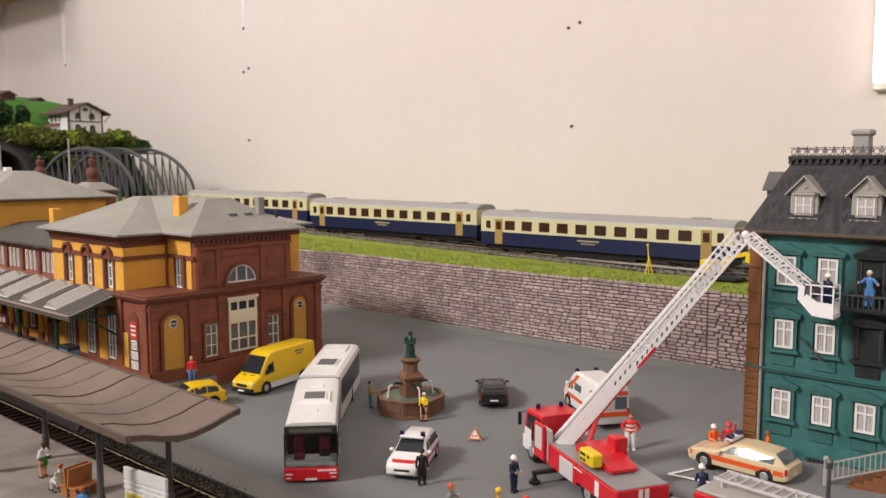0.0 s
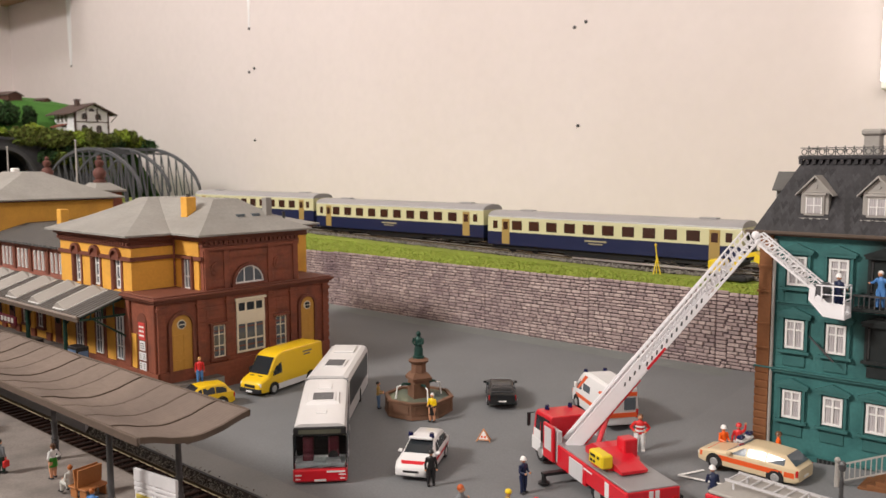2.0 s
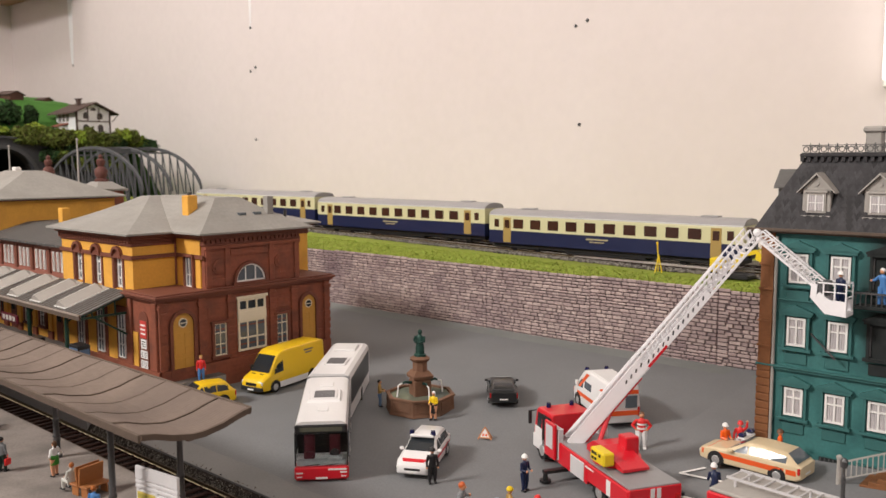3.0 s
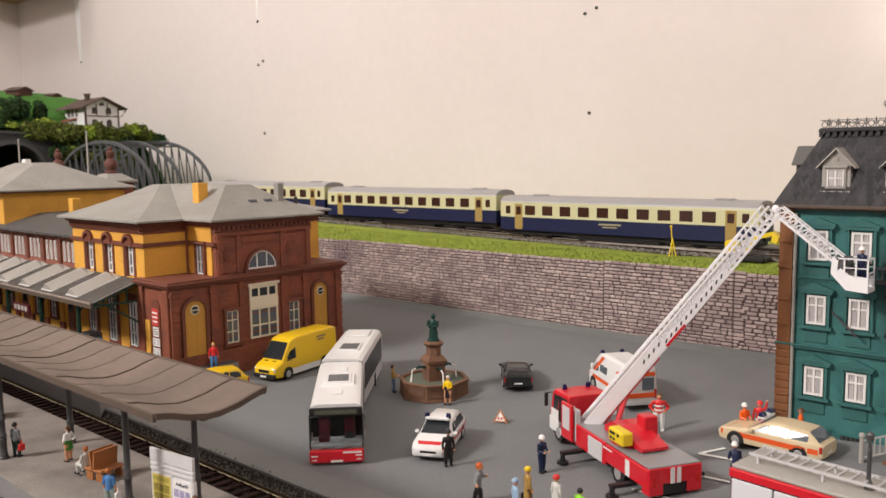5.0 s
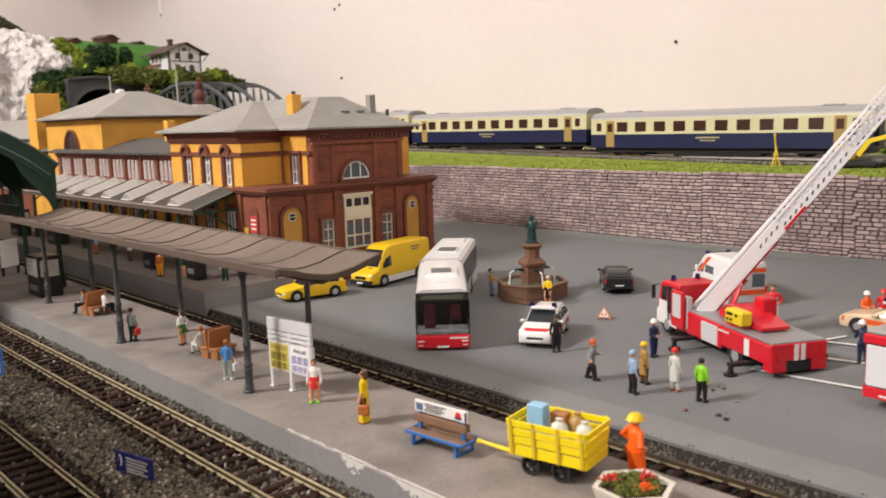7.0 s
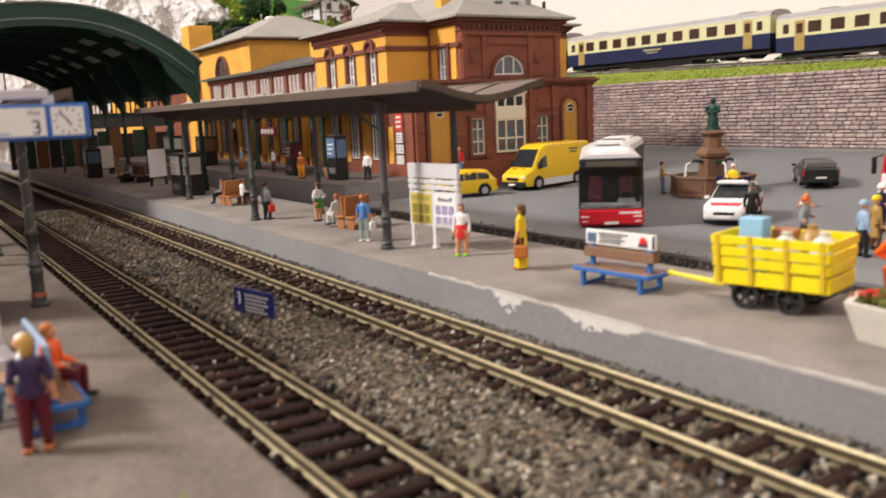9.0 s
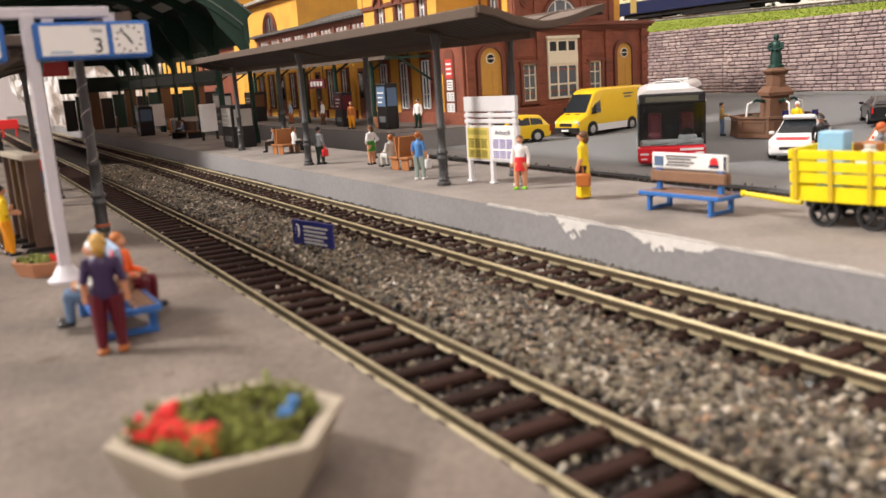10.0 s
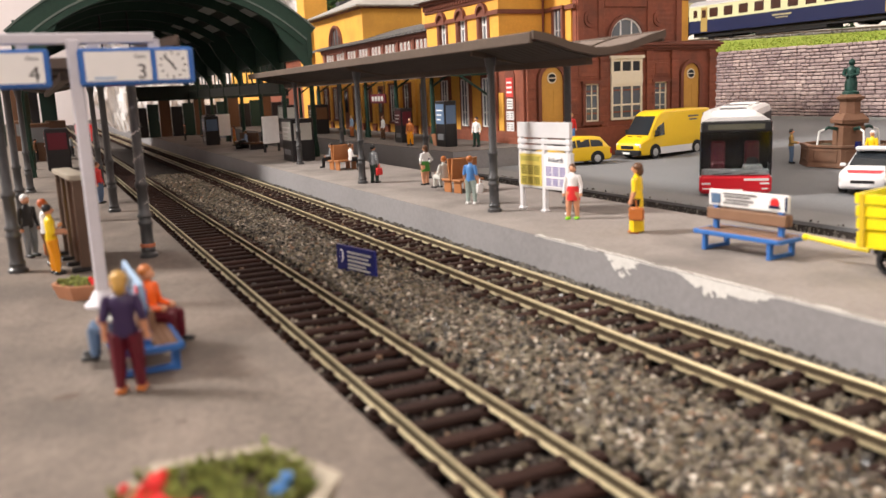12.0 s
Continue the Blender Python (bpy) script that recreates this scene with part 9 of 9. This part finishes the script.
# information board on the island platform
M_BOARDG = mat("pale_grey_board", (0.66, 0.65, 0.66), 0.5, vary=0.05, grain=600, patch=60, bump=0.05)
info = put("information_board", -33.45, 18.35, 0.4, 8, "pale grey timetable board on three legs with yellow and white posters", "sign")
for u in (-1.3, 0.0, 1.3):
    part("leg", Shape().box(u - 0.09, u + 0.09, -0.08, 0.08, 0, 3.0, 0, 0.02).box(u - 0.14, u + 0.14, -0.13, 0.13, 0, 0.1, 0, 0.03), M_BOARDG, info)
part("back_panel", Shape().box(-1.45, 1.45, -0.06, 0.12, 0.85, 2.2, 0, 0.02), M_BOARDG, info)
for z0, z1 in ((2.28, 2.44), (2.5, 2.66), (2.72, 3.28)):
    part("slat", Shape().box(-1.45, 1.45, -0.1, 0.06, z0, z1, 0, 0.02), M_BOARDG, info)
for u, nm, head in ((-0.7, "yellow", "orange"), (0.7, "white", None)):
    po = part("poster", Shape().box(u - 0.62, u + 0.62, -0.09, -0.05, 0.95, 2.12), hue(nm) if nm == "white" else paint("poster_yellow", (0.62, 0.50, 0.12)), info, nm + " printed timetable poster")
    if head:
        part("header_bar", Shape().box(u - 0.56, u + 0.5, -0.105, -0.08, 1.86, 2.04), paint("poster_olive", (0.42, 0.36, 0.08)), po)
    else:
        lettering("Ankunft", 0.26, T(u, -0.096, 1.86) @ UPY, hue("navy"), po)
    ink = paint("olive_print", (0.20, 0.17, 0.03)) if head else paint("violet_print", (0.25, 0.22, 0.42))
    for c in range(3):
        for r in range(10):
            if r == 5:
                continue
            z = 1.70 - 0.072 * r
            part("print_bar", Shape().box(u - 0.54 + 0.37 * c, u - 0.24 + 0.37 * c, -0.1, -0.08, z - 0.05, z), ink, po)

# platform sign with a clock
M_SIGNB = mat("blue_sign_box", (0.03, 0.13, 0.42), 0.4, vary=0.05, grain=500, patch=60)
M_LILACW = mat("pale_grey_sign_post", (0.55, 0.53, 0.57), 0.5, vary=0.06, grain=500, patch=60)
sign = put("platform_sign", -28.0, 2.72, 0.4, 0, "white post with blue hanging platform signs and a clock", "sign")
part("foot", Shape().turned((0, 0, 0), [(0.42, 0), (0.42, 0.06), (0.3, 0.16), (0.2, 0.34), (0.14, 0.4)], n=12), M_LILACW, sign, smooth=True)
part("post", Shape().box(-0.14, 0.14, -0.14, 0.14, 0.1, 6.0, 0, 0.04), M_LILACW, sign)
part("crossbar", Shape().box(-0.1, 0.1, -3.0, 1.72, 5.9, 6.14, 0, 0.03), M_LILACW, sign)
for y0, y1, num, clock in ((0.06, 2.52, "3", True), (-3.1, -0.5, "4", False)):
    box_ = part("sign_box", Shape().box(-0.26, 0.26, y0, y1, 4.98, 5.8, 0, 0.05), M_SIGNB, sign, "blue sign box")
    for yy in (y0 + 0.35, min(y1 - 0.45, 1.7) if clock else y1 - 0.5):
        part("bracket", Shape().box(-0.07, 0.07, yy - 0.12, yy + 0.12, 5.78, 6.0), M_LILACW, box_)
    w1 = y1 - 0.95 if clock else y1 - 0.12
    part("panel", Shape().box(0.24, 0.275, y0 + 0.13, w1, 5.08, 5.72), M_WHITE, box_, "white number panel")
    lettering(num, 0.46, T(0.276, w1 - 0.2, 5.12) @ UPX, hue("black"), box_, "numeral")
    lettering("Gleis", 0.13, T(0.276, w1 - 0.22, 5.56) @ UPX, hue("black"), box_)
    part("print_bar", Shape().box(0.27, 0.28, y0 + 0.3, y0 + 0.75, 5.12, 5.17), hue("paleblue"), box_)
    if clock:
        cy, cz = y1 - 0.48, 5.4
        face = part("clock_face", Shape().box(0.24, 0.275, cy - 0.35, cy + 0.35, 5.08, 5.72), M_WHITE, box_, "white square clock face")
        for i in range(12):
            a = i * math.pi / 6
            p, q = (0.28, cy + 0.24 * math.sin(a), cz + 0.24 * math.cos(a)), (0.28, cy + 0.3 * math.sin(a), cz + 0.3 * math.cos(a))
            part("tick", Shape().bar(p, q, 0.012, 0.03), hue("black"), face)
        for a, L in ((math.radians(-42), 0.27), (math.radians(146), 0.13)):
            part("pointer", Shape().bar((0.285, cy - 0.02 * math.sin(a), cz), (0.285, cy + L * math.sin(a), cz + L * math.cos(a)), 0.012, 0.035), hue("black"), face)

# small blue sign standing in the ballast
nb = put("notice_sign", -31.95, 10.35, -0.7, 13.4, "small dark blue notice plate standing in the ballast", "sign")
plate = part("plate", Shape().box(-1.08, 1.08, -0.05, 0.05, 0.12, 0.95, 0, 0.02), paint("ink_blue", (0.02, 0.025, 0.16)), nb)
part("foot", Shape().box(-0.7, 0.7, -0.12, 0.12, 0, 0.14, 0, 0.02), paint("ink_blue", (0.02, 0.025, 0.16)), nb)
part("logo", Shape().ball((-0.78, -0.05, 0.6), 0.19, 0, n=10, k=5, sx=0.7, sy=0.12, sz=1.2), hue("white"), plate)
part("logo_mark", Shape().box(-0.83, -0.73, -0.085, -0.06, 0.44, 0.76), paint("ink_blue", (0.02, 0.025, 0.16)), plate)
for z, e in ((0.76, 0.88), (0.63, 0.75), (0.5, 0.85), (0.37, 0.6), (0.26, 0.8)):
    part("print_bar", Shape().box(-0.42, e, -0.065, -0.045, z - 0.03, z + 0.03), hue("pale"), plate)

# yellow platform cart
CW = 0.36  # wheel radius of the cart
M_CARTY = mat("bright_yellow_cart_plastic", (0.86, 0.68, 0.01), 0.35, vary=0.05, grain=500, patch=60, bump=0.04)
ang = 11.6
cart = put("platform_cart", -19.3, 19.65, 0.4, ang, "bright yellow slatted platform trailer loaded with boxes and sacks", "cart")
part("load_floor", Shape().box(-1.4, 1.4, -0.75, 0.75, 0.62, 0.74, 0, 0.02), M_CARTY, cart)
for e in (-1, 1):
    for z0, z1, o in ((0.6, 0.98, 0.0), (1.05, 1.3, 0.05), (1.34, 1.58, 0.09), (1.64, 1.86, 0.13)):
        part("side_board", Shape().box(-1.45, 1.45, e * (0.78 + o) - 0.04, e * (0.78 + o) + 0.04, z0, z1, 0, 0.015), M_CARTY, cart)
        part("end_board", Shape().box(e * (1.42 + o * 0.4) - 0.04, e * (1.42 + o * 0.4) + 0.04, -0.74 - o, 0.74 + o, z0, z1, 0, 0.015), M_CARTY, cart)
    for u in (-1.3, -0.45, 0.45, 1.3):
        part("stake", Shape().bar((u, e * 0.84, 0.62), (u, e * 0.96, 1.88), 0.1, 0.06), paint("ochre_yellow", (0.66, 0.46, 0.03)), cart)
part("chassis", Shape().box(-1.25, 1.25, -0.4, 0.4, 0.38, 0.62, 0, 0.03), hue("black"), cart)
for u in (-0.62, 0.5):
    part("axle", Shape().cyl((u, -0.78, CW), (u, 0.78, CW), 0.06), hue("black"), cart)
    part("spring_block", Shape().box(u - 0.3, u + 0.3, -0.62, 0.62, 0.34, 0.46, 0, 0.03), hue("black"), cart)
    for e in (-1, 1):
        n = 18
        tyre = Shape().loft([[(u + r * math.cos(a), e * 0.72 + v, CW + r * math.sin(a)) for a in [2 * math.pi * i / n for i in range(n)]] for r, v in ((CW, -0.09), (CW, 0.09), (CW - 0.08, 0.09), (CW - 0.08, -0.09), (CW, -0.09))], caps=False)
        wh = part("wheel", tyre, M_TYRE, cart, "black spoked wheel")
        part("hub", Shape().cyl((u, e * 0.72 - 0.1, CW), (u, e * 0.72 + 0.1, CW), 0.08), M_TYRE, wh)
        for i in range(6):
            a = math.pi * i / 3
            part("spoke", Shape().bar((u, e * 0.72, CW), (u + 0.3 * math.cos(a), e * 0.72, CW + 0.3 * math.sin(a)), 0.05, 0.05), M_TYRE, wh)
s = Shape()
limb(s, [(-1.35, -0.35, 0.48), (-1.75, -0.35, 0.5), (-2.85, -0.42, 0.62)], [0.07, 0.08, 0.06], 0)
s.ball((-2.9, -0.42, 0.62), 0.09, 0)
part("drawbar", s, M_CARTY, cart)
CZ = 0.4 + 0.74


def on_cart(name, shape, mt, label, u, v, z=CZ, rz=0.0, smooth=False):
    c_, s_ = math.cos(math.radians(ang)), math.sin(math.radians(ang))
    return single(name, shape, mt, label, "load", (-19.3 + u * c_ - v * s_, 19.65 + u * s_ + v * c_, z), ang + rz, smooth=smooth)


on_cart("carton", Shape().box(-0.32, 0.32, -0.25, 0.25, 0, 1.5, 0, 0.03), paint("sky_blue", (0.27, 0.50, 0.70)), "pale blue box standing in the yellow cart", -0.75, 0.0)
for u, v, w, nm in ((0.15, -0.2, 1.1, "pale"), (0.6, 0.25, 1.25, "ochre"), (1.05, -0.15, 1.15, "pale")):
    on_cart("sack", Shape().turned((0, 0, 0), [(0.28, 0), (0.36, 0.2), (0.36, w * 0.6), (0.28, w * 0.9), (0.12, w), (0.14, w + 0.1)], n=10, squash=0.8), hue(nm), "plump sack standing in the yellow cart", u, v, smooth=True)
on_cart("crate", Shape().box(-0.3, 0.3, -0.22, 0.22, 0, 1.2, 0, 0.03), M_BENCHO, "brown wooden crate in the yellow cart", -0.1, 0.4)


# planters
M_SOIL = mat("dark_soil_flock", (0.05, 0.035, 0.02), 0.95, vary=0.3, grain=900, patch=150, bump=0.8)
M_PLANT = mat("beige_planter_stone", (0.34, 0.295, 0.23), 0.75, vary=0.08, grain=700, patch=90, bump=0.15)
M_PALEPL = mat("off_white_planter", (0.62, 0.585, 0.51), 0.6, vary=0.08, grain=700, patch=90, bump=0.1)
M_TERRA = mat("terracotta_planter", (0.42, 0.19, 0.10), 0.7, vary=0.1, grain=700, patch=90, bump=0.15)
M_BUSH = mat("moss_green_flock", (0.155, 0.165, 0.035), 0.95, vary=0.3, grain=1500, patch=250, bump=0.6, per="island", tint=0.03)


def planter(label, x, y, z, rx, ry, h, rz, rim_m, blooms, seed, n=46):
    """A low hexagonal tub with flock foliage and blossoms."""
    rnd = random.Random(seed)
    t = put("planter", x, y, z, rz, label, "planter")

    def hexa(k, zz):
        return [(rx * k * math.cos(a), ry * k * math.sin(a), zz) for a in [math.pi * i / 3 for i in range(6)]]
    part("tub", Shape().loft([hexa(0.78, 0), hexa(1.0, h * 0.85), hexa(1.03, h), hexa(0.88, h), hexa(0.84, h * 0.6)]), rim_m, t)
    part("soil", Shape().loft([hexa(0.83, h * 0.5), hexa(0.86, h * 0.86)]), M_SOIL, t)
    tuft = Shape()
    for i in range(n):
        a, r = rnd.random() * 6.28, math.sqrt(rnd.random()) * 0.7
        cx, cy, cr = rx * r * math.cos(a), ry * r * math.sin(a), rnd.uniform(0.08, 0.17) * min(rx, ry)
        for k in range(30):
            d = [max(-0.9, min(0.9, rnd.gauss(0, 0.5))) for _ in range(3)]
            tuft.ball((cx + d[0] * cr, cy + d[1] * cr, h * 0.86 + cr * 0.3 + abs(d[2]) * cr * 1.2), rnd.uniform(0.018, 0.042), 0, n=5, k=3)
    part("foliage", tuft, M_BUSH, t, "mossy green flock")
    for nm, u, v, w in blooms:
        bl = Shape()
        for k in range(40):
            bl.ball((u * rx + rnd.gauss(0, w), v * ry + rnd.gauss(0, w), h * 0.92 + min(rx, ry) * 0.08 + rnd.uniform(-0.04, 0.14)), rnd.uniform(0.025, 0.055), 0, n=6, k=4)
        part("blossom", bl, hue(nm), t, nm + " blossom flock", smooth=True)
    return t


planter("beige hexagonal planter with red blossoms and green flock", -15.55, 3.0, 0.4, 1.22, 1.22, 0.7, 23, M_PLANT,
        (("red", -0.3, -0.56, 0.09), ("red", -0.05, -0.5, 0.08), ("red", 0.2, -0.42, 0.07), ("rust", 0.35, -0.5, 0.06), ("red", -0.45, -0.3, 0.06), ("blue", 0.38, 0.37, 0.04)), 3, n=64)
planter("white hexagonal planter with red and orange blossoms", -15.8, 18.9, 0.4, 1.25, 1.2, 0.85, 50, M_PALEPL,
        (("red", -0.5, 0.3, 0.12), ("orange", 0.2, -0.3, 0.12), ("red", 0.4, 0.3, 0.12)), 5)
planter("low terracotta planter with green grass beside the sign post", -29.3, 2.25, 0.4, 0.78, 0.5, 0.36, 30, M_TERRA, (("red", 0.75, 0.2, 0.07),), 8, n=40)
planter("dark plant pot with green leaves by the station", -61.0, 27.3, 1.15, 0.6, 0.6, 0.8, 0, M_TERRA, (), 11, n=24)

# timetable frame on the near platform
M_DKWOOD = ribbed("dark_brown_board_wood", (0.10, 0.06, 0.04), 0, 0.0016, 0.7, 0.12, 0.3)
tt = put("timetable_frame", -34.3, 2.5, 0.4, 6, "brown wooden timetable stand with a beige cap rail", "sign")
part("cap_rail", Shape().box(-1.75, 1.75, -0.25, 0.25, 2.55, 2.7, 0, 0.02), M_PLANT, tt)
part("back_board", Shape().box(-1.65, 1.65, -0.02, 0.16, 0.35, 2.56), M_DKWOOD, tt)
for u in (-1.62, -0.54, 0.54, 1.62):
    part("post", Shape().box(u - 0.1, u + 0.1, -0.2, 0.2, 0, 2.56, 0, 0.02), M_DKWOOD, tt)
    part("foot", Shape().box(u - 0.14, u + 0.14, -0.45, 0.3, 0, 0.12, 0, 0.04), hue("black"), tt)
for u, nm in ((-1.08, "white"), (0.0, "yellow"), (1.08, "rust")):
    po = part("poster", Shape().box(u - 0.36, u + 0.36, -0.05, -0.01, 0.6, 2.4), hue(nm), tt, nm + " poster with unreadable print")
    for r in range(6):
        part("print_bar", Shape().box(u - 0.28, u + 0.28 - 0.1 * (r % 2), -0.065, -0.045, 0.8 + 0.24 * r, 0.9 + 0.24 * r), M_PRINT, po)


# machines and kiosks on the platforms
def machine(label, x, y, z, w, d, h, body, panel, rz=0.0):
    t = put("vending_machine", x, y, z, rz, label, "machine")
    part("cabinet", Shape().box(-w / 2, w / 2, -d / 2, d / 2, 0, h, 0, 0.05), hue(body), t)
    p = part("display", Shape().box(-w * 0.42, w * 0.42, -d / 2 - 0.03, -d / 2 + 0.01, h * 0.5, h * 0.93), hue(panel), t, panel + " display panel")
    for r in range(3):
        part("print_bar", Shape().box(-w * 0.3, w * 0.1 * (r + 1), -d / 2 - 0.05, -d / 2 - 0.02, h * (0.58 + 0.1 * r), h * (0.61 + 0.1 * r)), hue("white"), p)
    part("slot", Shape().box(-w * 0.3, w * 0.3, -d / 2 - 0.02, -d / 2 + 0.01, h * 0.15, h * 0.28), hue("grey"), t)
    part("side_panel", Shape().box(w / 2 - 0.01, w / 2 + 0.03, -d * 0.4, d * 0.4, h * 0.5, h * 0.9), hue(panel), t)
    return t


machine("dark vending machine with a blue display panel", -59.5, 27.1, 1.15, 1.5, 0.9, 3.1, "black", "denim")
machine("dark vending machine with a red display panel", -67.0, 27.1, 1.15, 1.4, 0.9, 2.6, "black", "maroon")
machine("dark kiosk box with a pale advertising panel", -66.8, 18.7, 0.4, 2.6, 1.6, 3.0, "black", "pale")
machine("dark kiosk box with a red advertising panel", -75.0, 3.0, 0.4, 1.8, 1.6, 3.0, "black", "maroon")

# added dark panels with slits, in place of shade at the shed's far end
scr = put("added_dark_screen", -124, 0, 0.4, 0, "added dark panels with slits that darken the far platforms", "screen")
for k in range(16):
    y = 14.25 + 1.5 * k
    part("screen_panel", Shape().box(-0.3, 0.3, y - 0.71, y + 0.71, 0, 3.9 + 0.4 * (k % 3), 0, 0.05), hue(("black", "darkgreen", "brown")[k % 3]), scr)
for k in range(9):
    y = -12.6 + 2.0 * k
    part("screen_panel", Shape().box(-0.3, 0.3, y - 0.9, y + 0.9, 0, 7.4 + 0.8 * (k % 2), 0, 0.05), hue(("brown", "black", "darkgreen")[k % 3]), scr)
part("screen_beam", Shape().box(-0.4, 0.4, -14, 5.2, 8.2, 10.2, 0, 0.05), M_GREENB, scr)
part("screen_beam", Shape().box(-0.4, 0.4, 13.4, 37, 4.7, 6.6, 0, 0.05), M_GREENB, scr)
part("screen_beam", Shape().box(-0.3, 0.3, 13.4, 37, 8.0, 9.6, 0, 0.05), M_GREENB, scr)
# Red board and posts added where a far red light glows.
stop = put("far_red_board", -150, 8.4, -0.6, 0, "small red board added in place of a far red light", "buffer stop")
part("board", Shape().box(-0.2, 0.2, -1.3, 1.3, 1.2, 2.6, 0, 0.05), hue("red"), stop)
for q in (-0.9, 0.9):
    part("post", Shape().box(-0.25, 0.1, q - 0.15, q + 0.15, 0, 2.5), hue("red"), stop)

# things under the train shed
for k, (x, y, w) in enumerate(((-104, 19.4, 2.6), (-96, 17.9, 1.6), (-90, 27.6, 2.4), (-101, 27.4, 2.6))):
    machine("dark kiosk box under the train shed", x, y, 0.4 if y < 22 else 1.15, w, 1.4, 2.9, "black", ("grey", "denim", "brown", "pale")[k])
db = put("bench", -84.6, 19.2, 0.4, 12, "dark brown double bench under the train shed", "bench")
part("seat", Shape().box(-1.9, 1.9, -0.75, 0.75, 0.5, 0.66, 0, 0.03), hue("brown"), db)
part("backrest", Shape().box(-1.9, 1.9, -0.08, 0.08, 0.6, 1.5, 0, 0.03), hue("brown"), db)
for u in (-1.6, 1.6):
    part("leg_frame", Shape().box(u - 0.1, u + 0.1, -0.65, 0.65, 0, 0.52), hue("black"), db)
figurine("painted seated figurine in a pale blue shirt on the dark bench", -84.4, 18.85, 0.6, 250, hair="brown", top="paleblue", legs="black", stance="sit", arms="front", bulk=1.15)
figurine("painted figurine in a beige coat under the train shed", -92.0, 19.4, 0.4, 250, hair="brown", top="rust", legs="ochre", skirt="knee")
for x, y in ((-78.5, 19.7), (-99.5, 19.9)):
    pb = put("poster_board", x, y, 0.4, -62, "white poster board with coloured print on the island platform", "sign")
    part("panel", Shape().box(-0.9, 0.9, -0.08, 0.08, 0.7, 3.0, 0, 0.03), hue("white"), pb)
    part("print_bar", Shape().box(-0.7, 0.5, -0.1, -0.07, 2.1, 2.7), hue("maroon"), pb)
    part("print_bar", Shape().box(-0.7, 0.7, -0.1, -0.07, 1.1, 1.8), hue("denim"), pb)
    for u in (-0.8, 0.8):
        part("post", Shape().box(u - 0.08, u + 0.08, -0.08, 0.08, 0, 0.72), hue("black"), pb)
for k in range(7):
    figurine("painted dark-clothed figurine waiting far down the platform", -82 - 4.6 * k, (3.6, 1.5, 4.4, 2.2, 18.0, 19.8, 17.4)[k], 0.4, 40 + 37 * k, hair="black", top=("navy", "brown", "grey", "maroon", "black", "denim", "brown")[k], legs="black")
for k, (x, y) in enumerate(((-88, 2.0), (-99, 3.5), (-110, 0.5))):
    machine("dark kiosk box far down the near platform", x, y, 0.4, 2.4, 1.8, 3.2, "brown", ("grey", "brown", "grey")[k])
hs = put("hanging_sign", -92, 9.3, 6.6, 0, "red sign box hanging beneath the train shed roof", "sign")
part("sign_panel", Shape().box(-0.3, 0.3, -1.7, 1.7, 0, 1.3, 0, 0.05), hue("red"), hs)
for q in (-1.2, 1.2):
    part("hanger_rod", Shape().cyl((0, q, 1.3), (0, q, 7.15), 0.07, n=6), hue("black"), hs)

# chips and crumbs lying on the square
rnd = random.Random(21)
for i in range(9):
    x, y, r = rnd.uniform(-21, -16), rnd.uniform(28.5, 33), rnd.uniform(0.05, 0.13)
    single("pebble", Shape().ball((0, 0, r * 0.4), r, 0, n=6, k=4, sz=0.5), hue(("black", "brown", "grey")[i % 3]), "tiny crumb lying on the grey square", "pebble", (x, y, ground_z(x, y)), rnd.random() * 90, "crumbs on the square")
